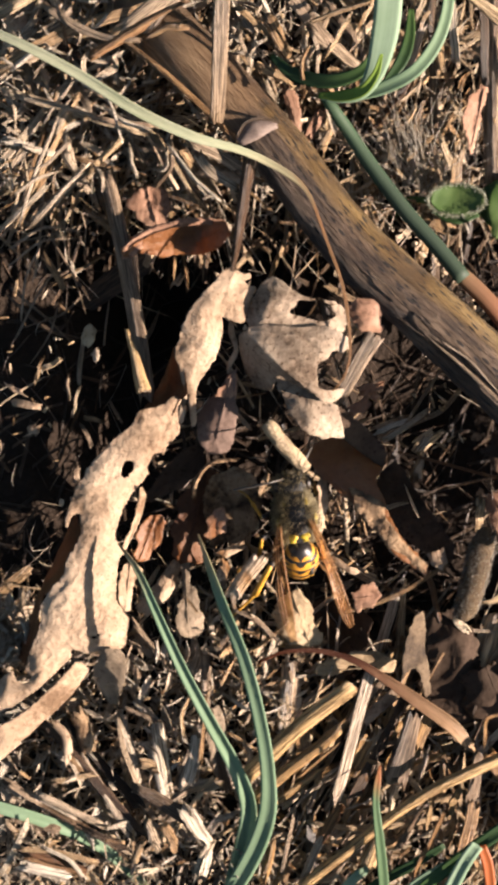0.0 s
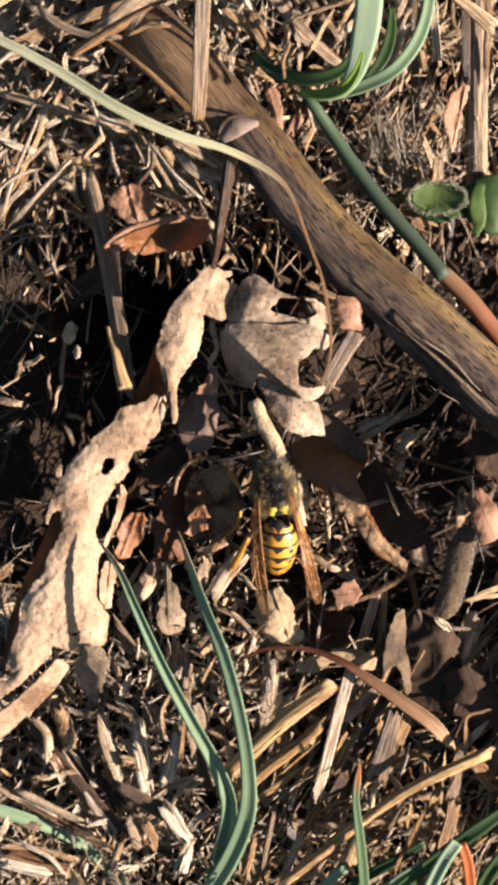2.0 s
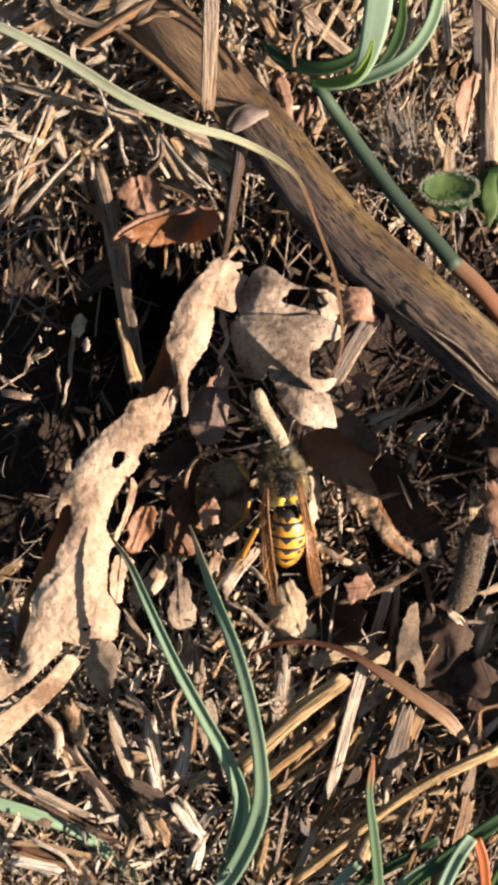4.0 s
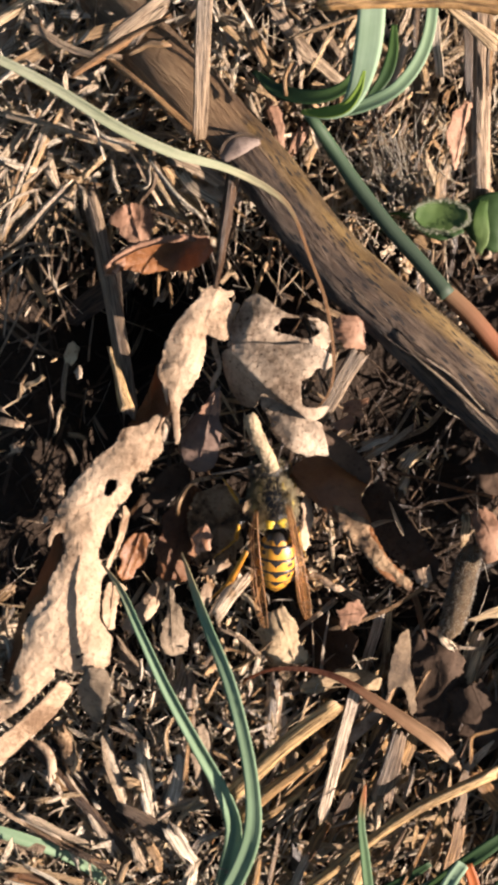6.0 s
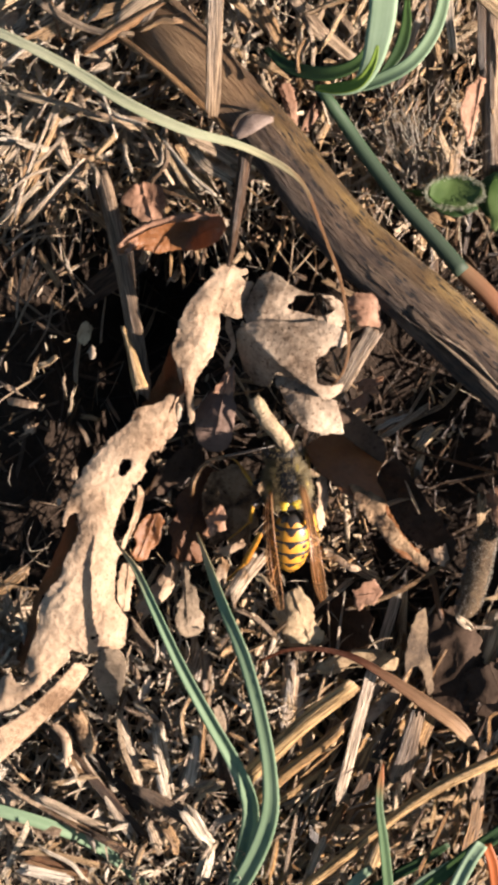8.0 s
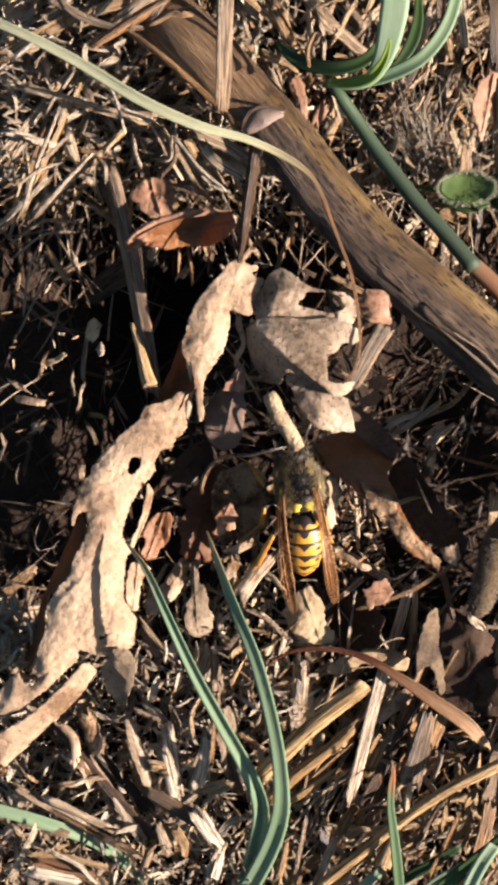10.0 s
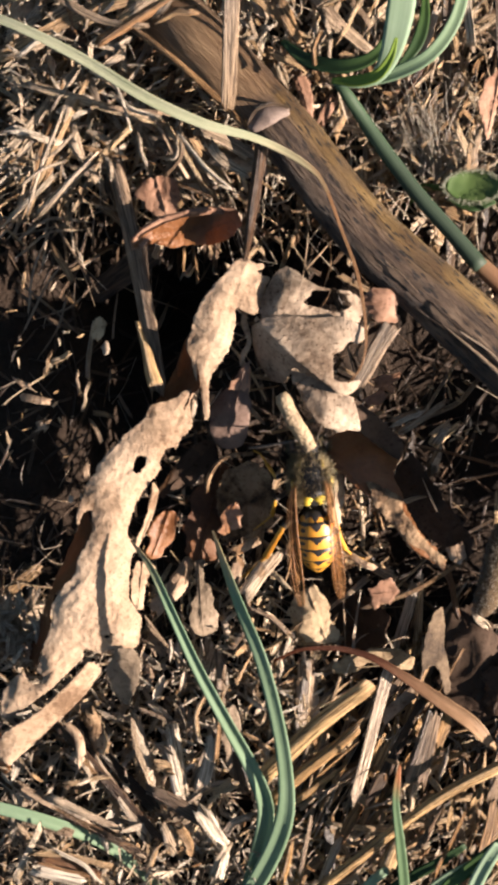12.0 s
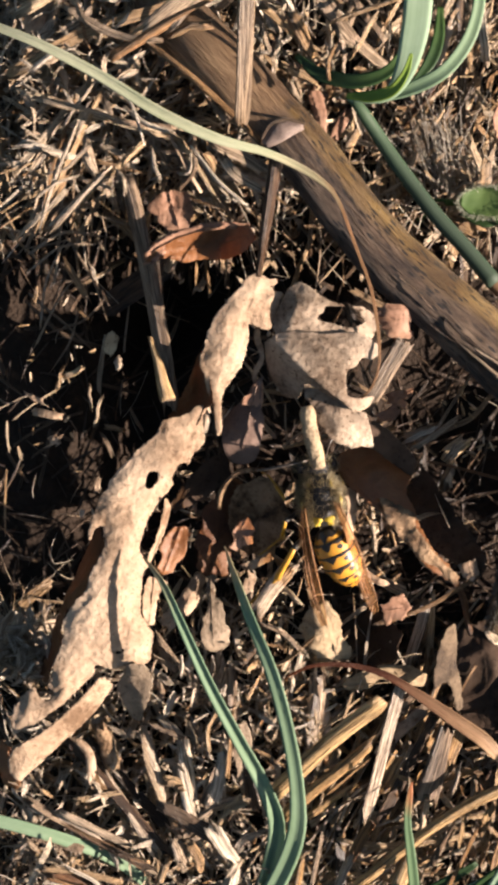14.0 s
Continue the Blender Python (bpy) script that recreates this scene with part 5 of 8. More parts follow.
def green_blades():
    blade_thing("grass", [(-2.51, -45, 3, 1.63), (-1.12, -39.31, 5.6, 1.71), (-0.47, -34.44, 7.6, 1.63), (-1.71, -30.35, 9.4, 1.45), (-4.02, -25.75, 11.6, 1.25), (-6.6, -20.69, 13.2, 1.08), (-8.98, -15.35, 14.4, 0.85), (-10.73, -11.63, 14.2, 0.6), (-12.57, -9.27, 13.5, 0.15)],
                GRASS, "long narrow green grass with a dry tip over the leaf", fold=0.28, roll=17, twist=-6)
    blade_thing("grass", [(-4.44, -46.94, 2, 1.75), (-0.85, -40.64, 6, 1.82), (1.1, -35.11, 9, 1.73), (1.19, -30.24, 11, 1.39), (0.31, -24.82, 12.5, 1.28), (-1.06, -19.68, 13.5, 1.22), (-2.84, -15.26, 13.5, 1.01), (-4.22, -11.6, 13, 0.71), (-5.36, -8.43, 12.5, 0.15)],
                GRASS, "arched green grass blade with a tan tip", fold=0.14, roll=-4, twist=30)
    blade_thing("grass", [(-28.17, -33.74, 7, 1.17), (-23.47, -35.08, 6.5, 1.17), (-19.6, -36.52, 5.6, 1.18), (-15.75, -38.59, 4, 1.08), (-12.38, -41.68, 2.2, 0.99), (-9.46, -45.16, 0.6, 0.66)], GRASS, "pale green grass blade lying in straw", fold=0.12)
    blade_thing("grass", [(-28.04, 38.37, 13, 0.76), (-22.28, 35.98, 14, 0.86), (-16.67, 33.03, 14.5, 0.96), (-11.09, 29.55, 15, 1), (-6.07, 27.29, 15, 0.9), (-2.06, 26.27, 14.6, 0.7), (0.71, 25.22, 14, 0.66), (2.99, 23.89, 13.8, 0.56), (4.51, 22.25, 13.6, 0.35), (6.15, 18.1, 13.2, 0.28), (7.5, 14.5, 12.9, 0.3), (8.15, 10.95, 12.7, 0.3), (8.3, 7.9, 12.6, 0.24), (7.73, 5.83, 12.4, 0.2), (6.75, 4.74, 12.2, 0.15)],
                GRASS_PALE, "fading yellow-green grass blade with a curled brown tip", n=70, fold=0.08, cup=0.1)
    at = (13.83, 25.85, 6)
    ob = holder("grass_shoot", at, "green grass shoot with reddish base and forked blades", "grass")
    for name, rows, mat, kind, kw in (
        ("sheath", [(27.72, 5.55, 6, 1.6), (24.3, 10.17, 7.3, 1.68), (21.47, 13.33, 8.6, 1.71), (18.76, 15.78, 9.25, 1.66)], SHEATH_RED, "rod", {}),
        ("stem", [(19.05, 15.34, 9.4, 1.57), (16.62, 18.19, 9.6, 1.47), (13.48, 21.65, 9.8, 1.44), (10.33, 25.64, 10.2, 1.38), (8.11, 28.74, 10.8, 1.24), (6.4, 30.85, 12, 1.06), (5.49, 31.68, 12, 0.44)], GRASS_BLUE, "rod", {}),
        ("blade", [(5.43, 31.26, 13.4, 0.51), (7.53, 31.13, 14, 1.01), (9.11, 31.52, 14.5, 1.21), (10.2, 33.2, 15.5, 1.8), (10.83, 35.81, 17, 2.37), (11.1, 38.49, 18, 2.45), (11.14, 41.93, 18, 2.36), (10.91, 46.53, 16, 1.99)], GRASS_LIGHT, "blade", {"fold": 0.03}),
        ("blade", [(8.03, 31.03, 14, 0.71), (10.99, 31.81, 15, 1.2), (13.52, 33.02, 15.8, 1.2), (15.37, 35.27, 16.2, 1.19), (16.34, 37.95, 16.4, 1.09), (16.69, 41.54, 16, 1), (16.63, 46.19, 14, 0.71)], GRASS, "blade", {"fold": 0.15, "roll": -8}),
        ("blade", [(5.26, 31.32, 13.8, 0.51), (7.26, 31.14, 14.4, 1.01), (9.07, 31.46, 15.2, 1), (10.15, 32.73, 16.2, 0.7), (10.6, 34.22, 17.4, 0.3)], GRASS_YELLOW, "blade", {"fold": 0.2}),
        ("blade", [(1, 36.3, 8, 0.53), (3.09, 34.33, 9, 1.26), (6.18, 33.47, 10, 1.35), (8.85, 34.05, 10.6, 1.14), (10.37, 35.71, 11, 0.93), (11.1, 38.4, 11, 0.62)], GRASS_DEEP, "blade", {"fold": 0.15}),
        ("blade", [(10.8, 31.99, 14.2, 0.4), (12.62, 34.41, 13.6, 1.11), (13.44, 36.85, 13, 1.02), (13.68, 39.67, 12, 0.51)], GRASS_DEEP, "blade", {"fold": 0.15}),
    ):
        s = Shape()
        if kind == "rod":
            rod(s, shifted(rows, at), 26, 12, 0.03, 0.8, 3)
        else:
            ribbon(s, shifted(rows, at), 30, 7, 0.16, **kw)
        part(name, s, mat, ob)
    at = (23.13, -41.73, 1)
    ob = holder("grass_tuft", at, "tuft of green grass with an orange dying blade", "grass")
    for rows, mat in (
        ([(26.63, -33.28, 9, 0.73), (23.08, -35.9, 9, 1.36), (20.85, -37.6, 8.5, 1.37), (16.92, -41.16, 7, 1.17), (13.39, -44.95, 5, 0.75)], GRASS_DEEP),
        ([(20.72, -37.26, 9.4, 1.25), (19.57, -39.04, 9, 1.36), (18.51, -42.22, 7, 1.38), (17.69, -46.02, 5, 1.08)], GRASS_LIGHT),
        ([(21.14, -37.47, 9, 0.94), (21.91, -39.72, 8.4, 1.05), (22.33, -43.29, 7, 0.95), (21.99, -46.56, 5, 0.75)], GRASS_ORANGE),
        ([(27.53, -36.92, 7, 1.06), (24.61, -40.1, 7, 1.38), (23.06, -43.87, 5, 1.4)], GRASS_DEEP),
        ([(18.1, -38.24, 6, 0.53), (15.49, -39.97, 5.5, 0.96), (11.85, -42.54, 4, 0.97), (8.66, -45.55, 3, 0.65)], GRASS_DEEP),
        ([(18.59, -39.73, 6.4, 0.53), (16.02, -41.58, 5.5, 0.86), (13.48, -44.16, 4, 0.76)], GRASS_LIGHT),
        ([(11.58, -40.65, 4, 0.54), (9.96, -41.73, 4, 0.97), (8.12, -43.91, 3, 0.76)], GRASS_LIGHT),
    ):
        s = Shape()
        ribbon(s, shifted(rows, at), 22, 5, 0.15, fold=0.2)
        part("blade", s, mat, ob)
    blade_thing("grass_sprig", [(12.8, -46.64, 3, 0.87), (12.34, -41.87, 6, 1.01), (11.75, -37.2, 8, 0.9), (11.3, -33.8, 9, 0.68), (11.36, -31.58, 9.6, 0.63), (11.59, -29.88, 10, 0.16)], SPRIG, "short green grass sprig with an orange tip", fold=0.15)


def herb():
    at = (21.05, 23.49, 4)
    ob = holder("herb_seedling", at, "small downy green herb with rounded leaves", "herb")
    s = Shape()
    sheet(s, shifted([(15.9, 22.95, 9.3, 0.4, 0.4), (16.9, 22.85, 9.0, 1.2, 1.2), (18.4, 22.8, 8.8, 1.45, 1.4), (19.9, 22.7, 9.0, 1.3, 1.25), (20.9, 22.6, 9.4, 0.45, 0.5)], at), 24, 15, (-0.14, -0.1), 0.08, 0.02, power=3.0, seed=5, ends=0.05)
    leaf = part("leaf", s, HERB, ob)
    s = Shape()
    rng = random.Random(8)
    for i in range(420):
        a = 2 * math.pi * i / 420
        p = (18.3 + 2.62 * math.cos(a) + rng.gauss(0, 0.07) - at[0], 22.68 + 1.38 * math.sin(a) + rng.gauss(0, 0.09) - at[1], 9.3 + 0.4 * rng.random() - at[2])
        b = a + rng.gauss(0, 0.9)
        ribbon(s, [(*p, 0.06), (p[0] + 0.3 * math.cos(b), p[1] + 0.36 * math.sin(b), p[2] + rng.uniform(-0.1, 0.15), 0.02)], 2, 2, 0.03)
    part("down", s, HERB_DOWN, leaf, "whitish hairs on the leaf's rim")
    s = Shape()
    sheet(s, shifted([(16.46, 22.32, 6.4, 0.43, 0.43), (18.54, 21.73, 6.8, 1.06, 0.96), (20.72, 22.05, 6.4, 0.53, 0.53)], at), 16, 9, (-0.3, -0.3), 0.15, 0.03, seed=6)
    part("leaf", s, HERB_DEEP, ob)
    s = Shape()
    sheet(s, shifted([(20.45, 23.12, 6.4, 0.75, 0.75), (22.23, 22.92, 7, 2.12, 2.33), (24.35, 22.7, 7, 2.76, 2.97), (26.65, 22.64, 6, 1.6, 1.6)], at), 22, 13, (0.15, 0.2), 0.3, 0.05, seed=7)
    part("leaf", s, HERB_DEEP, ob)
    s = Shape()
    sheet(s, shifted([(22.6, 24.3, 8.2, 0.3, 0.5), (22.3, 22.6, 8.6, 0.6, 1.0), (22.5, 20.9, 8.4, 0.5, 0.9), (22.2, 19.4, 7.8, 0.2, 0.3)], at), curl=(0.2, 0.2), crumple=0.3, ragged=0.12, seed=8)
    part("leaf", s, HERB, ob, "pale curled leaf side")
    s = Shape()
    rod(s, shifted([(16.92, 22.92, 7, 0.53), (15.49, 23.26, 5.5, 0.64), (14.11, 23.54, 3, 0.76), (13.45, 22.74, -2, 0.79)], at), 14, 8)
    part("stalk", s, HERB, ob)


# ---- single straws and twigs that stand out ----
def straw(a, b, mat=None, label="pale dry straw lying in the litter", name="straw", bend=0.0, cup=None, n=12, thick=0.16, jag=0.9, mid=None, **kw):
    rows = [a, b]
    if mid:
        rows = [a, mid, b]
    elif bend:
        a_, b_ = np.array(a), np.array(b)
        d = b_ - a_
        m_ = (a_ + b_) / 2 + bend * np.array((-d[1], d[0], 0, 0))
        rows = [a, tuple(m_), b]
    s = Shape()
    rng = random.Random(len(bpy.data.objects))
    cup = rng.choice((-0.12, -0.05, 0.06, 0.1)) if cup is None else cup
    ribbon(s, rows, n, 8, thick, cup, jag=jag, rng=rng, **{"roll": rng.gauss(0, 12), "twist": rng.gauss(0, 18), "wave": 0.05, **kw})
    return thing(name, s, mat or STRAW, label, "straw", "loose straws")


def twig(rows, mat, label, n=24, name="twig", rough=0.15):
    s = Shape()
    rod(s, rows, n, 10, rough, 0.9, 1.2, len(rows))
    return thing(name, s, mat, label, "twig")


def downy_twig():
    at = (20.76, -11.77, 3)
    ob = holder("downy_twig", at, "short downy brown twig lying on litter", "twig")
    rows = shifted([(21.78, -8.18, 6.8, 1.27), (21.51, -8.9, 7.2, 1.91), (21, -10.63, 7.4, 2.27), (20.42, -13.58, 7, 2.33), (19.87, -15.77, 6.4, 2.02), (19.6, -16.45, 6, 1.39)], at)
    s = Shape()
    rod(s, rows, 70, 28, 0.16, 1.0, 0.7, 6)
    part("twig", s, TWIG, ob)
    s = Shape()
    rng = random.Random(31)
    line = spline(rows, 60)
    for _ in range(1900):
        p = line[rng.randrange(60)]
        a = rng.uniform(-0.4, math.pi + 0.4)
        r = p[3] / 2 * 0.97
        q = (p[0] + r * math.cos(a), p[1] + rng.gauss(0, 0.1), p[2] + r * math.sin(a))
        ribbon(s, [(*q, 0.05), (q[0] + 0.22 * math.cos(a) + rng.gauss(0, 0.08), q[1] + rng.gauss(0, 0.14), q[2] + 0.22 * math.sin(a), 0.02)], 2, 2, 0.02)
    part("down", s, HAIR, ob, "short pale hairs")


def hero_straws():
    # d darkens straws that lie in shade
    g, d, b = STRAW_GREY, STRAW_DARK, STRAW_BROWN
    straw((-3.17, 44.55, 19, 1.56), (-3.99, 29.79, 12.2, 1.33), STRAW_DULL, "flat brown straw leaning on the stalk", roll=-22, n=18, thick=0.5)
    straw((6.72, 39.35, 22, 2.3), (24.08, 38.7, 23, 3.3), STRAW_TAWNY, "broken thick tawny straw raised over the litter", n=18, thick=1.2, jag=0.8, bend=0.04)
    straw((-14.69, 25.57, 7, 1.49), (-10.33, 4.07, 9.5, 1.56), STRAW_GREY, "weathered straw stalk leaning on the big leaf", mid=(-12.53, 16.6, 7.5, 1.59), n=20, thick=0.6, roll=-12)
    twig([(-0.87, 26.16, 13, 1.37), (-1.49, 22.32, 11.5, 1.13), (-2.01, 18.79, 11, 0.88), (-2.45, 15.64, 12.4, 0.51)], STRAW_DEEP, "grey-purple dry leaf stalk above the leaf", 20)
    downy_twig()
    s = Shape()
    ribbon(s, [(0.27, -21.08, 5, 0.22), (2.61, -19.92, 6.4, 0.37), (5.25, -19.73, 7, 0.48), (7.36, -20.02, 7.2, 0.58), (9.47, -20.74, 7.4, 0.69), (11.59, -22.01, 7.4, 0.85), (13.7, -23.38, 7.4, 1.11), (16.08, -24.97, 7.4, 1.32), (18.49, -26.59, 7.2, 1.38), (20.16, -28.3, 6.6, 1.01), (20.85, -29.12, 6.2, 0.43)], 60, 9, 0.16, 0.14, roll=-24, twist=40, jag=0.3, wave=0.16)
    thing("leaf_strip", s, STRIP, "curved reddish brown dry leaf strip", "leaf strip")
    straw((4.79, -42.37, 5, 0.97), (23.66, -29.19, 8, 1.16), STRAW_TAWNY, "long tawny straw lying over the litter", mid=(14.7, -33.77, 8, 0.95), n=28, thick=0.6, cup=-0.2)
    straw((7.15, 3.55, 9.4, 1.15), (10.88, 10.1, 9.8, 1.77), STRAW_DULL, "flat tan sheath under the stalk", thick=0.3, cup=0.06, jag=0.3, twist=8, roll=6)
    straw((16.24, 43.47, 6, 0.85), (17.95, 10.36, -2, 0.9), d, "dark straw deep in the litter")
    straw((22.13, 44.16, 7, 2.3), (22.6, 24.97, 6, 2.11), g, "wide grey straw standing beside the herb", n=18, thick=0.5, cup=-0.25)
    straw((20.81, 43.41, 8, 0.84), (21.27, 34.16, 7, 0.74), d, "dark narrow straw in the litter")
    straw((18.14, 41.13, 14, 0.71), (22.85, 37.61, 13, 1.53), STRAW, "pale white straw end in sunlight", thick=0.4)
    # by the fading blade
    straw((-24.82, 34.72, 8, 1.37), (-9.93, 40.48, 10, 1.04), STRAW, "pale straw under the fading blade", bend=0.05)
    straw((-16.27, 35.9, 9, 0.94), (-7.3, 41.64, 10.5, 1.14), b, "brown straw crossing the litter", bend=-0.05)
    straw((-12.44, 38.14, 11, 1.34), (-5.69, 43.26, 12, 1.54), g, "split weathered straw end in the litter")
    straw((-24.29, 32.88, 8, 0.84), (-10.85, 28.93, 8, 0.74), STRAW, "long pale straw in the litter")
    straw((-24.98, 25.67, 7, 0.85), (-17.56, 34.69, 7, 0.53), STRAW, "thin tan straw among dry grass")
    straw((-24.62, 30.92, 6, 0.64), (-20.35, 32.68, 6, 0.53), STRAW)
    straw((-24.62, 28.25, 6, 1.07), (-20.88, 29.05, 6, 0.75), b, "short tan straw end in litter")
    straw((-22.75, 21.04, 6, 0.48), (-19.28, 32.35, 8, 0.42), STRAW, "thin tan straw among dry grass", bend=0.03)
    straw((-21.83, 20.91, 5, 0.86), (-16.65, 25.92, 5.6, 0.8), STRAW, "pale straw tip lit by the sun")
    straw((-24.41, 23.76, 4, 0.54), (-19.47, 26, 4.5, 0.43), STRAW)
    straw((-15.85, 27.73, 3, 0.76), (-14.29, 28.91, 3.4, 0.76), STRAW)
    straw((-12.78, 29.65, 7, 0.53), (-9.6, 28.96, 7, 0.64), STRAW)
    straw((-12.52, 31.51, 7, 0.42), (-12.23, 27.98, 6, 0.37), STRAW)
    straw((-19.15, 41.03, 9, 0.47), (-18.11, 37.1, 9, 0.42), b, "thin brown straw among dry grass")
    straw((-15.23, 41.03, 9, 0.42), (-17.18, 37.62, 8, 0.42), g)
    straw((-10.4, 37.99, 10.6, 0.62), (-7.77, 40.84, 11.5, 0.82), g, "grey frayed straw by the stalk")
    straw((-7.38, 27.52, 9, 0.84), (-3.82, 23.33, 5, 0.48), STRAW, "pale split straw below the fading blade", bend=-0.04)
    straw((-8.22, 27.5, 8, 0.74), (-5.2, 22.68, 4, 0.43), g, bend=-0.03)
    straw((-6.31, 27.85, 9.5, 1.04), (-1.63, 25.41, 8.5, 1.26), g, "greyish flat straw under the stalk", bend=0.05)
    straw((-5.85, 26.03, 8, 1.79), (-0.05, 24.62, 7.6, 1.27), LEAF_PALE, "pale flat husk under the stalk", cup=-0.25)
    straw((-8.26, 28.27, 10, 0.36), (-9.77, 24.25, 6, 0.48), g, "curled thin straw among dry grass", mid=(-8.32, 26.03, 8, 0.47))
    twig([(-10.8, 26.45, 8, 0.32), (-10.46, 27.01, 8.4, 0.32), (-9.81, 26.87, 8.6, 0.31), (-9.72, 26.06, 8.4, 0.32), (-10.38, 25.82, 8, 0.32), (-10.77, 26.29, 7.7, 0.26)], g, "small curled grey dry tendril", 26)
    straw((-15.23, 32.65, 9, 0.84), (-12.31, 33.06, 9.5, 1.04), STRAW)
    straw((-6.85, 31.61, 9, 0.52), (-5.32, 30.24, 8, 0.53), LEAF_PALE, "white thin husk by the stalk")
    straw((-8.95, 33.18, 9, 0.52), (-9.43, 31.82, 8, 0.53), b)
    straw((-12.43, 17.6, 8, 1.16), (-11.54, 18.55, 8, 1.16), LEAF_RED, "small tan husk on leaf litter")
    straw((-24.12, 39.98, 9, 1.15), (-19.8, 42.3, 10, 0.83), STRAW)
    straw((-21.27, 35.22, 7, 0.95), (-20.21, 33.63, 7, 0.64), LEAF_PALE, "white curled husk under the blade", bend=0.2)
    straw((-17.84, 39.46, 9, 1.57), (-20.53, 38.02, 8.5, 1.16), g, "flat grey-tan straw under the blade")
    straw((-14.08, 37.63, 10, 0.73), (-11.7, 39.02, 10.6, 0.62), STRAW, "split tan straw in the sun")
    straw((-17.41, 31.19, 6, 0.43), (-18.6, 29.25, 5, 0.43), b, "thin curled brown stalk", bend=0.3)
    straw((-15.33, 32.35, 8, 0.42), (-20.35, 29.05, 6, 0.37), STRAW, "thin tan straw among dry grass", bend=0.05)
    straw((-13.75, 29.98, 8, 0.53), (-11.19, 28.59, 7, 0.42), LEAF_PALE, "white frayed straw by the blade")
    straw((-11.99, 27.8, 7, 0.42), (-12.69, 25.48, 5, 0.43), g, "grey frayed straw below the blade")
    straw((-10.7, 27.5, 8, 0.84), (-8.22, 27.87, 8, 0.95), LEAF_PALE, "white torn husk by the blade")
    straw((-15.19, 33.08, 9.4, 1.36), (-13.66, 31.87, 9, 1.15), LEAF_PALE, "white lit husk beside the blade")
    straw((-2.15, 40.5, 9, 0.63), (1, 38.15, 8, 0.74), STRAW, "tan straw beside the stalk")
    straw((-2.39, 39.18, 10, 0.36), (-1.1, 35.27, 9, 0.37), g, "thin grey stalk beside the stub")
    straw((-0.58, 37.36, 9, 0.37), (-1.1, 34.63, 8.4, 0.42), STRAW, "thin pale straw by the stub")
    straw((2.56, 42.07, 9, 1.57), (6.27, 37.62, 8, 1.16), g, "broad weathered straw by the shoot")
    straw((8.38, 40.25, 8, 0.53), (6.27, 36.56, 8, 0.42), STRAW, "thin tan straw by the shoot")
    straw((-15.83, 34.4, 13, 0.46), (-7.1, 39.48, 14.5, 0.6), STRAW_BROWN, "twisted brown leaf strip over the stalk", mid=(-11.93, 36.99, 14, 0.81), n=18, twist=50)
    straw((-10.29, 36.59, 13.6, 0.51), (-7.1, 37.49, 14.4, 1.01), STRAW, "split tan straw end over the stalk", bend=0.1)
    straw((-19.66, 39.95, 11, 1.03), (-11.5, 36.34, 13, 0.81), g, "grey dry leaf strip over the stalk", bend=-0.1)
    straw((-15.75, 25.61, 8, 0.63), (-12.66, 28.41, 9, 0.63), STRAW, "sunlit tan straw below the fading blade")
    straw((-10.41, 28.41, 9, 0.42), (-7.93, 24.32, 6.5, 0.37), LEAF_PALE, "thin white straw below the fading blade")
    straw((-9.37, 28.15, 9, 0.47), (-6.55, 23.63, 6.5, 0.37), STRAW, "thin pale straw below the fading blade")
    straw((-22.81, 20.48, 7, 0.48), (-16.85, 32.97, 8.5, 0.47), STRAW, "long thin tan straw among dry grass")
    straw((-24.45, 19.84, 7, 0.53), (-20.13, 23.99, 7.6, 0.53), STRAW, "short pale straw among dry grass")
    straw((-15.16, 29.91, 9.6, 0.63), (-9.95, 29.29, 9.6, 0.52), LEAF_PALE, "white flat straw along the blade")
    # by the grass shoot
    straw((4.4, 39.19, 9, 0.52), (10.34, 41.26, 10, 0.52), STRAW, "thin pale straw by the grass shoot")
    straw((5.22, 38.67, 8, 1.69), (9.39, 35.65, 7, 1.38), g, "flat grey straw by the stalk", thick=0.5)
    straw((0.73, 39.46, 9, 1.36), (2.58, 36.3, 8, 1.05), STRAW)
    straw((-0.05, 35.25, 8, 0.95), (2.85, 33.93, 8, 0.84), STRAW, "pale husk beside the stalk")
    straw((2.53, 33.82, 5, 0.97), (3.6, 30.05, 5, 1.18), LEAF_RED, "reddish lit leaf strip")
    straw((5.75, 31.67, 5, 1.18), (4.52, 28.98, 5, 0.86), LEAF_RED, "pinkish lit leaf strip", cup=0.0)
    straw((7.32, 31.19, 6, 0.64), (5.75, 27.74, 5, 0.86), STRAW, "white lit straw end")
    straw((4.37, 36.59, 10, 0.36), (4.04, 33.03, 8.5, 0.42), STRAW, "hooked pale straw by the stalk", mid=(3.73, 34.91, 10.5, 0.41))
    straw((4.89, 37.63, 10, 0.36), (5.22, 34.46, 8, 0.32), g, bend=0.1)
    straw((17.86, 41.31, 8, 0.84), (18.39, 36.04, 8, 0.84), STRAW, "tan upright straw by green grass")
    straw((15.33, 39.47, 7, 0.74), (14.1, 35.46, 6, 0.64), g)
    straw((14.53, 40, 7, 0.53), (15.75, 42.89, 8, 0.53), STRAW)
    straw((13.83, 34.13, 6, 0.75), (11.24, 30.59, 5, 0.54), b)
    straw((17.3, 29.05, 6, 0.53), (18.55, 26.02, 5, 0.86), STRAW)
    straw((18.88, 27.77, 6.6, 0.96), (18.58, 24.31, 5.6, 1.07), STRAW, "tan straw by the herb")
    straw((10.56, 41.06, 7, 0.53), (13.74, 38.41, 7, 0.42), STRAW)
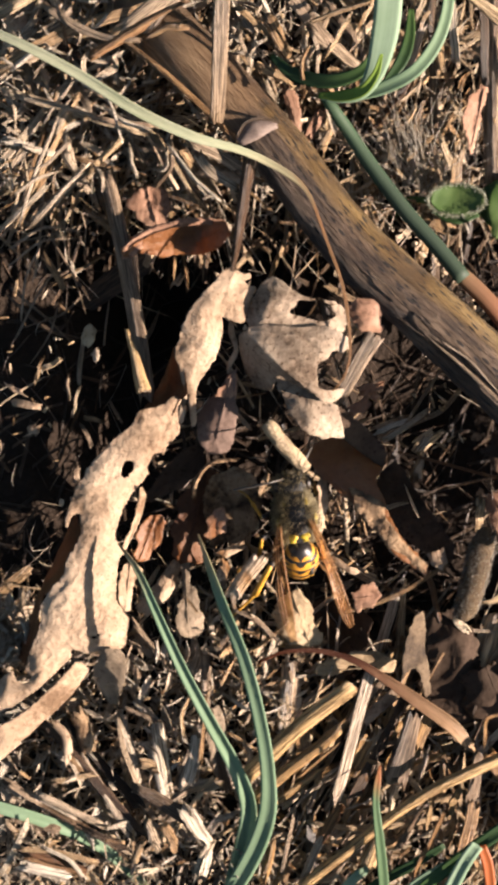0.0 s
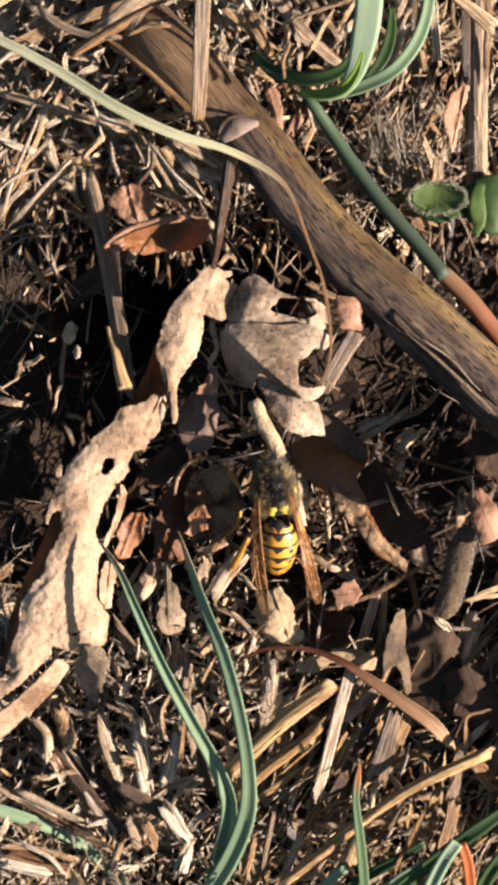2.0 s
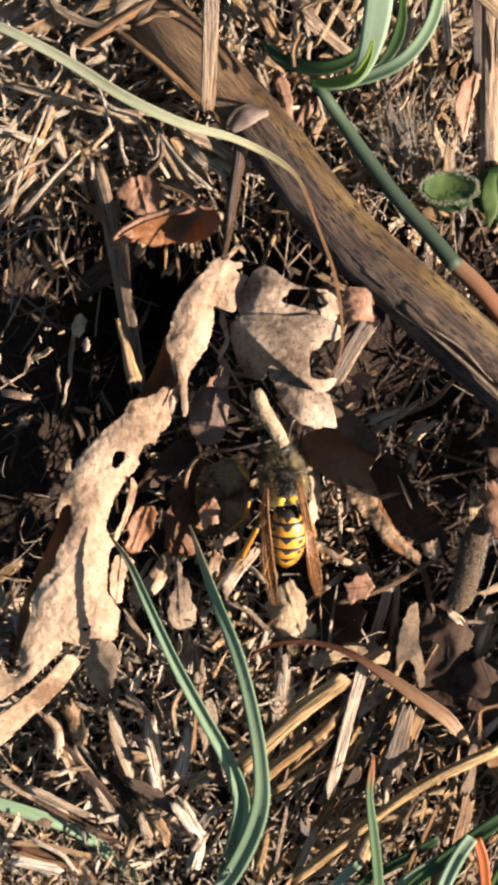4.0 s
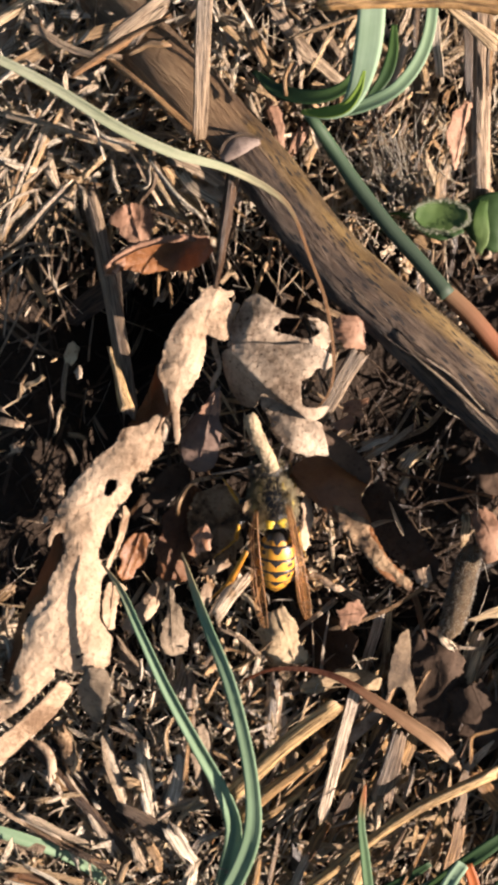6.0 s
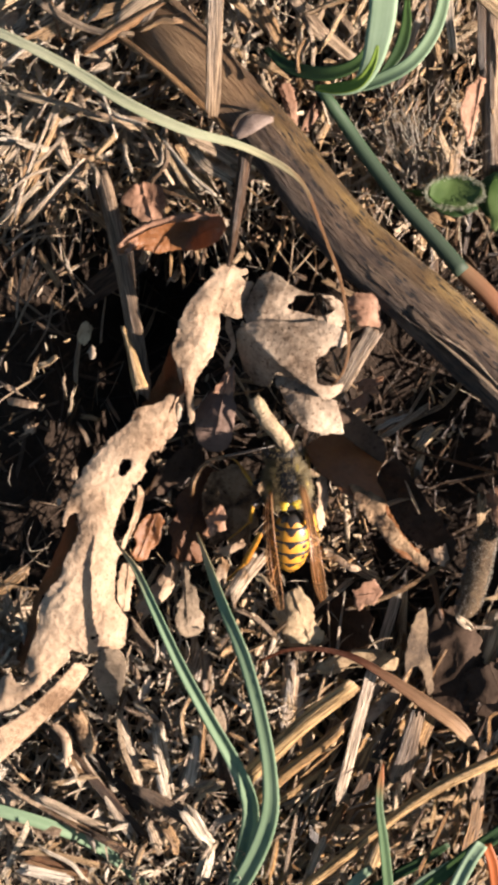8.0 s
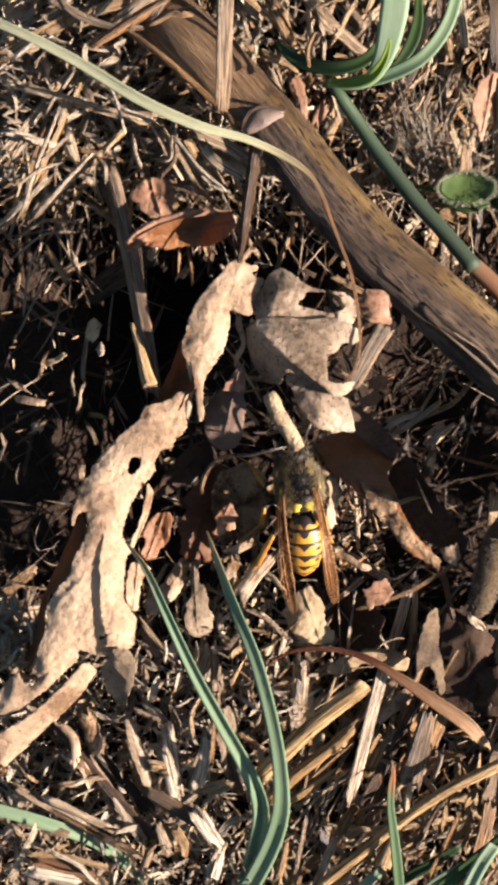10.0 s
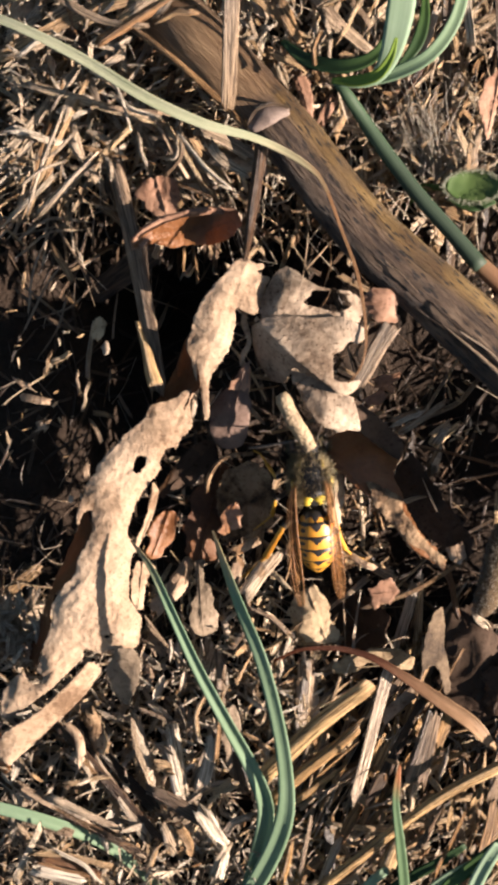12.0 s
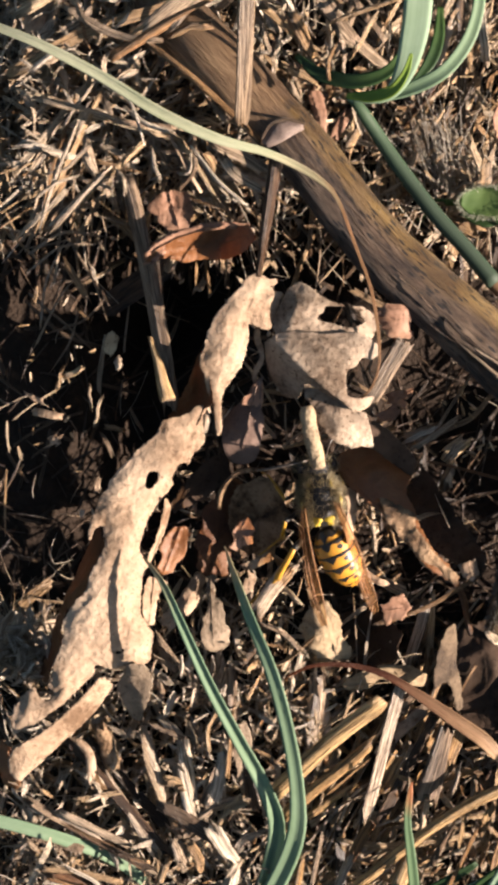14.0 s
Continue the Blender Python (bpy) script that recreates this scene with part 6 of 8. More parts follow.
    straw((6.27, 41.31, 8, 0.74), (8.96, 38.41, 7, 0.53), g)
    straw((11.85, 31.61, 4, 0.43), (13.57, 28, 3, 0.44), g)
    straw((16.24, 21.31, 6, 1.28), (17.84, 20.51, 6, 1.17), STRAW, "pale chaff flake beside the stalk")
    straw((15.97, 19.44, 6, 0.85), (15.43, 17.84, 6, 1.07), STRAW)
    straw((23.13, 41.31, 8, 0.74), (23.08, 34.69, 7, 0.53), STRAW)
    # between leaf and downy twig
    straw((11.2, 1.3, 4, 0.54), (13.96, 2.48, 4.6, 0.49), LEAF_PALE, "white straw chip on dark litter")
    straw((12.12, 0.32, 4, 0.7), (16.37, 3.01, 4.8, 0.54), LEAF_PALE, "white sunlit straw on dark litter")
    straw((14.87, 1.85, 3.6, 0.49), (19.43, 5.09, 4, 0.49), g, "grey bent straw in the shade", bend=-0.1)
    straw((10.16, 5.05, 5, 1.18), (11.13, 4.62, 5, 0.97), LEAF_RED, "pink leaf chip below the stalk")
    straw((8.82, 2.9, 5, 0.86), (10.7, 4.25, 5, 0.97), LEAF_RED, "reddish leaf chip below the stalk")
    straw((13.07, -0.84, 8.6, 0.26), (23.98, -3.42, 6, 0.32), b, "long thin brown grass stalk", n=16, jag=0.05)
    straw((15.75, -0.33, 3, 1.63), (17.33, 1.03, 3.4, 1.41), STRAW, "pale leaf chip on the litter")
    straw((15.1, -3.03, 4, 0.97), (15.87, -1.13, 4.4, 0.76), STRAW)
    straw((11.91, -6.09, 8.6, 0.47), (13.41, -5.71, 8.8, 0.37), STRAW, "short pale thorn-like straw")
    straw((6.37, -7.3, 3, 0.33), (8.86, -6.52, 3.4, 0.33), STRAW)
    straw((6.5, -10.71, 2.6, 0.87), (11.39, -13.29, 3, 1.09), g, "short grey straw with a lit end")
    straw((8.61, -16.29, 4, 0.43), (17.56, -11.72, 7, 0.42), STRAW, "thin forked pale twig", bend=-0.06, n=16)
    straw((13.57, -14.49, 3, 0.98), (12.05, -20.69, 1.5, 0.99), g, "grey straw in the shade")
    straw((15.6, -11.46, 7, 0.64), (17.42, -16.45, 5, 0.54), b, "twisted brown leaf stalk", bend=0.05)
    straw((5.63, -16.29, 4, 0.27), (8.57, -13.8, 4.6, 0.65), g, "frayed grey fibre behind the wasp")
    straw((23.22, -16.56, 4, 1.84), (21.38, -22.03, 3.6, 1.41), STRAW, "ribbed tan straw beside dark leaf", n=14)
    straw((24.51, -14.21, 6, 1.39), (21.72, -15.23, 5.4, 0.43), STRAW, "pale dry leaf tip over straw")
    straw((19.3, -16.99, 5, 0.75), (20.32, -18.11, 4.6, 0.86), STRAW)
    straw((17.81, -17.64, 4, 0.32), (23.22, -18.19, 4, 0.32), g)
    straw((21.31, -5.66, 6, 0.85), (21.24, -7.85, 5, 0.75), STRAW)
    straw((21.84, -28.09, 6, 0.43), (23.88, -25.42, 6.6, 0.32), STRAW_TAWNY, "curled thin straw among dry grass", bend=0.3)
    straw((21.95, -29.43, 6, 1.6), (24.68, -32.85, 5, 1.4), STRAW_TAWNY, "tan dry leaf end on straw")
    # the slanting straws
    straw((-0.85, -31.53, 7.4, 1.58), (8.74, -22.92, 9, 1.57), STRAW_TAWNY, "broad golden straw lying aslant", bend=0.02, n=16)
    straw((-0.05, -33.64, 7.4, 1.27), (8.11, -26.66, 8, 1.06), STRAW_TAWNY, "pale straw lying aslant in litter")
    straw((0.75, -35.32, 4.8, 0.75), (6.39, -31.46, 5.2, 0.64), STRAW_TAWNY)
    straw((7.69, -33.97, 6, 1.07), (10.84, -21.83, 6.8, 1.17), g, "long grey-tan straw lying aslant", n=16)
    straw((6.36, -37.75, 5.8, 0.96), (8.04, -34.94, 6.4, 1.07), STRAW_TAWNY)
    straw((4.79, -41.78, 4.8, 0.75), (6.9, -36.69, 5.8, 0.86), g)
    straw((9.89, -27.2, 5, 1.08), (13.35, -23.91, 5.4, 1.18), LEAF_PALE, "white sunlit husk on straw")
    straw((11.73, -23.08, 5.6, 0.64), (9.36, -26.13, 5, 0.65), LEAF_PALE, "pale split straw on the litter")
    straw((9.18, -31.46, 5.2, 1.61), (10.65, -28.7, 5.6, 1.39), STRAW_TAWNY, "short tan straw piece in litter")
    straw((9.21, -34.51, 4.8, 1.08), (13.85, -24.92, 5.8, 1.18), d, "dark grey straw, its shade put into the colour", n=14)
    straw((13.26, -32.28, 6.4, 2.34), (15.1, -25.48, 7.2, 1.37), g, "wide ribbed straw with a cut end", n=16, thick=0.4)
    straw((15.39, -29.08, 6.4, 0.85), (16.52, -25.55, 6.8, 1.27), STRAW_TAWNY)
    straw((15.72, -31.87, 5.8, 0.42), (16.37, -29.38, 6.2, 0.53), g)
    straw((11.25, -29.4, 4.8, 0.53), (19.25, -28.2, 5.4, 0.22), g, "thin grey fibre across the straw", bend=0.08)
    straw((10.64, -40.7, 5.8, 1.71), (11.92, -37.02, 6.6, 1.07), STRAW_TAWNY, "torn pale straw end in litter")
    straw((13.85, -38.29, 5.8, 0.64), (15.68, -34.99, 6.2, 0.53), g)
    straw((15.19, -41.23, 5.8, 0.42), (17.76, -35.43, 6.6, 0.42), STRAW_TAWNY, "thin bright straw lying aslant")
    straw((16.57, -36.79, 5.4, 0.53), (16.96, -33.74, 5.8, 0.42), STRAW_TAWNY)
    straw((19.79, -39.25, 6.2, 1.38), (20.77, -34.31, 6.8, 1.17), STRAW_TAWNY, "flat tan straw beside green tuft", n=12)
    straw((20.48, -34.36, 6.6, 1.38), (21.08, -29.53, 6.8, 1.38), g, "shaded flat straw in the litter")
    straw((18.61, -34.99, 6.2, 0.64), (18.99, -33.56, 6.6, 0.74), STRAW_TAWNY)
    straw((3.21, -19.4, 3, 1.42), (6.47, -19.37, 3.2, 0.65), STRAW, "pale husk flake on the litter")
    straw((2.65, -27.86, 4.4, 1.19), (3.17, -21.05, 4.8, 1.4), g, "split pale and grey straw", n=14)
    straw((4.27, -26.77, 4.4, 0.86), (3.61, -21.86, 4.8, 0.97), LEAF_PALE)
    straw((5.63, -42.06, 3.8, 0.87), (5.35, -35.41, 4.4, 0.97), d)
    straw((2.65, -41.89, 4.4, 0.43), (3.81, -35.23, 5.2, 0.42), g)
    straw((3.19, -39.78, 4.2, 0.54), (1.57, -44.22, 3.8, 0.65), STRAW_TAWNY)
    straw((1.03, -41.89, 4.4, 0.75), (1.83, -38.55, 4.8, 0.64), STRAW_TAWNY)
    # below the big leaf
    straw((-19.1, -26.51, 7.4, 0.74), (-17.51, -29.94, 7.4, 0.95), LEAF_PALE, "pale curled husk below the leaf", bend=0.12)
    straw((-17.56, -30.03, 7, 0.74), (-16.52, -31.39, 6.8, 0.53), STRAW)
    straw((-16.3, -30.15, 6.4, 0.53), (-12.08, -37.22, 5.8, 1.07), g, "grey straw among soil crumbs", n=14)
    straw((-17.9, -26.95, 6.4, 0.64), (-10.8, -35.27, 5, 1.18), d, "dark rotten straw among crumbs")
    straw((-23.49, -32.7, 6.4, 0.8), (-13.51, -38.35, 6, 0.69), STRAW_DEEP, "brown weathered straw among crumbs", n=18)
    straw((-19.89, -26.74, 7, 0.74), (-10.87, -37.38, 5.6, 1.18), STRAW_DEEP, "broad brown straw among crumbs", n=18, thick=0.3)
    straw((-9.47, -27.19, 7.4, 0.85), (-8.42, -33.66, 6.4, 0.48), STRAW_PALE, "torn white husk among crumbs", n=18, jag=0.8)
    straw((-13, -25.89, 7, 0.32), (-11.13, -32.92, 6.4, 0.48), STRAW_PALE, "thin pale straw among crumbs", mid=(-12.43, -28.88, 7.4, 0.53), n=18)
    # added straw, its brighter tone painting the leaning stalk's sunlit end
    straw((-12.15, 10.23, 10.8, 0.41), (-10.64, 4.67, 10.2, 1.45), STRAW_TAWNY, "tawny straw added over the grey stalk as its sunlit tip", n=16, jag=0.2)
    straw((-12.84, -26.15, 6.4, 0.74), (-11.17, -32.94, 5.8, 0.43), g, "bent grey straw among crumbs", bend=0.06)
    straw((-12.84, -25.24, 6.4, 0.43), (-7.52, -27.41, 6.2, 0.43), g)
    straw((-8.05, -33.35, 6.4, 0.64), (-9.18, -27.37, 7, 1.27), STRAW, "pale upright straw chip among crumbs")
    straw((-6.52, -32.68, 7, 1.38), (-5.61, -27.3, 7.4, 0.95), g, "grey curved straw among crumbs", bend=-0.05)
    straw((-4.82, -20.89, 4, 1.08), (-4.65, -29.51, 4.2, 0.97), g, "upright grey straw between blades", n=14)
    straw((-3.25, -28.82, 6.4, 1.59), (-2.84, -32.94, 5.8, 1.82), d)
    straw((-5.08, -29.68, 7.4, 0.53), (-4.69, -24.02, 8, 0.42), STRAW)
    straw((-6.93, -27.3, 7.4, 0.53), (-6.27, -24.05, 7.8, 0.42), STRAW, bend=0.1)
    straw((-8.05, -34.41, 6.4, 0.64), (-3.66, -32.15, 7, 0.64), g, bend=0.1)
    straw((-5.91, -34.94, 6.4, 0.43), (-5.1, -32.72, 6.8, 0.42), STRAW)
    straw((-5.65, -41.33, 6.4, 0.74), (-4.19, -38.04, 6.8, 0.85), STRAW)
    straw((-21.36, -39.2, 6.4, 1.07), (-16.52, -40.68, 6.8, 0.96), b, "tan straw lying among crumbs")
    straw((-24.02, -41.33, 6.4, 0.53), (-21.56, -36.44, 6.8, 0.64), STRAW)
    straw((-20.15, -33.64, 7.4, 0.85), (-14.43, -36.54, 6.4, 0.85), g, "grey-white straw beside the green blade")
    straw((-15.49, -37.07, 6.4, 0.74), (-11.85, -39.46, 5.4, 0.86), d)
    straw((-20.29, -34.41, 6.4, 0.74), (-23.33, -32.32, 7.4, 0.74), g)
    straw((-11.59, -40.54, 5.4, 0.75), (-10.74, -38.29, 5.8, 0.75), STRAW)
    straw((-8.9, -38.4, 5.4, 0.97), (-7.54, -36.68, 5.8, 1.17), STRAW, "pale chaff among soil crumbs")
    straw((-1.42, -17.22, 3, 0.65), (-4.96, -21.58, 3, 0.76), g, "grey flat straw by the blade")
    straw((-2.31, -14.8, 5.4, 1.39), (0.48, -10.69, 6.6, 1.6), g, "ribbed greyish straw below the wasp", n=12)
    straw((-0.6, -17.71, 3.4, 0.43), (3.74, -18.23, 3.6, 0.33), g, bend=0.1)
    straw((-3.47, -10.73, 6, 1.07), (-0.9, -9.47, 6.6, 1.28), LEAF_PALE, "pale chip below the wasp")
    straw((-3.54, -13.73, 5.4, 1.07), (-3.04, -11.54, 6, 1.07), LEAF_PALE)
    straw((6.4, -10.81, 5, 0.75), (9.16, -12.21, 5.6, 0.64), LEAF_PALE, "white straw chip beside the wasp")
    straw((-0.05, -12.64, 5.6, 0.64), (1.55, -14.22, 5.8, 0.53), STRAW, "short bright straw chip below the wasp")
    straw((-1.93, -16.12, 5.6, 0.43), (1.55, -18.48, 6, 0.43), LEAF_PALE, "white thin straw below the wasp", bend=0.1)
    straw((-1.13, -20.16, 5.4, 0.43), (2.62, -17.41, 6, 0.37), STRAW, "thin bright straw below the wasp", bend=-0.08)
    straw((-2.47, -18.02, 5.4, 0.54), (-0.05, -21.23, 5.4, 0.54), STRAW, "bright straw piece below the wasp")
    straw((-8.75, -21.52, 3.4, 0.54), (-11.69, -17.64, 4, 0.54), g)
    straw((-12.28, -21.52, 3.4, 0.65), (-11.77, -24.3, 3, 0.54), LEAF_PALE, bend=0.2)
    straw((-11.5, -19.4, 3, 1.31), (-10.68, -20.49, 3, 1.09), LEAF_PALE, "pale leaf chip on the litter")
    straw((-5.22, -19.89, 3.4, 1.41), (-6.32, -24.3, 3, 1.2), g)
    # grey fibres in the hollow, and bright straws by the fading blade
    straw((-24.03, 17.11, 3, 0.22), (-18.03, 19.56, 3, 0.11), STRAW_GREY, "fine grey dry fibre curving in the hollow", mid=(-21.22, 19.21, 3.6, 0.22), n=18, thick=0.1)
    straw((-23.05, 12.2, 3, 0.22), (-20.76, 19.83, 3, 0.11), STRAW_GREY, "fine grey dry fibre curving in the hollow", mid=(-22.52, 15.95, 3.6, 0.22), n=18, thick=0.1)
    straw((-24.03, 14.82, 3, 0.27), (-18.58, 10.02, 3, 0.14), STRAW_GREY, "fine grey dry fibre curving in the hollow", mid=(-20.95, 12.16, 3.6, 0.27), n=18, thick=0.1)
    straw((-20.76, 20.38, 3, 0.22), (-16.94, 13.02, 3, 0.11), STRAW_GREY, "fine grey dry fibre curving in the hollow", mid=(-18.51, 17.04, 3.6, 0.22), n=18, thick=0.1)
    straw((-23.48, 10.02, 3, 0.22), (-19.12, 17.11, 3, 0.11), STRAW_GREY, "fine grey dry fibre curving in the hollow", mid=(-21.33, 14.33, 3.6, 0.22), n=18, thick=0.1)
    straw((-24.03, 18.74, 3, 0.27), (-17.38, 20.38, 3, 0.14), STRAW_GREY, "fine grey dry fibre curving in the hollow", mid=(-20.68, 20.62, 3.6, 0.27), n=18, thick=0.1)
    straw((-19.4, 13.29, 3, 0.22), (-21.85, 7.85, 3, 0.11), STRAW_GREY, "fine grey dry fibre curving in the hollow", mid=(-20.13, 10.53, 3.6, 0.22), n=18, thick=0.1)
    straw((-16.94, 14.38, 3, 0.22), (-22.39, 11.11, 3, 0.11), STRAW_GREY, "fine grey dry fibre curving in the hollow", mid=(-19.05, 12.16, 3.6, 0.22), n=18, thick=0.1)
    straw((-22.04, 20.23, 11, 0.36), (-18.79, 29.13, 11.4, 0.29), STRAW_PALE, "bright thin straw below the fading blade", mid=(-20.4, 25.29, 11.6, 0.36), n=14)
    straw((-20.9, 20.02, 11, 0.52), (-16.21, 24.91, 11.4, 0.41), STRAW_PALE, "bright thin straw below the fading blade", mid=(-18.55, 22.51, 11.6, 0.51), n=14)
    straw((-22.76, 22.5, 11, 0.31), (-18.99, 24.6, 11.4, 0.25), STRAW_PALE, "bright thin straw below the fading blade", mid=(-20.81, 23.74, 11.6, 0.31), n=14)
    straw((-20.08, 29, 11, 0.31), (-17.45, 32.73, 11.4, 0.25), STRAW_PALE, "bright thin straw below the fading blade", mid=(-18.86, 30.73, 11.6, 0.31), n=14)
    straw((-22.76, 34.37, 11, 0.52), (-19.81, 35.92, 11.4, 0.41), STRAW_PALE, "bright thin straw below the fading blade", mid=(-21.12, 35.36, 11.6, 0.51), n=14)
    straw((-22.24, 31.59, 11, 0.62), (-14.98, 29.75, 11.4, 0.49), STRAW_PALE, "bright thin straw below the fading blade", mid=(-18.55, 30.84, 11.6, 0.62), n=14)
    straw((-15.02, 25.08, 11, 0.41), (-14.36, 23.37, 11.4, 0.33), STRAW_PALE, "bright thin straw below the fading blade", mid=(-14.54, 24.26, 11.6, 0.41), n=14)
    straw((-14.09, 30.66, 11, 0.46), (-10.34, 28.62, 11.4, 0.37), STRAW_PALE, "bright thin straw below the fading blade", mid=(-12.59, 29.29, 11.6, 0.46), n=14)
    straw((-12.13, 27.15, 11, 0.36), (-11.27, 24.09, 11.4, 0.29), STRAW_PALE, "bright thin straw below the fading blade", mid=(-11.67, 25.39, 11.6, 0.36), n=14)
    straw((-17.6, 27.56, 11, 0.31), (-21.26, 24.91, 11.4, 0.25), STRAW_PALE, "bright thin straw below the fading blade", mid=(-19.48, 25.39, 11.6, 0.31), n=14)
    straw((-9.86, 24.98, 11, 0.31), (-8.49, 26.87, 11.4, 0.25), STRAW_PALE, "bright thin straw below the fading blade", mid=(-8.69, 25.08, 11.6, 0.31), n=14)
    straw((-8.21, 26.94, 11, 0.41), (-3.76, 22.23, 11.4, 0.33), STRAW_PALE, "bright thin straw below the fading blade", mid=(-6.32, 24.36, 11.6, 0.41), n=14)
    straw((-5.73, 26.42, 11, 0.93), (-2.52, 23.57, 11.4, 0.74), STRAW_PALE, "bright thin straw below the fading blade", mid=(-4.57, 24.87, 11.6, 0.93), n=14)
    straw((-16.05, 32.72, 11, 0.31), (-12.92, 28.2, 11.4, 0.25), STRAW_PALE, "bright thin straw below the fading blade", mid=(-14.03, 31.25, 11.6, 0.31), n=14)
    # more of the trampled litter, and under the stalk
    straw((-13.05, -26.47, 7, 0.53), (-11.18, -32.38, 6.4, 0.69), STRAW_PALE, "bright straw strip among soil crumbs", bend=0.06)
    straw((-9.71, -28.86, 7, 0.85), (-8.51, -33.4, 6.6, 1.06), STRAW_PALE, "split pale husk among soil crumbs", cup=-0.2)
    straw((-10.65, -30.41, 7.2, 1.06), (-9.18, -30.98, 7, 1.17), STRAW, "orange-tan chip among soil crumbs")
    straw((-5.05, -26.88, 6.8, 0.64), (-7.1, -32.47, 6, 1.07), g, "grey split straw below the leaf scrap")
    straw((-11.12, -32.98, 6.6, 1.17), (-6.54, -35.53, 6.6, 1.6), STRAW_DARK, "dark grey leaf shred on trampled litter", twist=30)
    straw((-6.52, -35.01, 7, 1.59), (-4.82, -37.4, 7.2, 1.27), STRAW_PALE, "white torn end of a grey leaf shred", cup=0.1)
    straw((-10.15, -36.01, 6.8, 0.96), (-9.2, -38.08, 6.6, 1.17), STRAW_PALE, "pale torn husk on trampled litter")
    straw((-8.75, -36.39, 7, 1.06), (-7.61, -38.4, 6.6, 0.85), STRAW, "tan torn husk on trampled litter", bend=0.1)
    straw((-22.33, -38.62, 7, 0.48), (-15.44, -39.78, 7, 0.64), STRAW, "tan straw in a trampled heap", bend=0.04)
    straw((-21.88, -39.41, 7.2, 0.37), (-16.6, -40.74, 7, 0.53), STRAW_BROWN, "brown straw in a trampled heap", bend=-0.05)
    straw((-20.16, -38.3, 7.4, 0.32), (-15.97, -41.27, 7, 0.42), STRAW_PALE, "pale straw across a trampled heap", bend=0.08)
    straw((-21.74, -40.26, 7.4, 0.95), (-17.53, -41.21, 7.2, 1.06), STRAW_PALE, "bright straw over a tan straw")
    straw((-16.92, -25.67, 7, 1.17), (-15.69, -29.36, 6.6, 1.81), LEAF_ROUGH, "tan crumbly husk below the leaf")
    straw((-17.15, -29.36, 5, 1.08), (-11.59, -37.74, 4.6, 1.4), STRAW_DARK, "dark rotten stalk among soil crumbs", n=18, thick=0.8)
    straw((-18.62, -29.6, 7, 0.74), (-16.63, -31.98, 6.8, 0.96), STRAW_PALE, "pale splintered straw below the leaf", bend=0.15)
    straw((-18.94, -32.25, 7, 0.53), (-15.44, -31.62, 7, 0.42), STRAW, "tan splinter across the litter")
    straw((-3.66, -32.68, 7, 0.53), (-6.34, -35.37, 6.4, 0.43), STRAW, "forked tan twig piece", bend=-0.15)
    straw((-3.97, -32, 7.2, 0.64), (-6.54, -33.19, 6.6, 0.48), STRAW, "forked tan twig end", bend=0.1)
    straw((-4.52, -37.18, 6.8, 0.85), (-1.64, -35.12, 7, 0.53), STRAW_PALE, "pale curved straw by the blade", bend=0.12)
    straw((-4.73, -40.79, 6.8, 0.96), (-4.21, -38.14, 6.4, 0.75), STRAW_PALE, "bright straw stub in litter")
    straw((-23.55, -35.57, 6, 1.07), (-18.8, -37.27, 5.6, 0.86), STRAW_GREY, "grey straw under the pale blade")
    straw((-23.46, -33.3, 6.6, 0.53), (-17.1, -35.47, 6.4, 0.85), STRAW_GREY, "grey-white straw above the pale blade", bend=0.05)
    straw((11.44, 1.06, 6.6, 0.48), (13.9, 2.13, 6.4, 0.48), STRAW_PALE, "white splinter on dark litter")
    straw((12.29, 0.32, 6.6, 0.48), (15.95, 2.99, 6.2, 0.53), STRAW_PALE, "long white splinter on dark litter")
    straw((15.35, -0.58, 6.8, 0.85), (16.12, 0.64, 6.6, 0.74), STRAW_PALE, "white chip on dark litter")
    straw((15.18, -2.98, 6.4, 0.85), (15.71, -1.49, 6.4, 0.32), STRAW_PALE, "pale pointed chip on dark litter")
    straw((14.02, 1.3, 4, 0.32), (18.89, 9.31, 4, 0.27), STRAW_GREY, "thin grey straw in shade", n=16)
    straw((14.94, 3.48, 3.4, 0.27), (16.4, 10.57, 3, 0.27), STRAW_DARK, "thin dark straw in shade")
    straw((9.95, 5, 6.6, 1.17), (11.33, 5.32, 6.6, 0.85), LEAF_RED, "pinkish chip below the stalk")
    straw((8.68, 2.98, 6.4, 0.96), (10.28, 3.52, 6.4, 1.17), LEAF_RED, "lit pink leaf chip below the stalk")
    # in the dark hollow beside the big leaf
    straw((-20.21, 17.45, 7, 0.64), (-18.18, 13.91, 8, 0.63), STRAW, "sunlit frayed straw tip in the hollow")
    # the dark pieces below carry the hollow's shade in their colour
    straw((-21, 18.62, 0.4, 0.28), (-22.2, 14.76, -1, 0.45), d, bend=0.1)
    straw((-22.42, 16.44, -1, 0.39), (-17.79, 19.89, 0.4, 0.39), d, "thin dry grass in the hollow, coloured dark for shade", bend=-0.3)
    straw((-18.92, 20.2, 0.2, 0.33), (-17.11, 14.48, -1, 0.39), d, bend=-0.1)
    straw((-24.5, 14.11, 0, 0.44), (-18.51, 10.29, -1, 0.45), d, "thin dry grass in the hollow, coloured dark for shade", bend=-0.1)
    straw((-17.95, 14.08, -6, 2.31), (-10.89, 19.04, -4, 2.85), d, "leaf strip in the hollow, coloured dark for shade", cup=0.1)
    straw((-12.59, 19.29, 3, 1.2), (-11.42, 7.79, 4, 1.08), d, "straw stalk in the hollow, its shade put into the colour")
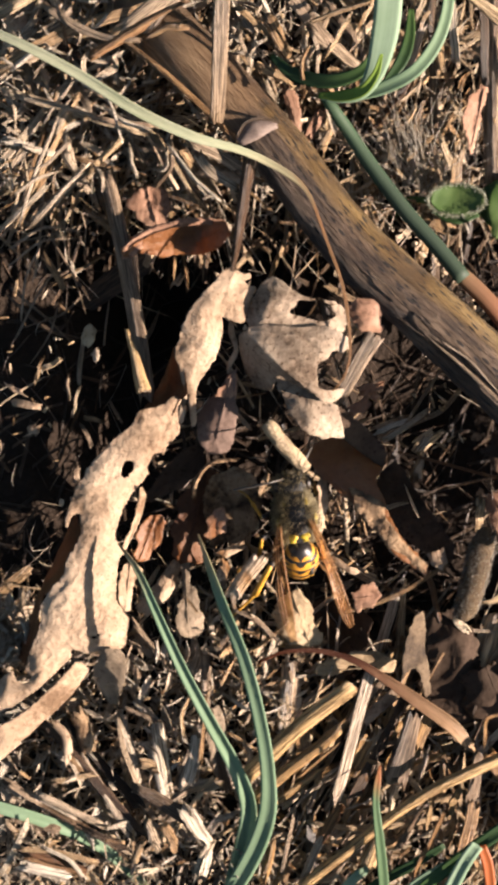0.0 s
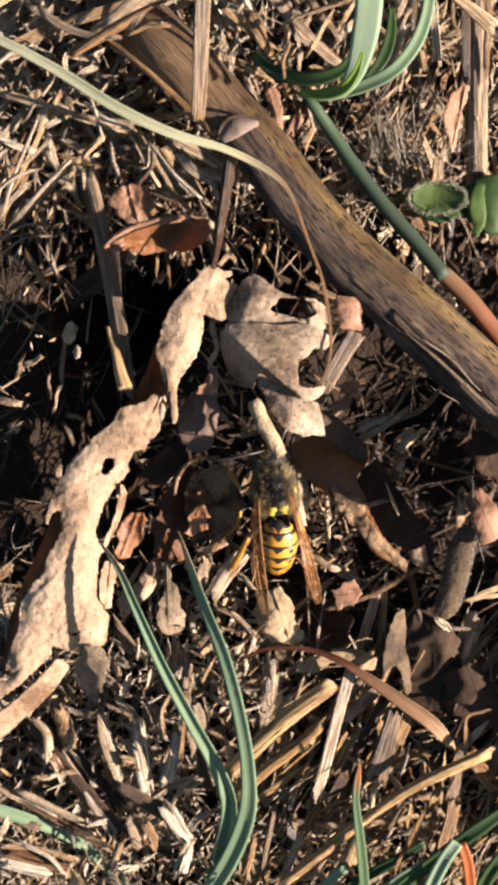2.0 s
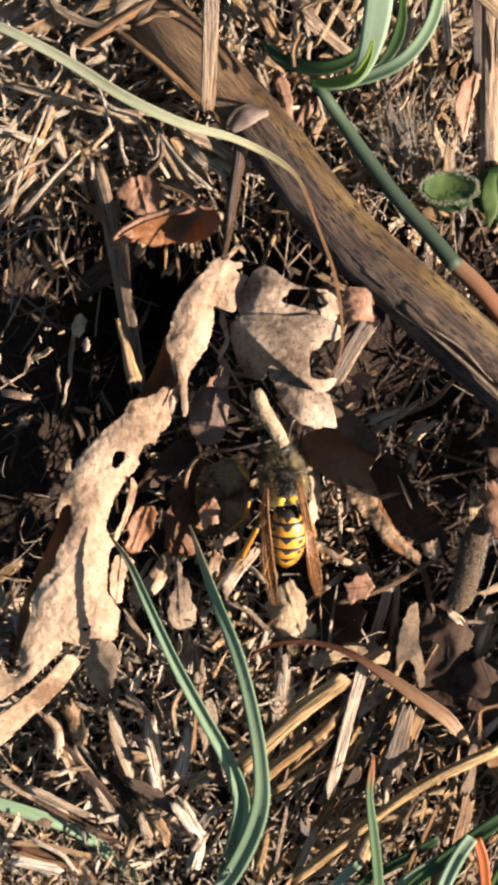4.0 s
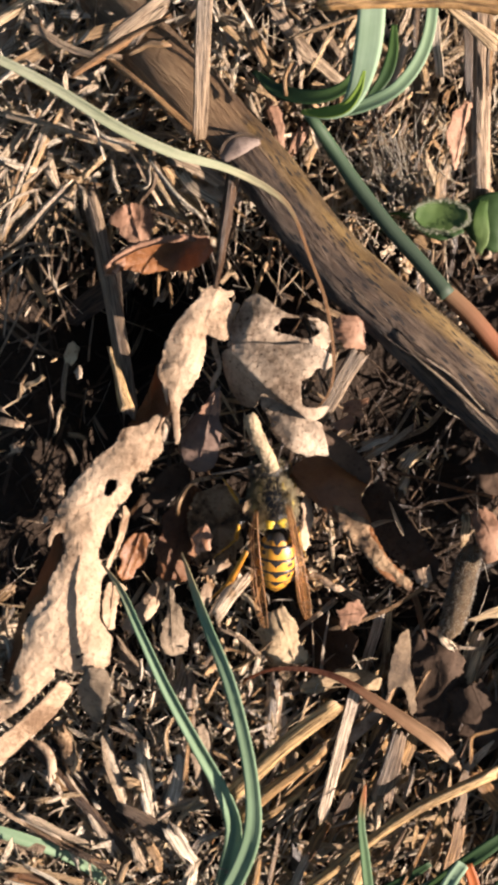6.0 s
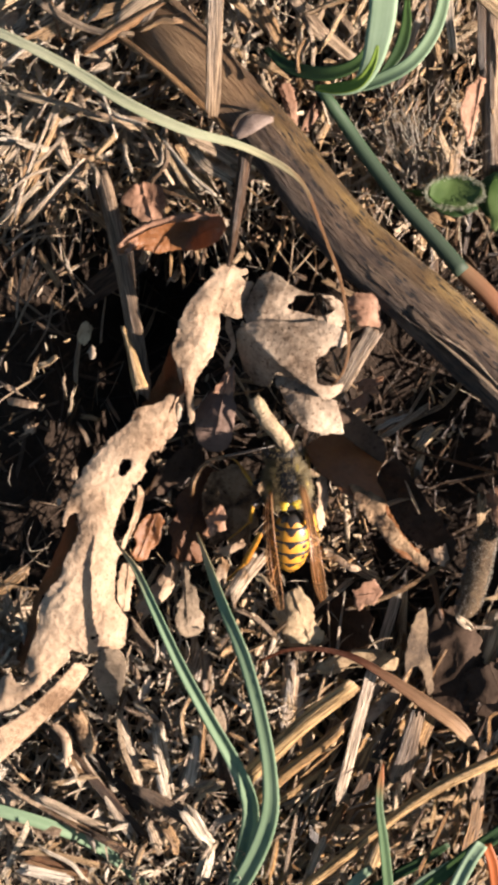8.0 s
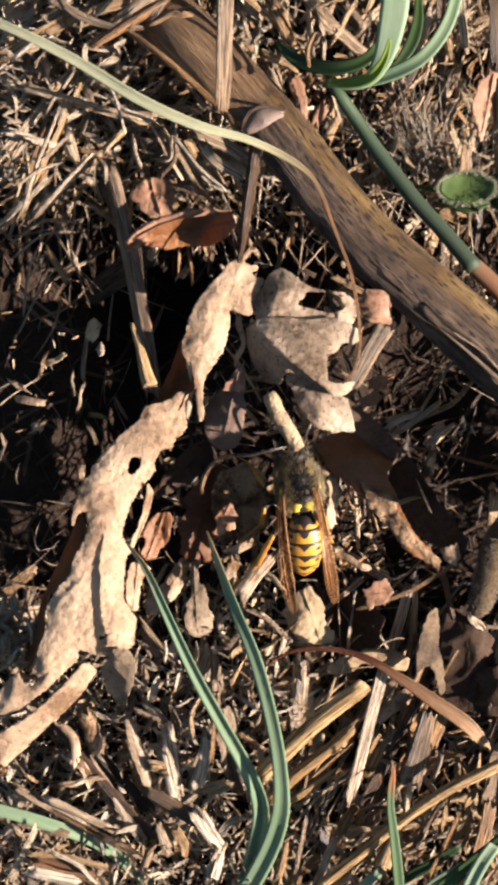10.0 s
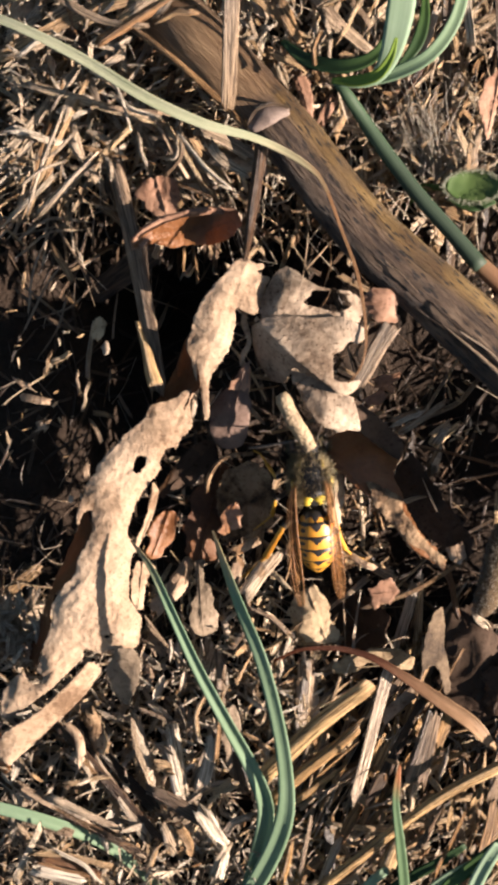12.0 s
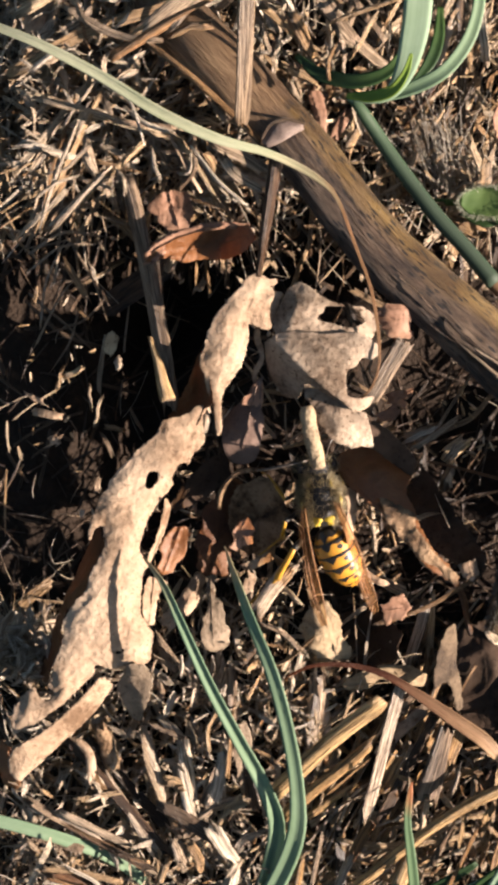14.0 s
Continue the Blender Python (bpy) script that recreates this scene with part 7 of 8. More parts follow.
    straw((-22.55, 3.45, 9, 0.73), (-20.82, 3.24, 9.4, 0.73), LEAF_PALE, "white leaf chip in the hollow")
    straw((-21.45, 0.83, 9.4, 0.73), (-20.48, 1.15, 9.6, 0.94), LEAF_PALE, "white leaf chip in the hollow")
    straw((-23.11, 4.93, 8.8, 0.52), (-22.03, 4.4, 9, 0.42), LEAF_PALE)
    straw((-19.94, 6.75, 9, 0.52), (-18.86, 7.26, 9.2, 0.52), STRAW)
    straw((-20.75, 5.45, 8.8, 0.31), (-20.36, 7.27, 9, 0.31), STRAW)
    straw((-17.64, 4.37, 9.8, 0.26), (-17.77, 5.94, 9.6, 0.26), LEAF_PALE)
    straw((-17.23, 2.03, 9.8, 0.26), (-16.79, 4.37, 10, 0.26), STRAW)
    straw((-16.76, 2.21, -3, 0.57), (-15.8, 2.04, -3, 0.45), STRAW)
    straw((-18.41, -3.76, -4, 0.68), (-18.18, -2.62, -4, 0.46), LEAF_PALE)
    straw((-22, -2.05, -4, 0.28), (-21.72, -0.91, -4, 0.28), LEAF_PALE)
    straw((-8.39, 15.5, 0, 0.67), (-7.83, 15.95, 0, 0.67), LEAF_PALE, "white chip in the dark")
    straw((-8.39, -5.54, 2, 0.33), (-8.12, -3.6, 3, 0.38), LEAF_PALE)
    straw((-25.61, -15.33, 0, 1.11), (-22.89, -13.08, 0.4, 1.11), STRAW, "sunlit straw chips beside the leaf")
    straw((-25.55, -17.51, 0.4, 1.33), (-22.75, -17.77, 0.6, 1.11), LEAF_PALE)
    straw((-25.55, -20.28, 0.4, 1.22), (-23.05, -19.01, 0.8, 0.77), STRAW)
    straw((-25.51, -16.38, 0.6, 0.66), (-22.94, -15.92, 0.8, 0.55), STRAW)


old_stalk()
big_leaf()
folded_leaf()
loose_leaves()
green_blades()
herb()
hero_straws()


# ---- added unseen at the edge: dead leaves to shade litter round the downy twig ----
loose_leaf([(29.25, -13.76, 3, 1.8, 1.8), (29.52, -18.6, 3.6, 2.4, 2.6), (29.95, -23.9, 4, 3, 3.2), (30.59, -29.36, 4.4, 3.2, 3.2), (31, -36, 4.4, 3.4, 3.4), (31.4, -40, 4, 2, 2)], LEAF_PALE, "unseen pale leaf added on edge to shade the litter", 101, curl=(0.15, 0.1), roll=78)
loose_leaf([(28.8, 1.2, 12.6, 2.4, 2.4), (28.8, -2.2, 12.9, 4.7, 4.8), (28.9, -6, 12.8, 4.8, 5.3), (29.1, -9.4, 12.2, 4.2, 4.2), (29.4, -11.4, 12.2, 0.8, 0.8)], LEAF_PALE, "large unseen leaf added on edge by the stalk for shade", 103, curl=(0.1, 0.1), roll=84)


# ---- uncountable litter ----
def zone(x, y, rng):
    """How the loose litter lies at a place: turn (degrees from +x), spread, length, width, chance, share of pale pieces."""
    if y > 23 and x < 0:
        return rng.choice((35, 62, -20, 10, 80, -65)), 22, (3, 11), (0.2, 0.7), 1.0, 1.0
    if y > 20:
        return rng.choice((80, 60, 110)), 28, (2.5, 9), (0.2, 0.7), 0.95, 0.9
    # hollows: pale pieces kept few, so the litter's tone carries the shade
    if x < -16 and y > -14:
        return rng.choice((60, -50, 100, 20)), 30, (1.5, 5), (0.12, 0.4), 0.55, 0.13
    if x < -11 and y > -11:
        return rng.choice((60, -50, 100, 20)), 30, (2, 6), (0.12, 0.4), 0.35, 0.12
    if x < -5 and y > 5:
        return rng.choice((60, -50, 100, 20)), 40, (2, 6), (0.12, 0.4), 0.25, 0.04
    if x < 0.5 and y < -13:
        return rng.choice((70, -50, 20, 110, -80)), 40, (2, 8), (0.1, 0.45), 0.75, 0.7
    if y < -19:
        return rng.choice((62, 70, 40)), 22, (3, 10), (0.25, 0.9), 0.9, 0.7
    # shaded right side: again mostly without pale pieces, to darken it
    if x > 9:
        return rng.choice((50, 75, 20, 110)), 35, (2, 7), (0.12, 0.4), 0.5, 0.08
    return rng.choice((60, -40, 100, 10)), 45, (1, 5), (0.2, 0.6), 0.5, 0.4


def litter(name, mat, label, seed, count, extent, lift, scale=(1.0, 1.0), bare=None, pale=False, steep=0.2, bow=0.08, lone=0):
    rng = random.Random(seed)
    s = Shape()
    for _ in range(count):
        x, y = rng.uniform(-extent[0], extent[0]), rng.uniform(-extent[1], extent[1])
        turn, spread, lengths, widths, chance, share = zone(x, y, rng)
        if (bare and abs(x) < bare[0] and abs(y) < bare[1]) or rng.random() > chance * (share if pale else 1):
            continue
        a = radians(rng.gauss(turn, spread))
        ln, w = rng.uniform(*lengths) * scale[0], rng.uniform(*widths) * scale[1]
        dx, dy = math.cos(a) * ln / 2, math.sin(a) * ln / 2
        z = soil_height(x, y) + rng.uniform(*lift)
        tilt = rng.gauss(0, steep) * ln / 2
        bx, by = rng.gauss(0, bow) * ln, rng.gauss(0, bow) * ln
        rows = [(x - dx, y - dy, z - tilt, w * rng.uniform(0.5, 1.0)), (x - 0.4 * dx + bx, y - 0.4 * dy + by, z - 0.4 * tilt + rng.uniform(0, 0.03) * ln, w * rng.uniform(0.85, 1.1)),
                (x + 0.4 * dx + bx * 0.7, y + 0.4 * dy + by * 0.7, z + 0.4 * tilt + rng.uniform(0, 0.03) * ln, w * rng.uniform(0.85, 1.1)), (x + dx, y + dy, z + tilt, w * rng.uniform(0.1, 0.9))]
        if lone and abs(x) < 24 and abs(y) < 42:
            lone -= 1
            piece = Shape()
            ribbon(piece, rows, 8, 4, 0.16, -0.1, jag=0.3, rng=rng)
            thing("straw", piece, mat, "bright tan straw lying across the litter", "straw", "loose straws")
            continue
        ribbon(s, rows, 6, 3, 0.13, rng.uniform(-0.25, 0.2), roll=rng.gauss(0, 38), twist=rng.gauss(0, 45), jag=min(0.4, 0.12 * ln), rng=rng)
    ob = new(name, s.mesh(name, mat, smooth=False))
    return tagged(ob, label, "litter", kind="stuff")


litter("rotten_litter", STRAW_DARK, "dark rotten grass fibres deep in the litter", 7, 3400, (32, 52), (-0.5, 3.0), (1.2, 1.1), bow=0.03)
litter("straw_litter", STRAW_MIXED, "mixed tan and brown bits of dry grass covering the soil", 5, 2700, (32, 52), (0.2, 5.0), (1.2, 1.3), pale=True, steep=0.3, bow=0.03)
litter("chaff", STRAW, "pale short chaff and straw crumbs", 6, 1200, (32, 52), (1.5, 6.2), (0.32, 1.15), pale=True, steep=0.5, bow=0.03)
litter("thin_stalks", STRAW_PALE, "thin pale dry grass stalks", 9, 1500, (32, 52), (3.0, 7.0), (1.4, 0.4), pale=True, steep=0.2, bow=0.03)
litter("loose_straw", STRAW, "bright tan straws lying across the litter", 19, 850, (28, 46), (4.0, 8.0), (1.3, 0.85), pale=True, steep=0.2, bow=0.03, lone=130)
litter("shreds", STRAW_GREY, "torn greyish white shreds of dry leaf and straw", 51, 420, (28, 46), (2.0, 5.0), (0.7, 1.2), pale=True, steep=0.3, bow=0.08)
litter("fine_shreds", STRAW_PALE, "fine curled shreds of dry grass", 77, 1500, (27, 46), (4.5, 8.5), (0.65, 0.3), pale=True, steep=0.45, bow=0.2)
litter("outer_litter", STRAW_MIXED, "dry grass litter round the leaf", 8, 5000, (75, 95), (0.2, 4.5), (1.3, 1.4), (31, 51))


def chips(label, seed, count, place, spread, lift, size=(0.08, 0.3), mat=None):
    """A patch of flat torn chips lying on top of the litter."""
    rng = random.Random(seed)
    s = Shape()
    for _ in range(count):
        p = (place[0] + rng.uniform(-1, 1) * spread[0], place[1] + rng.uniform(-1, 1) * spread[1], rng.uniform(*lift))
        flake(s, p, rng.uniform(*size) * rng.uniform(0.6, 1.0), rng)
    ob = new("chips", s.mesh("chips", mat or STRAW, smooth=False))
    return tagged(ob, label, "litter", kind="stuff")


chips("bright straw chips on litter below the wasp", 41, 80, (-1.24, -18.46, 4), (3.0, 4.6), (3.6, 5.6), (0.1, 0.42))
chips("bright chips on litter beside the glossy leaf", 42, 70, (8.23, -8.77, 3), (2.6, 3.6), (3.0, 6.0), (0.1, 0.36))
chips("sunlit chips on the litter beyond the hollow", 43, 26, (-20.56, 7.54, 9), (3.6, 10), (8.2, 9.8))
chips("bright chips and crumbs on trampled litter", 44, 150, (-10.88, -33.34, 4), (13, 10), (2.0, 6.0), (0.08, 0.4))
chips("greyish leaf crumbs on trampled litter", 46, 100, (-10.88, -33.34, 4), (13, 10), (1.0, 5.0), (0.1, 0.45), STRAW_GREY)
chips("pale chips on litter under the stalk", 45, 50, (15.1, 2.65, 4), (5, 3.6), (3.4, 5.4))
chips("tan chips among straw", 47, 140, (10.77, -32.26, 4), (14, 10), (2.0, 5.0), (0.1, 0.35), STRAW_MIXED)
chips("tan chips among dry grass", 48, 260, (0, 34.31, 4), (25, 11), (3.0, 7.0), (0.1, 0.4))


def shavings(label, seed, count, place, spread, lift, size, mat):
    """Short torn pieces of dry leaf and husk, cupped and twisted, lying any way."""
    rng = random.Random(seed)
    s = Shape()
    for _ in range(count):
        x, y = place[0] + rng.uniform(-1, 1) * spread[0], place[1] + rng.uniform(-1, 1) * spread[1]
        a, ln = rng.uniform(0, 6.3), rng.uniform(*size) * rng.uniform(0.6, 1.5)
        w = ln * rng.uniform(0.1, 0.34)
        z, bow = soil_height(x, y) + rng.uniform(*lift), rng.gauss(0, 0.14) * ln
        dx, dy, tilt = math.cos(a) * ln / 2, math.sin(a) * ln / 2, rng.gauss(0, 0.35) * ln / 2
        rows = [(x - dx, y - dy, z - tilt, w * rng.uniform(0.1, 0.8)), (x - dy * bow / ln, y + dx * bow / ln, z + abs(bow) * 0.6, w), (x + dx, y + dy, z + tilt, w * rng.uniform(0.1, 0.9))]
        ribbon(s, rows, 7, 4, 0.1, rng.uniform(-0.4, 0.4), roll=rng.gauss(0, 40), twist=rng.gauss(0, 60), jag=0.16 * ln, rng=rng)
    ob = new("shavings", s.mesh("shavings", mat, smooth=False))
    return tagged(ob, label, "litter", kind="stuff")


shavings("pale torn husks among trampled litter", 61, 120, (-11.5, -34, 0), (14, 11), (3.0, 6.5), (0.8, 2.6), STRAW_PALE)
shavings("fine pale fibres over trampled litter", 71, 800, (-11.5, -32, 0), (14, 12), (5.0, 10.0), (0.6, 2.2), STRAW_PALE)
shavings("fine tan fibres over trampled litter", 72, 260, (-11.5, -32, 0), (14, 12), (4.0, 8.0), (0.6, 2.2), STRAW)
shavings("fine brown fibres among slanting straw", 73, 240, (12, -32, 0), (12, 11), (4.0, 8.0), (0.7, 2.4), STRAW_TAWNY)
shavings("sunlit heap of pale fibres beside the big leaf", 74, 380, (-24.94, -18.71, 0), (3.2, 2.8), (3.0, 11.8), (0.8, 3.0), STRAW_PALE)
shavings("white torn husks between grass blades", 62, 120, (-3, -20, 0), (7.5, 6.5), (4.5, 8.0), (0.6, 1.8), STRAW_PALE)
shavings("pale torn husks among dry grass", 63, 300, (-12, 34, 0), (13, 10), (6.5, 11.0), (0.9, 3.0), STRAW_PALE)
shavings("tan torn husks by the grass shoot", 64, 120, (14, 34, 0), (10, 11), (6.0, 10.0), (0.9, 2.8), STRAW)
shavings("tan torn husks among slanting straw", 65, 130, (12, -33, 0), (11, 10), (5.0, 8.5), (0.9, 2.6), STRAW)


def crumbs():
    rng = random.Random(12)
    s = Shape()
    for _ in range(1500):
        x, y = rng.uniform(-30, 30), rng.uniform(-50, 50)
        turn, spread, lengths, widths, chance, share = zone(x, y, rng)
        if rng.random() > chance * share * (1.0 if y < -13 and x < 2 else 0.4):
            continue
        r = rng.uniform(0.12, 0.45)
        t = Euler((rng.uniform(0, 6), rng.uniform(0, 6), rng.uniform(0, 6))).to_matrix()
        blob(s, (x, y, soil_height(x, y) + rng.uniform(1, 5)), (r, r * rng.uniform(0.4, 1), r * rng.uniform(0.3, 0.8)), 4, 6, 0.7, rng.uniform(0, 99), t)
    for _ in range(70):
        t = rng.random()
        x, y, r = 13 + 9 * t + rng.gauss(0, 0.4), 20.5 - 8.6 * t + rng.gauss(0, 0.4), rng.uniform(0.1, 0.35)
        blob(s, (x, y, 7.0 + rng.gauss(0, 0.5)), (r, r * 0.7, r * 0.6), 4, 6, 0.7, rng.uniform(0, 99))
    ob = new("crumbs", s.mesh("crumbs", CRUMB, smooth=False))
    tagged(ob, "pale crumbs of leaf and seed", "litter", kind="stuff")


crumbs()


def grey_tuft():
    rng = random.Random(21)
    s = Shape()
    base = (15.41, 24.9, 2)
    for _ in range(80):
        a = radians(rng.gauss(95, 36))
        ln = rng.uniform(3, 10)
        x, y = base[0] + rng.gauss(0, 1.0), base[1] + rng.gauss(0, 1.4)
        z = base[2] + rng.uniform(0, 2)
        rows = [(x, y, z, 0.08), (x + math.cos(a) * ln * 0.5 + rng.gauss(0, 0.5), y + math.sin(a) * ln * 0.5, z + ln * 0.3, 0.08), (x + math.cos(a) * ln + rng.gauss(0, 0.9), y + math.sin(a) * ln, z + ln * rng.uniform(0.2, 0.6), 0.04)]
        ribbon(s, rows, 6, 2, 0.06, rng=rng)
    thing("downy_seed_tuft", s, HAIR, "tuft of fine grey dry hairs", "seed tuft")


grey_tuft()

# ---- wasp ----
def tergite_material(name, front):
    """Yellow plate with a black front band that runs to a point in the middle, and two side dots."""
    m, nodes, links, bsdf = material(name)
    uv = nodes.new("ShaderNodeUVMap")
    uv.uv_map = "part"
    sep = nodes.new("ShaderNodeSeparateXYZ")
    links.new(uv.outputs["UV"], sep.inputs[0])
    u, v = sep.outputs[0], sep.outputs[1]
    co = nodes.new("ShaderNodeTexCoord").outputs["Object"]
    rag = math_node(nodes, links, "MULTIPLY", math_node(nodes, links, "SUBTRACT", noise_node(nodes, links, co, 700, 4), 0.5), 0.62)
    off = math_node(nodes, links, "ABSOLUTE", math_node(nodes, links, "SUBTRACT", v, 0.5))
    peak = math_node(nodes, links, "MULTIPLY", math_node(nodes, links, "MAXIMUM", math_node(nodes, links, "SUBTRACT", 0.055, off), 0.0), 7.5)
    edge = math_node(nodes, links, "ADD", math_node(nodes, links, "ADD", peak, front), rag)
    band = math_node(nodes, links, "LESS_THAN", u, edge)
    dv = math_node(nodes, links, "DIVIDE", math_node(nodes, links, "SUBTRACT", off, 0.125), 0.028)
    du = math_node(nodes, links, "DIVIDE", math_node(nodes, links, "SUBTRACT", u, 0.5), 0.17)
    dot = math_node(nodes, links, "LESS_THAN", math_node(nodes, links, "ADD", math_node(nodes, links, "MULTIPLY", dv, dv), math_node(nodes, links, "MULTIPLY", du, du)), 1.0)
    mask = math_node(nodes, links, "MAXIMUM", band, dot)
    yel = ramp(nodes, [(0.3, (0.36, 0.15, 0.012)), (0.7, (0.53, 0.265, 0.03))])
    links.new(noise_node(nodes, links, co, 900, 3), yel.inputs[0])
    col = mix_colour(nodes, links, "MIX", mask, yel.outputs[0], (0.012, 0.010, 0.009))
    links.new(col, bsdf.inputs["Base Color"])
    bsdf.inputs["Roughness"].default_value = 0.42
    bump(nodes, links, bsdf, noise_node(nodes, links, co, 9000, 2), 0.00003, 0.5)
    return m


def wing_material():
    m, nodes, links, bsdf = material("smoky_wing")
    co = nodes.new("ShaderNodeTexCoord").outputs["Object"]
    r = ramp(nodes, [(0.35, (0.30, 0.14, 0.05)), (0.65, (0.50, 0.28, 0.13))])
    links.new(noise_node(nodes, links, co, 700, 4), r.inputs[0])
    links.new(r.outputs[0], bsdf.inputs["Base Color"])
    bsdf.inputs["Roughness"].default_value = 0.28
    bsdf.inputs["Specular IOR Level"].default_value = 0.6
    bump(nodes, links, bsdf, noise_node(nodes, links, co, 500, 2), 0.0002, 0.5)
    clear = nodes.new("ShaderNodeBsdfTransparent")
    clear.inputs["Color"].default_value = (0.95, 0.87, 0.76, 1)
    mx = nodes.new("ShaderNodeMixShader")
    mx.inputs[0].default_value = 0.915
    links.new(bsdf.outputs[0], mx.inputs[1])
    links.new(clear.outputs[0], mx.inputs[2])
    links.new(mx.outputs[0], nodes["Material Output"].inputs["Surface"])
    return m


PLATE, PLATE_FRONT, WING = tergite_material("banded_plate", 0.2), tergite_material("front_plate", 0.55), wing_material()
BLACK = plain_material("black_shell", (0.008, 0.008, 0.008), (0.035, 0.033, 0.03), 1500, 0.4, 0.00006)
YELLOW = plain_material("yellow_shell", (0.40, 0.27, 0.02), (0.6, 0.45, 0.05), 1200, 0.4, 0.00003)
LEG = plain_material("amber_leg", (0.34, 0.16, 0.012), (0.52, 0.29, 0.04), 1200, 0.4, 0.00003)
VEIN = plain_material("wing_vein", (0.16, 0.07, 0.025), (0.34, 0.17, 0.07), 1200, 0.35, 0.00003)
ANTENNA = plain_material("antenna", (0.015, 0.012, 0.01), (0.09, 0.075, 0.06), 1500, 0.35, 0.00004)
EYE = plain_material("dark_eye", (0.012, 0.008, 0.006), (0.03, 0.02, 0.015), 1500, 0.5, 0.00002)
FUZZ = fibre_material("wasp_hair", [(0.1, (0.36, 0.27, 0.12)), (0.5, (0.6, 0.48, 0.25)), (0.9, (0.78, 0.68, 0.44))], through_light=0.3)
DARK_FUZZ = fibre_material("dark_hair", [(0.1, (0.008, 0.007, 0.006)), (0.6, (0.025, 0.022, 0.017)), (0.95, (0.1, 0.085, 0.06))], through_light=0.2)
PREY = plain_material("pale_stalk_piece", (0.07, 0.042, 0.02), (0.42, 0.315, 0.18), 420, 0.55, 0.0004)

WAIST, HEADING = (3.53, -6.9, 8), 7.0


def own(rows):
    """Rows of the place in the wasp's own space."""
    c, s = math.cos(radians(-HEADING)), math.sin(radians(-HEADING))
    out = []
    for r in rows:
        x, y = r[0] - WAIST[0], r[1] - WAIST[1]
        out.append((c * x - s * y, s * x + c * y, r[2] - WAIST[2], *r[3:]))
    return out


def loft(shape, rings, m=28):
    """A body of (y, x, z, half width, half height) rings along y."""
    verts, uvs, faces, n = [], [], [], len(rings)
    for i, (y, x, z, w, h) in enumerate(rings):
        for j in range(m):
            a = 2 * math.pi * j / m - math.pi / 2
            verts.append((x + w * math.cos(a), y, z + h * math.sin(a)))
            uvs.append((i / (n - 1), j / m, i / (n - 1)))
    for i in range(n - 1):
        for j in range(m):
            faces.append((i * m + j, i * m + (j + 1) % m, (i + 1) * m + (j + 1) % m, (i + 1) * m + j))
    faces += [tuple(range(m))[::-1], tuple((n - 1) * m + j for j in range(m))]
    shape.add(verts, faces, uvs)


def hairs(shape, centre, radii, count, length, rng, low=-0.2, side=0.0, bare=-9.0):
    for _ in range(count):
        d = Vector((rng.gauss(0, 1), rng.gauss(0, 1), rng.gauss(0, 1))).normalized()
        if d.z < low or abs(d.x) < side or centre[1] + d.y * radii[1] < bare:
            continue
        p = (centre[0] + d.x * radii[0], centre[1] + d.y * radii[1], centre[2] + d.z * radii[2])
        e = (d + Vector((rng.gauss(0, 0.35), rng.gauss(0, 0.35), rng.gauss(0, 0.3)))).normalized() * length * rng.uniform(0.5, 1.2)
        ribbon(shape, [(*p, 0.06), (p[0] + e.x, p[1] + e.y, p[2] + e.z, 0.02)], 2, 2, 0.03)


def leg(parent, rows, thick, label=""):
    """hip, knee, shin end, then foot rows: the thigh carries shin and foot."""
    hip = rows[0]
    s = Shape()
    rod(s, [(*rows[0][:3], thick * 1.2), (*rows[1][:3], thick)], 6, 8)
    thigh = part("leg", s, BLACK, parent, label, at=hip[:3])
    s = Shape()
    rod(s, shifted([(*rows[1][:3], thick * 0.8), (*rows[2][:3], thick * 1.05)], hip), 6, 8)
    part("shin", s, LEG, thigh)
    s = Shape()
    rod(s, shifted([(*rows[2][:3], thick * 0.6)] + [(*r[:3], thick * 0.4) for r in rows[3:]], hip), 10, 7)
    part("foot", s, LEG, thigh)
    return thigh


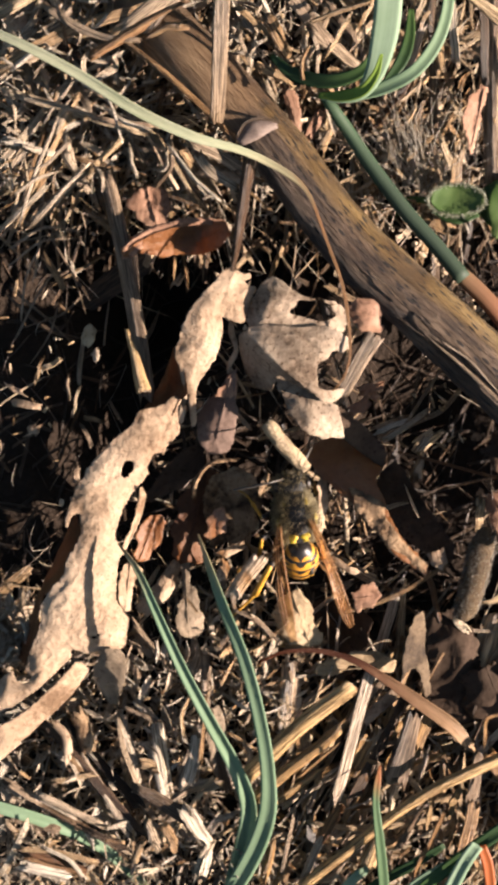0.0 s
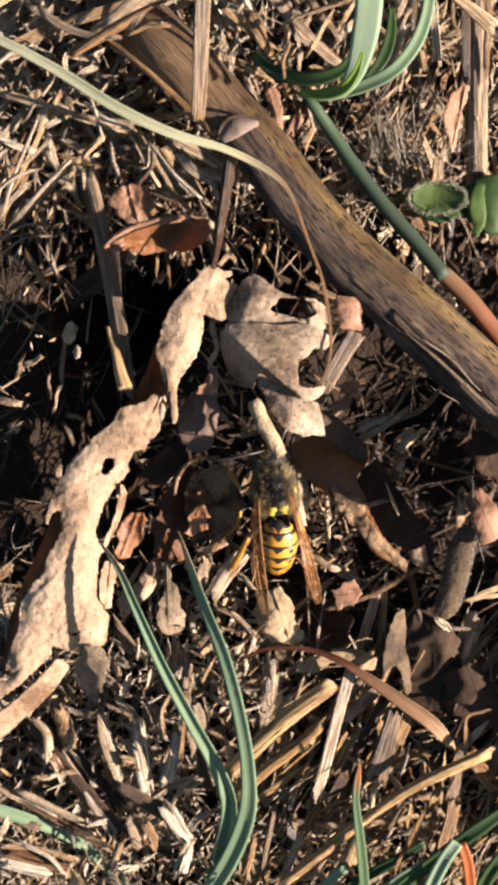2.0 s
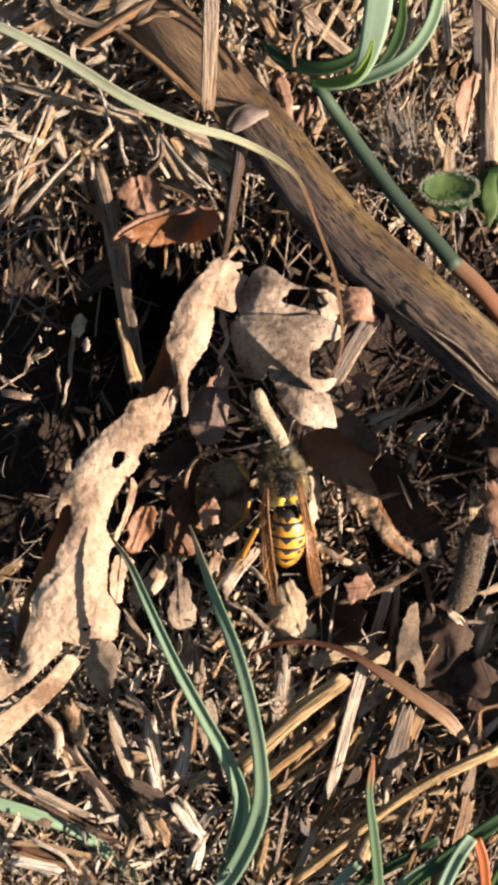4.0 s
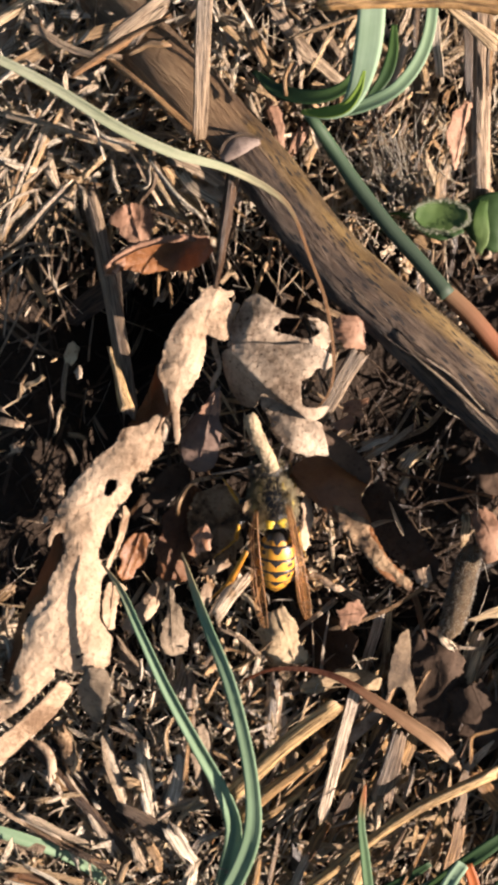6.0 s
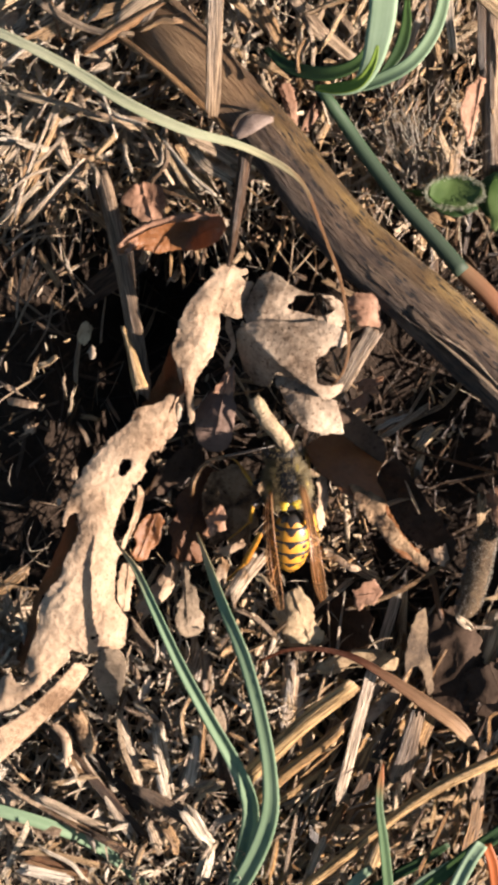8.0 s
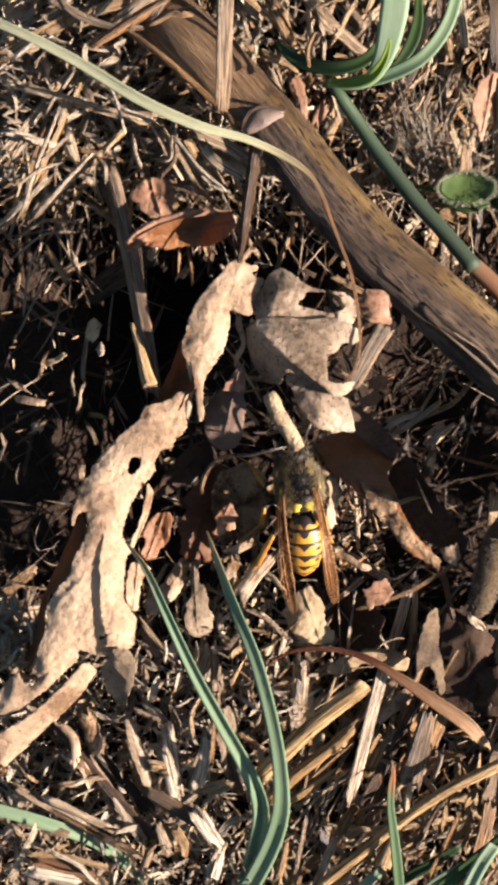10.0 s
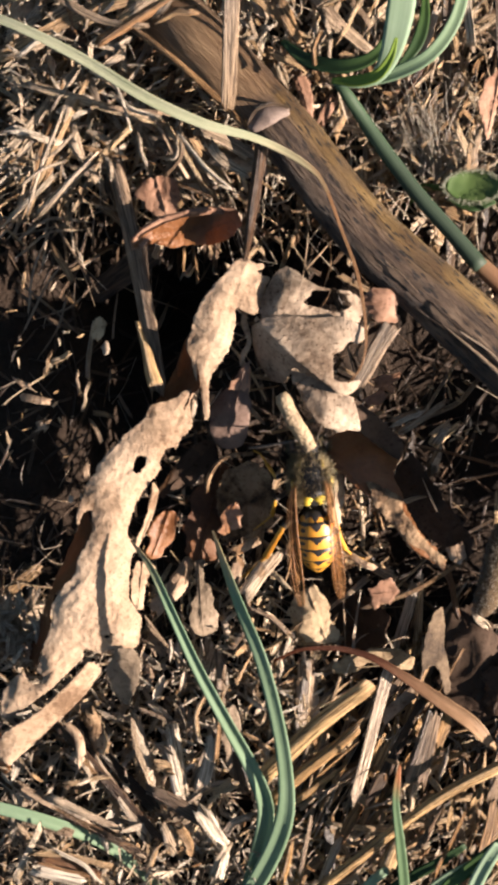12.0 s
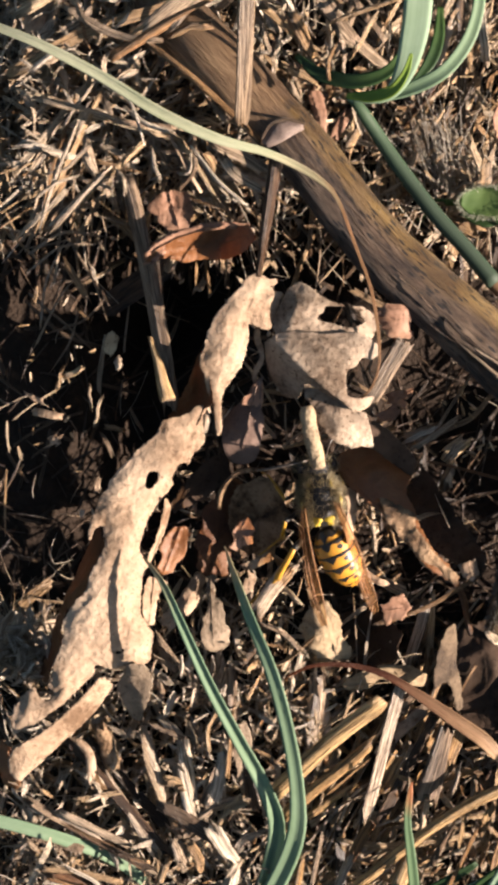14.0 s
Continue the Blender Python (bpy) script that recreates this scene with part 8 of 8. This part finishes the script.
def make_wasp():
    rng = random.Random(77)
    ob = holder("wasp", WAIST, "yellow and black wasp with folded amber wings on dead leaves", "wasp")
    ob.rotation_euler.z = radians(HEADING)
    s = Shape()
    loft(s, [(0.35, 0, 0.1, 0.5, 0.5), (0.7, 0, 0.25, 1.15, 1.0), (1.4, 0, 0.45, 1.5, 1.45), (2.4, 0, 0.6, 1.68, 1.65), (3.4, 0, 0.6, 1.62, 1.6), (4.3, 0, 0.45, 1.38, 1.35), (4.9, 0, 0.3, 1.0, 1.0), (5.15, 0, 0.25, 0.5, 0.5)])
    thorax = part("thorax", s, BLACK, ob, "black hairy thorax")
    for x, y, w, h, z in ((-0.55, 1.05, 0.5, 0.34, 1.5), (0.55, 1.05, 0.5, 0.34, 1.5), (-0.62, 0.62, 0.36, 0.18, 1.0), (0.62, 0.62, 0.36, 0.18, 1.0), (1.72, 2.6, 0.2, 0.55, 1.25), (-1.72, 2.6, 0.2, 0.55, 1.25), (-1.05, 4.1, 0.16, 0.5, 1.5), (1.05, 4.1, 0.16, 0.5, 1.5)):
        s = Shape()
        blob(s, (x, y, z), (w, h, 0.22), 8, 12, 0.1, x * 7)
        part("yellow_mark", s, YELLOW, thorax, "yellow spot")
    s = Shape()
    hairs(s, (0, 2.8, 0.5), (1.6, 2.2, 1.62), 4200, 1.0, rng, -0.6, 0.45, 0.9)
    part("hair", s, FUZZ, thorax, "fine pale hairs")
    s = Shape()
    hairs(s, (0, 2.8, 0.5), (1.58, 2.2, 1.62), 2600, 0.6, rng, 0.1, 0.0, 1.5)
    part("dark_hair", s, DARK_FUZZ, thorax, "short dark hairs")
    s = Shape()
    hairs(s, (0, 2.9, 0.5), (1.58, 2.2, 1.62), 900, 0.8, rng, 0.0, 0.0, 1.4)
    part("hair", s, FUZZ, thorax, "fine greyish yellow hairs")
    s = Shape()
    loft(s, [(5.0, 0, 0.2, 0.7, 0.8), (5.25, 0, 0.2, 1.5, 1.15), (5.8, 0, 0.15, 1.75, 1.25), (6.4, 0, 0.05, 1.55, 1.15), (6.85, 0, -0.05, 1.0, 0.85), (7.05, 0, -0.1, 0.4, 0.4)])
    head = part("head", s, BLACK, ob, "black hairy head")
    for x in (-1.45, 1.45):
        s = Shape()
        blob(s, (x, 5.95, 0.2), (0.45, 0.7, 0.95), 10, 14, 0.05)
        part("eye", s, EYE, head, "dark shiny eye")
    s = Shape()
    hairs(s, (0, 5.9, 0.1), (1.6, 0.9, 1.15), 1300, 0.6, rng, -0.5, 0.0)
    part("hair", s, FUZZ, head, "fine pale hairs")
    s = Shape()
    hairs(s, (0, 5.9, 0.1), (1.6, 0.9, 1.15), 1500, 0.5, rng, -0.3, 0.0)
    part("dark_hair", s, DARK_FUZZ, head, "short dark hairs")
    for rows in ([(1.93, -0.52, 9.4, 0.21), (0.73, -0.78, 10.4, 0.21), (-1.09, -1.2, 10, 0.26), (-2.67, -1.46, 9.2, 0.16)], [(3.49, -0.42, 9.6, 0.21), (3.77, 0.83, 11, 0.21), (4.18, 1.75, 11, 0.26), (4.66, 2.54, 10.4, 0.16)]):
        s = Shape()
        rod(s, own(rows), 22, 8, 0.12, 1, 0.3)
        part("antenna", s, ANTENNA, head, "thin black antenna")

    spans = [(0.15, -1.0, 0.5, 1.5), (-0.9, -2.3, 1.52, 1.86), (-2.2, -3.5, 1.88, 1.84), (-3.4, -4.7, 1.85, 1.55), (-4.6, -5.6, 1.57, 1.1), (-5.5, -6.25, 1.12, 0.3)]
    for i, (a, b, wa, wb) in enumerate(spans):
        s = Shape()
        n = 9
        rings = []
        for k in range(n):
            t = k / (n - 1)
            g = wa + (wb - wa) * (t ** 0.8 if i < 2 else t ** 1.3) + 0.06 * math.sin(math.pi * min(1, t * 1.1))
            rings.append((a + (b - a) * t, 0.0, -0.08 * (i + t), g * 0.98, g * 0.86))
        loft(s, rings, 36)
        if i == 0:
            abdomen = part("abdomen", s, PLATE_FRONT, ob, "banded yellow and black abdomen")
        else:
            part("abdomen_plate", s, PLATE, abdomen, "yellow plate banded with black")

    wings = []
    for side, rows, roll in ((-1, [(1.5, -4.86, 10.6, 0.41), (1.4, -6.25, 10.8, 0.72), (1.45, -8.57, 10.9, 0.98), (1.66, -11.18, 10.6, 1.19), (2.03, -13.58, 9.8, 1.09), (2.46, -15.72, 8.8, 0.52)], -28),
                             (1, [(4.5, -4.35, 10.6, 0.41), (4.91, -6.25, 10.9, 0.67), (5.32, -8.57, 10.9, 0.88), (5.75, -11.19, 10.4, 1.09), (6.16, -13.36, 9.4, 1.04), (6.45, -14.9, 8.6, 0.52)], 30)):
        s = Shape()
        root = [(*r[:3], r[3] * 1.12) for r in own(rows)]
        ribbon(s, root, 26, 9, 0.04, 0.05, roll=roll, twist=-roll * 0.6, wave=0.05, rng=rng)
        w = part("wing", s, WING, ob, "folded translucent amber wing", at=root[0][:3])
        for f, wd in ((-0.44, 0.13), (0.05, 0.08), (0.3, 0.07)):
            s = Shape()
            base = np.array(spline(root, 14))
            tan, sd, up = frames_along(base[:, :3], roll, -roll * 0.6)
            line = base[:, :3] + sd * (base[:, 3] * f)[:, None] + up * 0.05
            rod(s, [(*(p - np.array(root[0][:3])), wd * (1 - 0.6 * i / 13)) for i, p in enumerate(line)], 20, 6)
            part("vein", s, VEIN, w)
        s = Shape()
        hind = [(r[0] - 0.1 * side, r[1] + 0.2, r[2] - 0.35, r[3] * 0.6) for r in root[:-1]]
        ribbon(s, shifted(hind, root[0]), 18, 6, 0.03, 0.05, roll=roll * 0.5, rng=rng)
        part("hind_wing", s, WING, w)
        wings.append(w)

    leg(ob, own([(1.85, -7.63, 7.2), (0.73, -8.58, 9), (-0.74, -11.49, 6.6), (-1.5, -12.32, 5.6), (-2.31, -13.12, 5), (-3.29, -14.02, 4.6)]), 0.6, "amber hind leg")
    leg(ob, own([(1.12, -5.37, 6.6), (-0.05, -6.1, 8.2), (-0.27, -7.71, 5.6), (-1.68, -8.97, 4.2), (-2.44, -9.53, 4)]), 0.42, "amber middle leg")
    leg(ob, own([(1.22, -3.51, 6.6), (-0.05, -4.12, 7.8), (-0.91, -2.88, 6), (-1.56, -2.04, 5), (-2.21, -1.67, 4.6)]), 0.38, "amber front leg")
    leg(ob, own([(4.31, -5.64, 6.6), (5.46, -6.42, 7), (5.86, -8.12, 5), (6.22, -8.97, 4.2), (6.44, -9.63, 4)]), 0.42, "amber middle leg")
    leg(ob, own([(3.67, -2.98, 6.6), (5.24, -2.7, 7.4), (5.07, -1.39, 6), (5, -0.86, 5), (4.91, -0.43, 4.6)]), 0.38, "amber front leg")
    hind = leg(ob, own([(4.4, -7.48, 7), (5.88, -8.62, 8.4), (7.07, -10.32, 6.6), (8.09, -11.03, 5.6), (8.98, -11.29, 5), (10.09, -11.77, 4.4)]), 0.5, "amber hind leg")
    return ob, abdomen, wings, hind


WASP, ABDOMEN, WINGS, HIND_LEG = make_wasp()


def make_stalk_piece():
    s = Shape()
    rod(s, [(0.08, -3.0, 0, 1.25), (0.05, -1.2, 0.05, 1.45), (-0.05, 0.6, 0.1, 1.5), (0.05, 2.2, 0.05, 1.3), (0.05, 2.75, 0, 1.0)], 40, 16, 0.2, 0.8, 1.0, 3)
    ob = new("stalk_piece", s.mesh("stalk_piece", PREY))
    return tagged(ob, "pale crumbly stalk piece gripped by the wasp", "plant piece")


STALK_PIECE = make_stalk_piece()


def motions():
    k = 0.0527
    # seconds, shift, lift, turn, then the tail's tilt, swing and roll (degrees)
    wasp = [(0.0, 0.55, -2.9, 0.0, 1, 58, -6, 0), (0.5, -0.05, -0.95, 0.0, 0, 50, -6, 0), (1.0, 0.85, -2.0, 0.0, -2, 45, -6, 0), (1.5, 0.95, -1.8, 0.0, -2, 32, -6, 0), (2.0, 0.3, -0.55, 0.0, 0, 26, -8, 0), (2.5, -0.1, -0.5, 0.0, 0, 24, -8, 0), (3.6, 0.0, -0.35, 0.0, 0, 24, -8, 0), (5.0, 0.09, -0.15, 0.0, 0, 24, -8, 0), (5.5, 0.15, -0.1, 0.0, 0, 22, -8, 0), (6.0, -0.2, 0.1, 0.0, 0, 22, -8, 0), (6.5, 0.0, 0.0, 0.0, 0, 22, -8, 0), (7.0, -0.2, 0.15, 0.0, 0, 22, -8, 0), (7.5, -0.13, 0.0, 0.0, 0, 22, -8, 0), (8.0, -0.3, -0.1, 0.0, 0, 24, -8, 0), (9.2, -0.1, -0.3, 0.0, 0, 22, -6, 0), (10.5, -0.15, -0.4, 0.0, 0, 20, -4, 0), (11.0, 0.1, 0.25, 0.0, -2, 18, 0, 0), (11.5, 0.55, 0.0, 0.0, -2, 18, 0, 0), (12.0, 0.35, 0.1, 0.0, -2, 16, 0, 0), (12.5, 0.1, 0.3, 0.0, -2, 14, 0, 2), (13.0, -0.2, -0.15, 0.0, 0, 10, -2, -34), (13.5, 0.0, -0.45, 0.0, 0, 14, 0, -4), (14.0, 0.15, -0.3, 0.0, 0, 14, 20, -28)]
    walk(WASP, [(t, pose((WAIST[0] + x) * MM, (WAIST[1] + y) * MM, (WAIST[2] + z) * MM, 0, 0, HEADING + r)) for t, x, y, z, r, tilt, swing, spin in wasp])
    walk(ABDOMEN, [(t, pose(0, 0, 0, 0, 0, swing) @ pose(0, 0, 0, tilt) @ pose(0, 0, 0, 0, spin)) for t, x, y, z, r, tilt, swing, spin in wasp])
    left, right = WINGS
    for wing, rows in ((left, [(0.0, 2), (1.0, 0), (5.0, 0), (10.5, 1), (13.0, 2), (14.0, 6)]), (right, [(0.0, 10), (1.0, 9), (2.0, 5), (5.0, 0), (10.5, 0), (12.5, -1), (13.0, 5), (14.0, 10)])):
        at = wing.location.copy()
        walk(wing, [(t, Matrix.Translation(at) @ pose(0, 0, 0, 0, 0, a)) for t, a in rows])
    at = HIND_LEG.location.copy()
    walk(HIND_LEG, [(t, Matrix.Translation(at) @ pose(0, 0, 0, b) @ pose(0, 0, 0, 0, 0, a)) for t, a, b in ((0.0, -45, 60), (1.5, -45, 60), (5.0, -45, 50), (8.0, -45, 50), (11.5, -40, 45), (12.2, 0, 0), (12.7, 0, 0), (13.2, -40, 45), (14.0, -45, 50))])
    piece = [(0, (2.48, -0.3, 11.6), 41), (0.5, (1.78, 1.29, 11.6), 12), (1, (3.1, -0.21, 11.6), 28), (1.5, (2.7, 0.43, 11.6), 33), (2, (2.49, 1.18, 11.6), 27), (2.5, (1.93, 0.98, 11.6), 27), (3.8, (1.7, 1.3, 11.6), 28), (5, (1.48, 1.55, 11.6), 29), (5.5, (2.8, 1.1, 11.6), 12), (6, (1.67, 1.67, 11.6), 24), (6.5, (1.36, 1.45, 11.6), 35),
             (7, (1.5, 1.8, 11.6), 36), (7.5, (1.36, 1.9, 11.6), 31), (8, (1.22, 1.45, 11.6), 35), (9.2, (1.35, 1.5, 11.6), 31), (10.5, (1.45, 1.52, 11.6), 27), (11, (2.18, 1.66, 11.6), 22), (11.5, (2.51, 1.1, 11.6), 12), (12, (1.97, 1.34, 11.6), 29), (12.5, (3.16, 1.05, 11.6), -3), (13, (1.51, 1.23, 11.6), 28), (13.5, (2.05, 1.0, 11.6), 15), (14, (2.37, 1.41, 11.6), 12)]
    walk(STALK_PIECE, [(t, pose(p[0] * MM, p[1] * MM, p[2] * MM, 12, 0, a)) for t, p, a in piece])


motions()
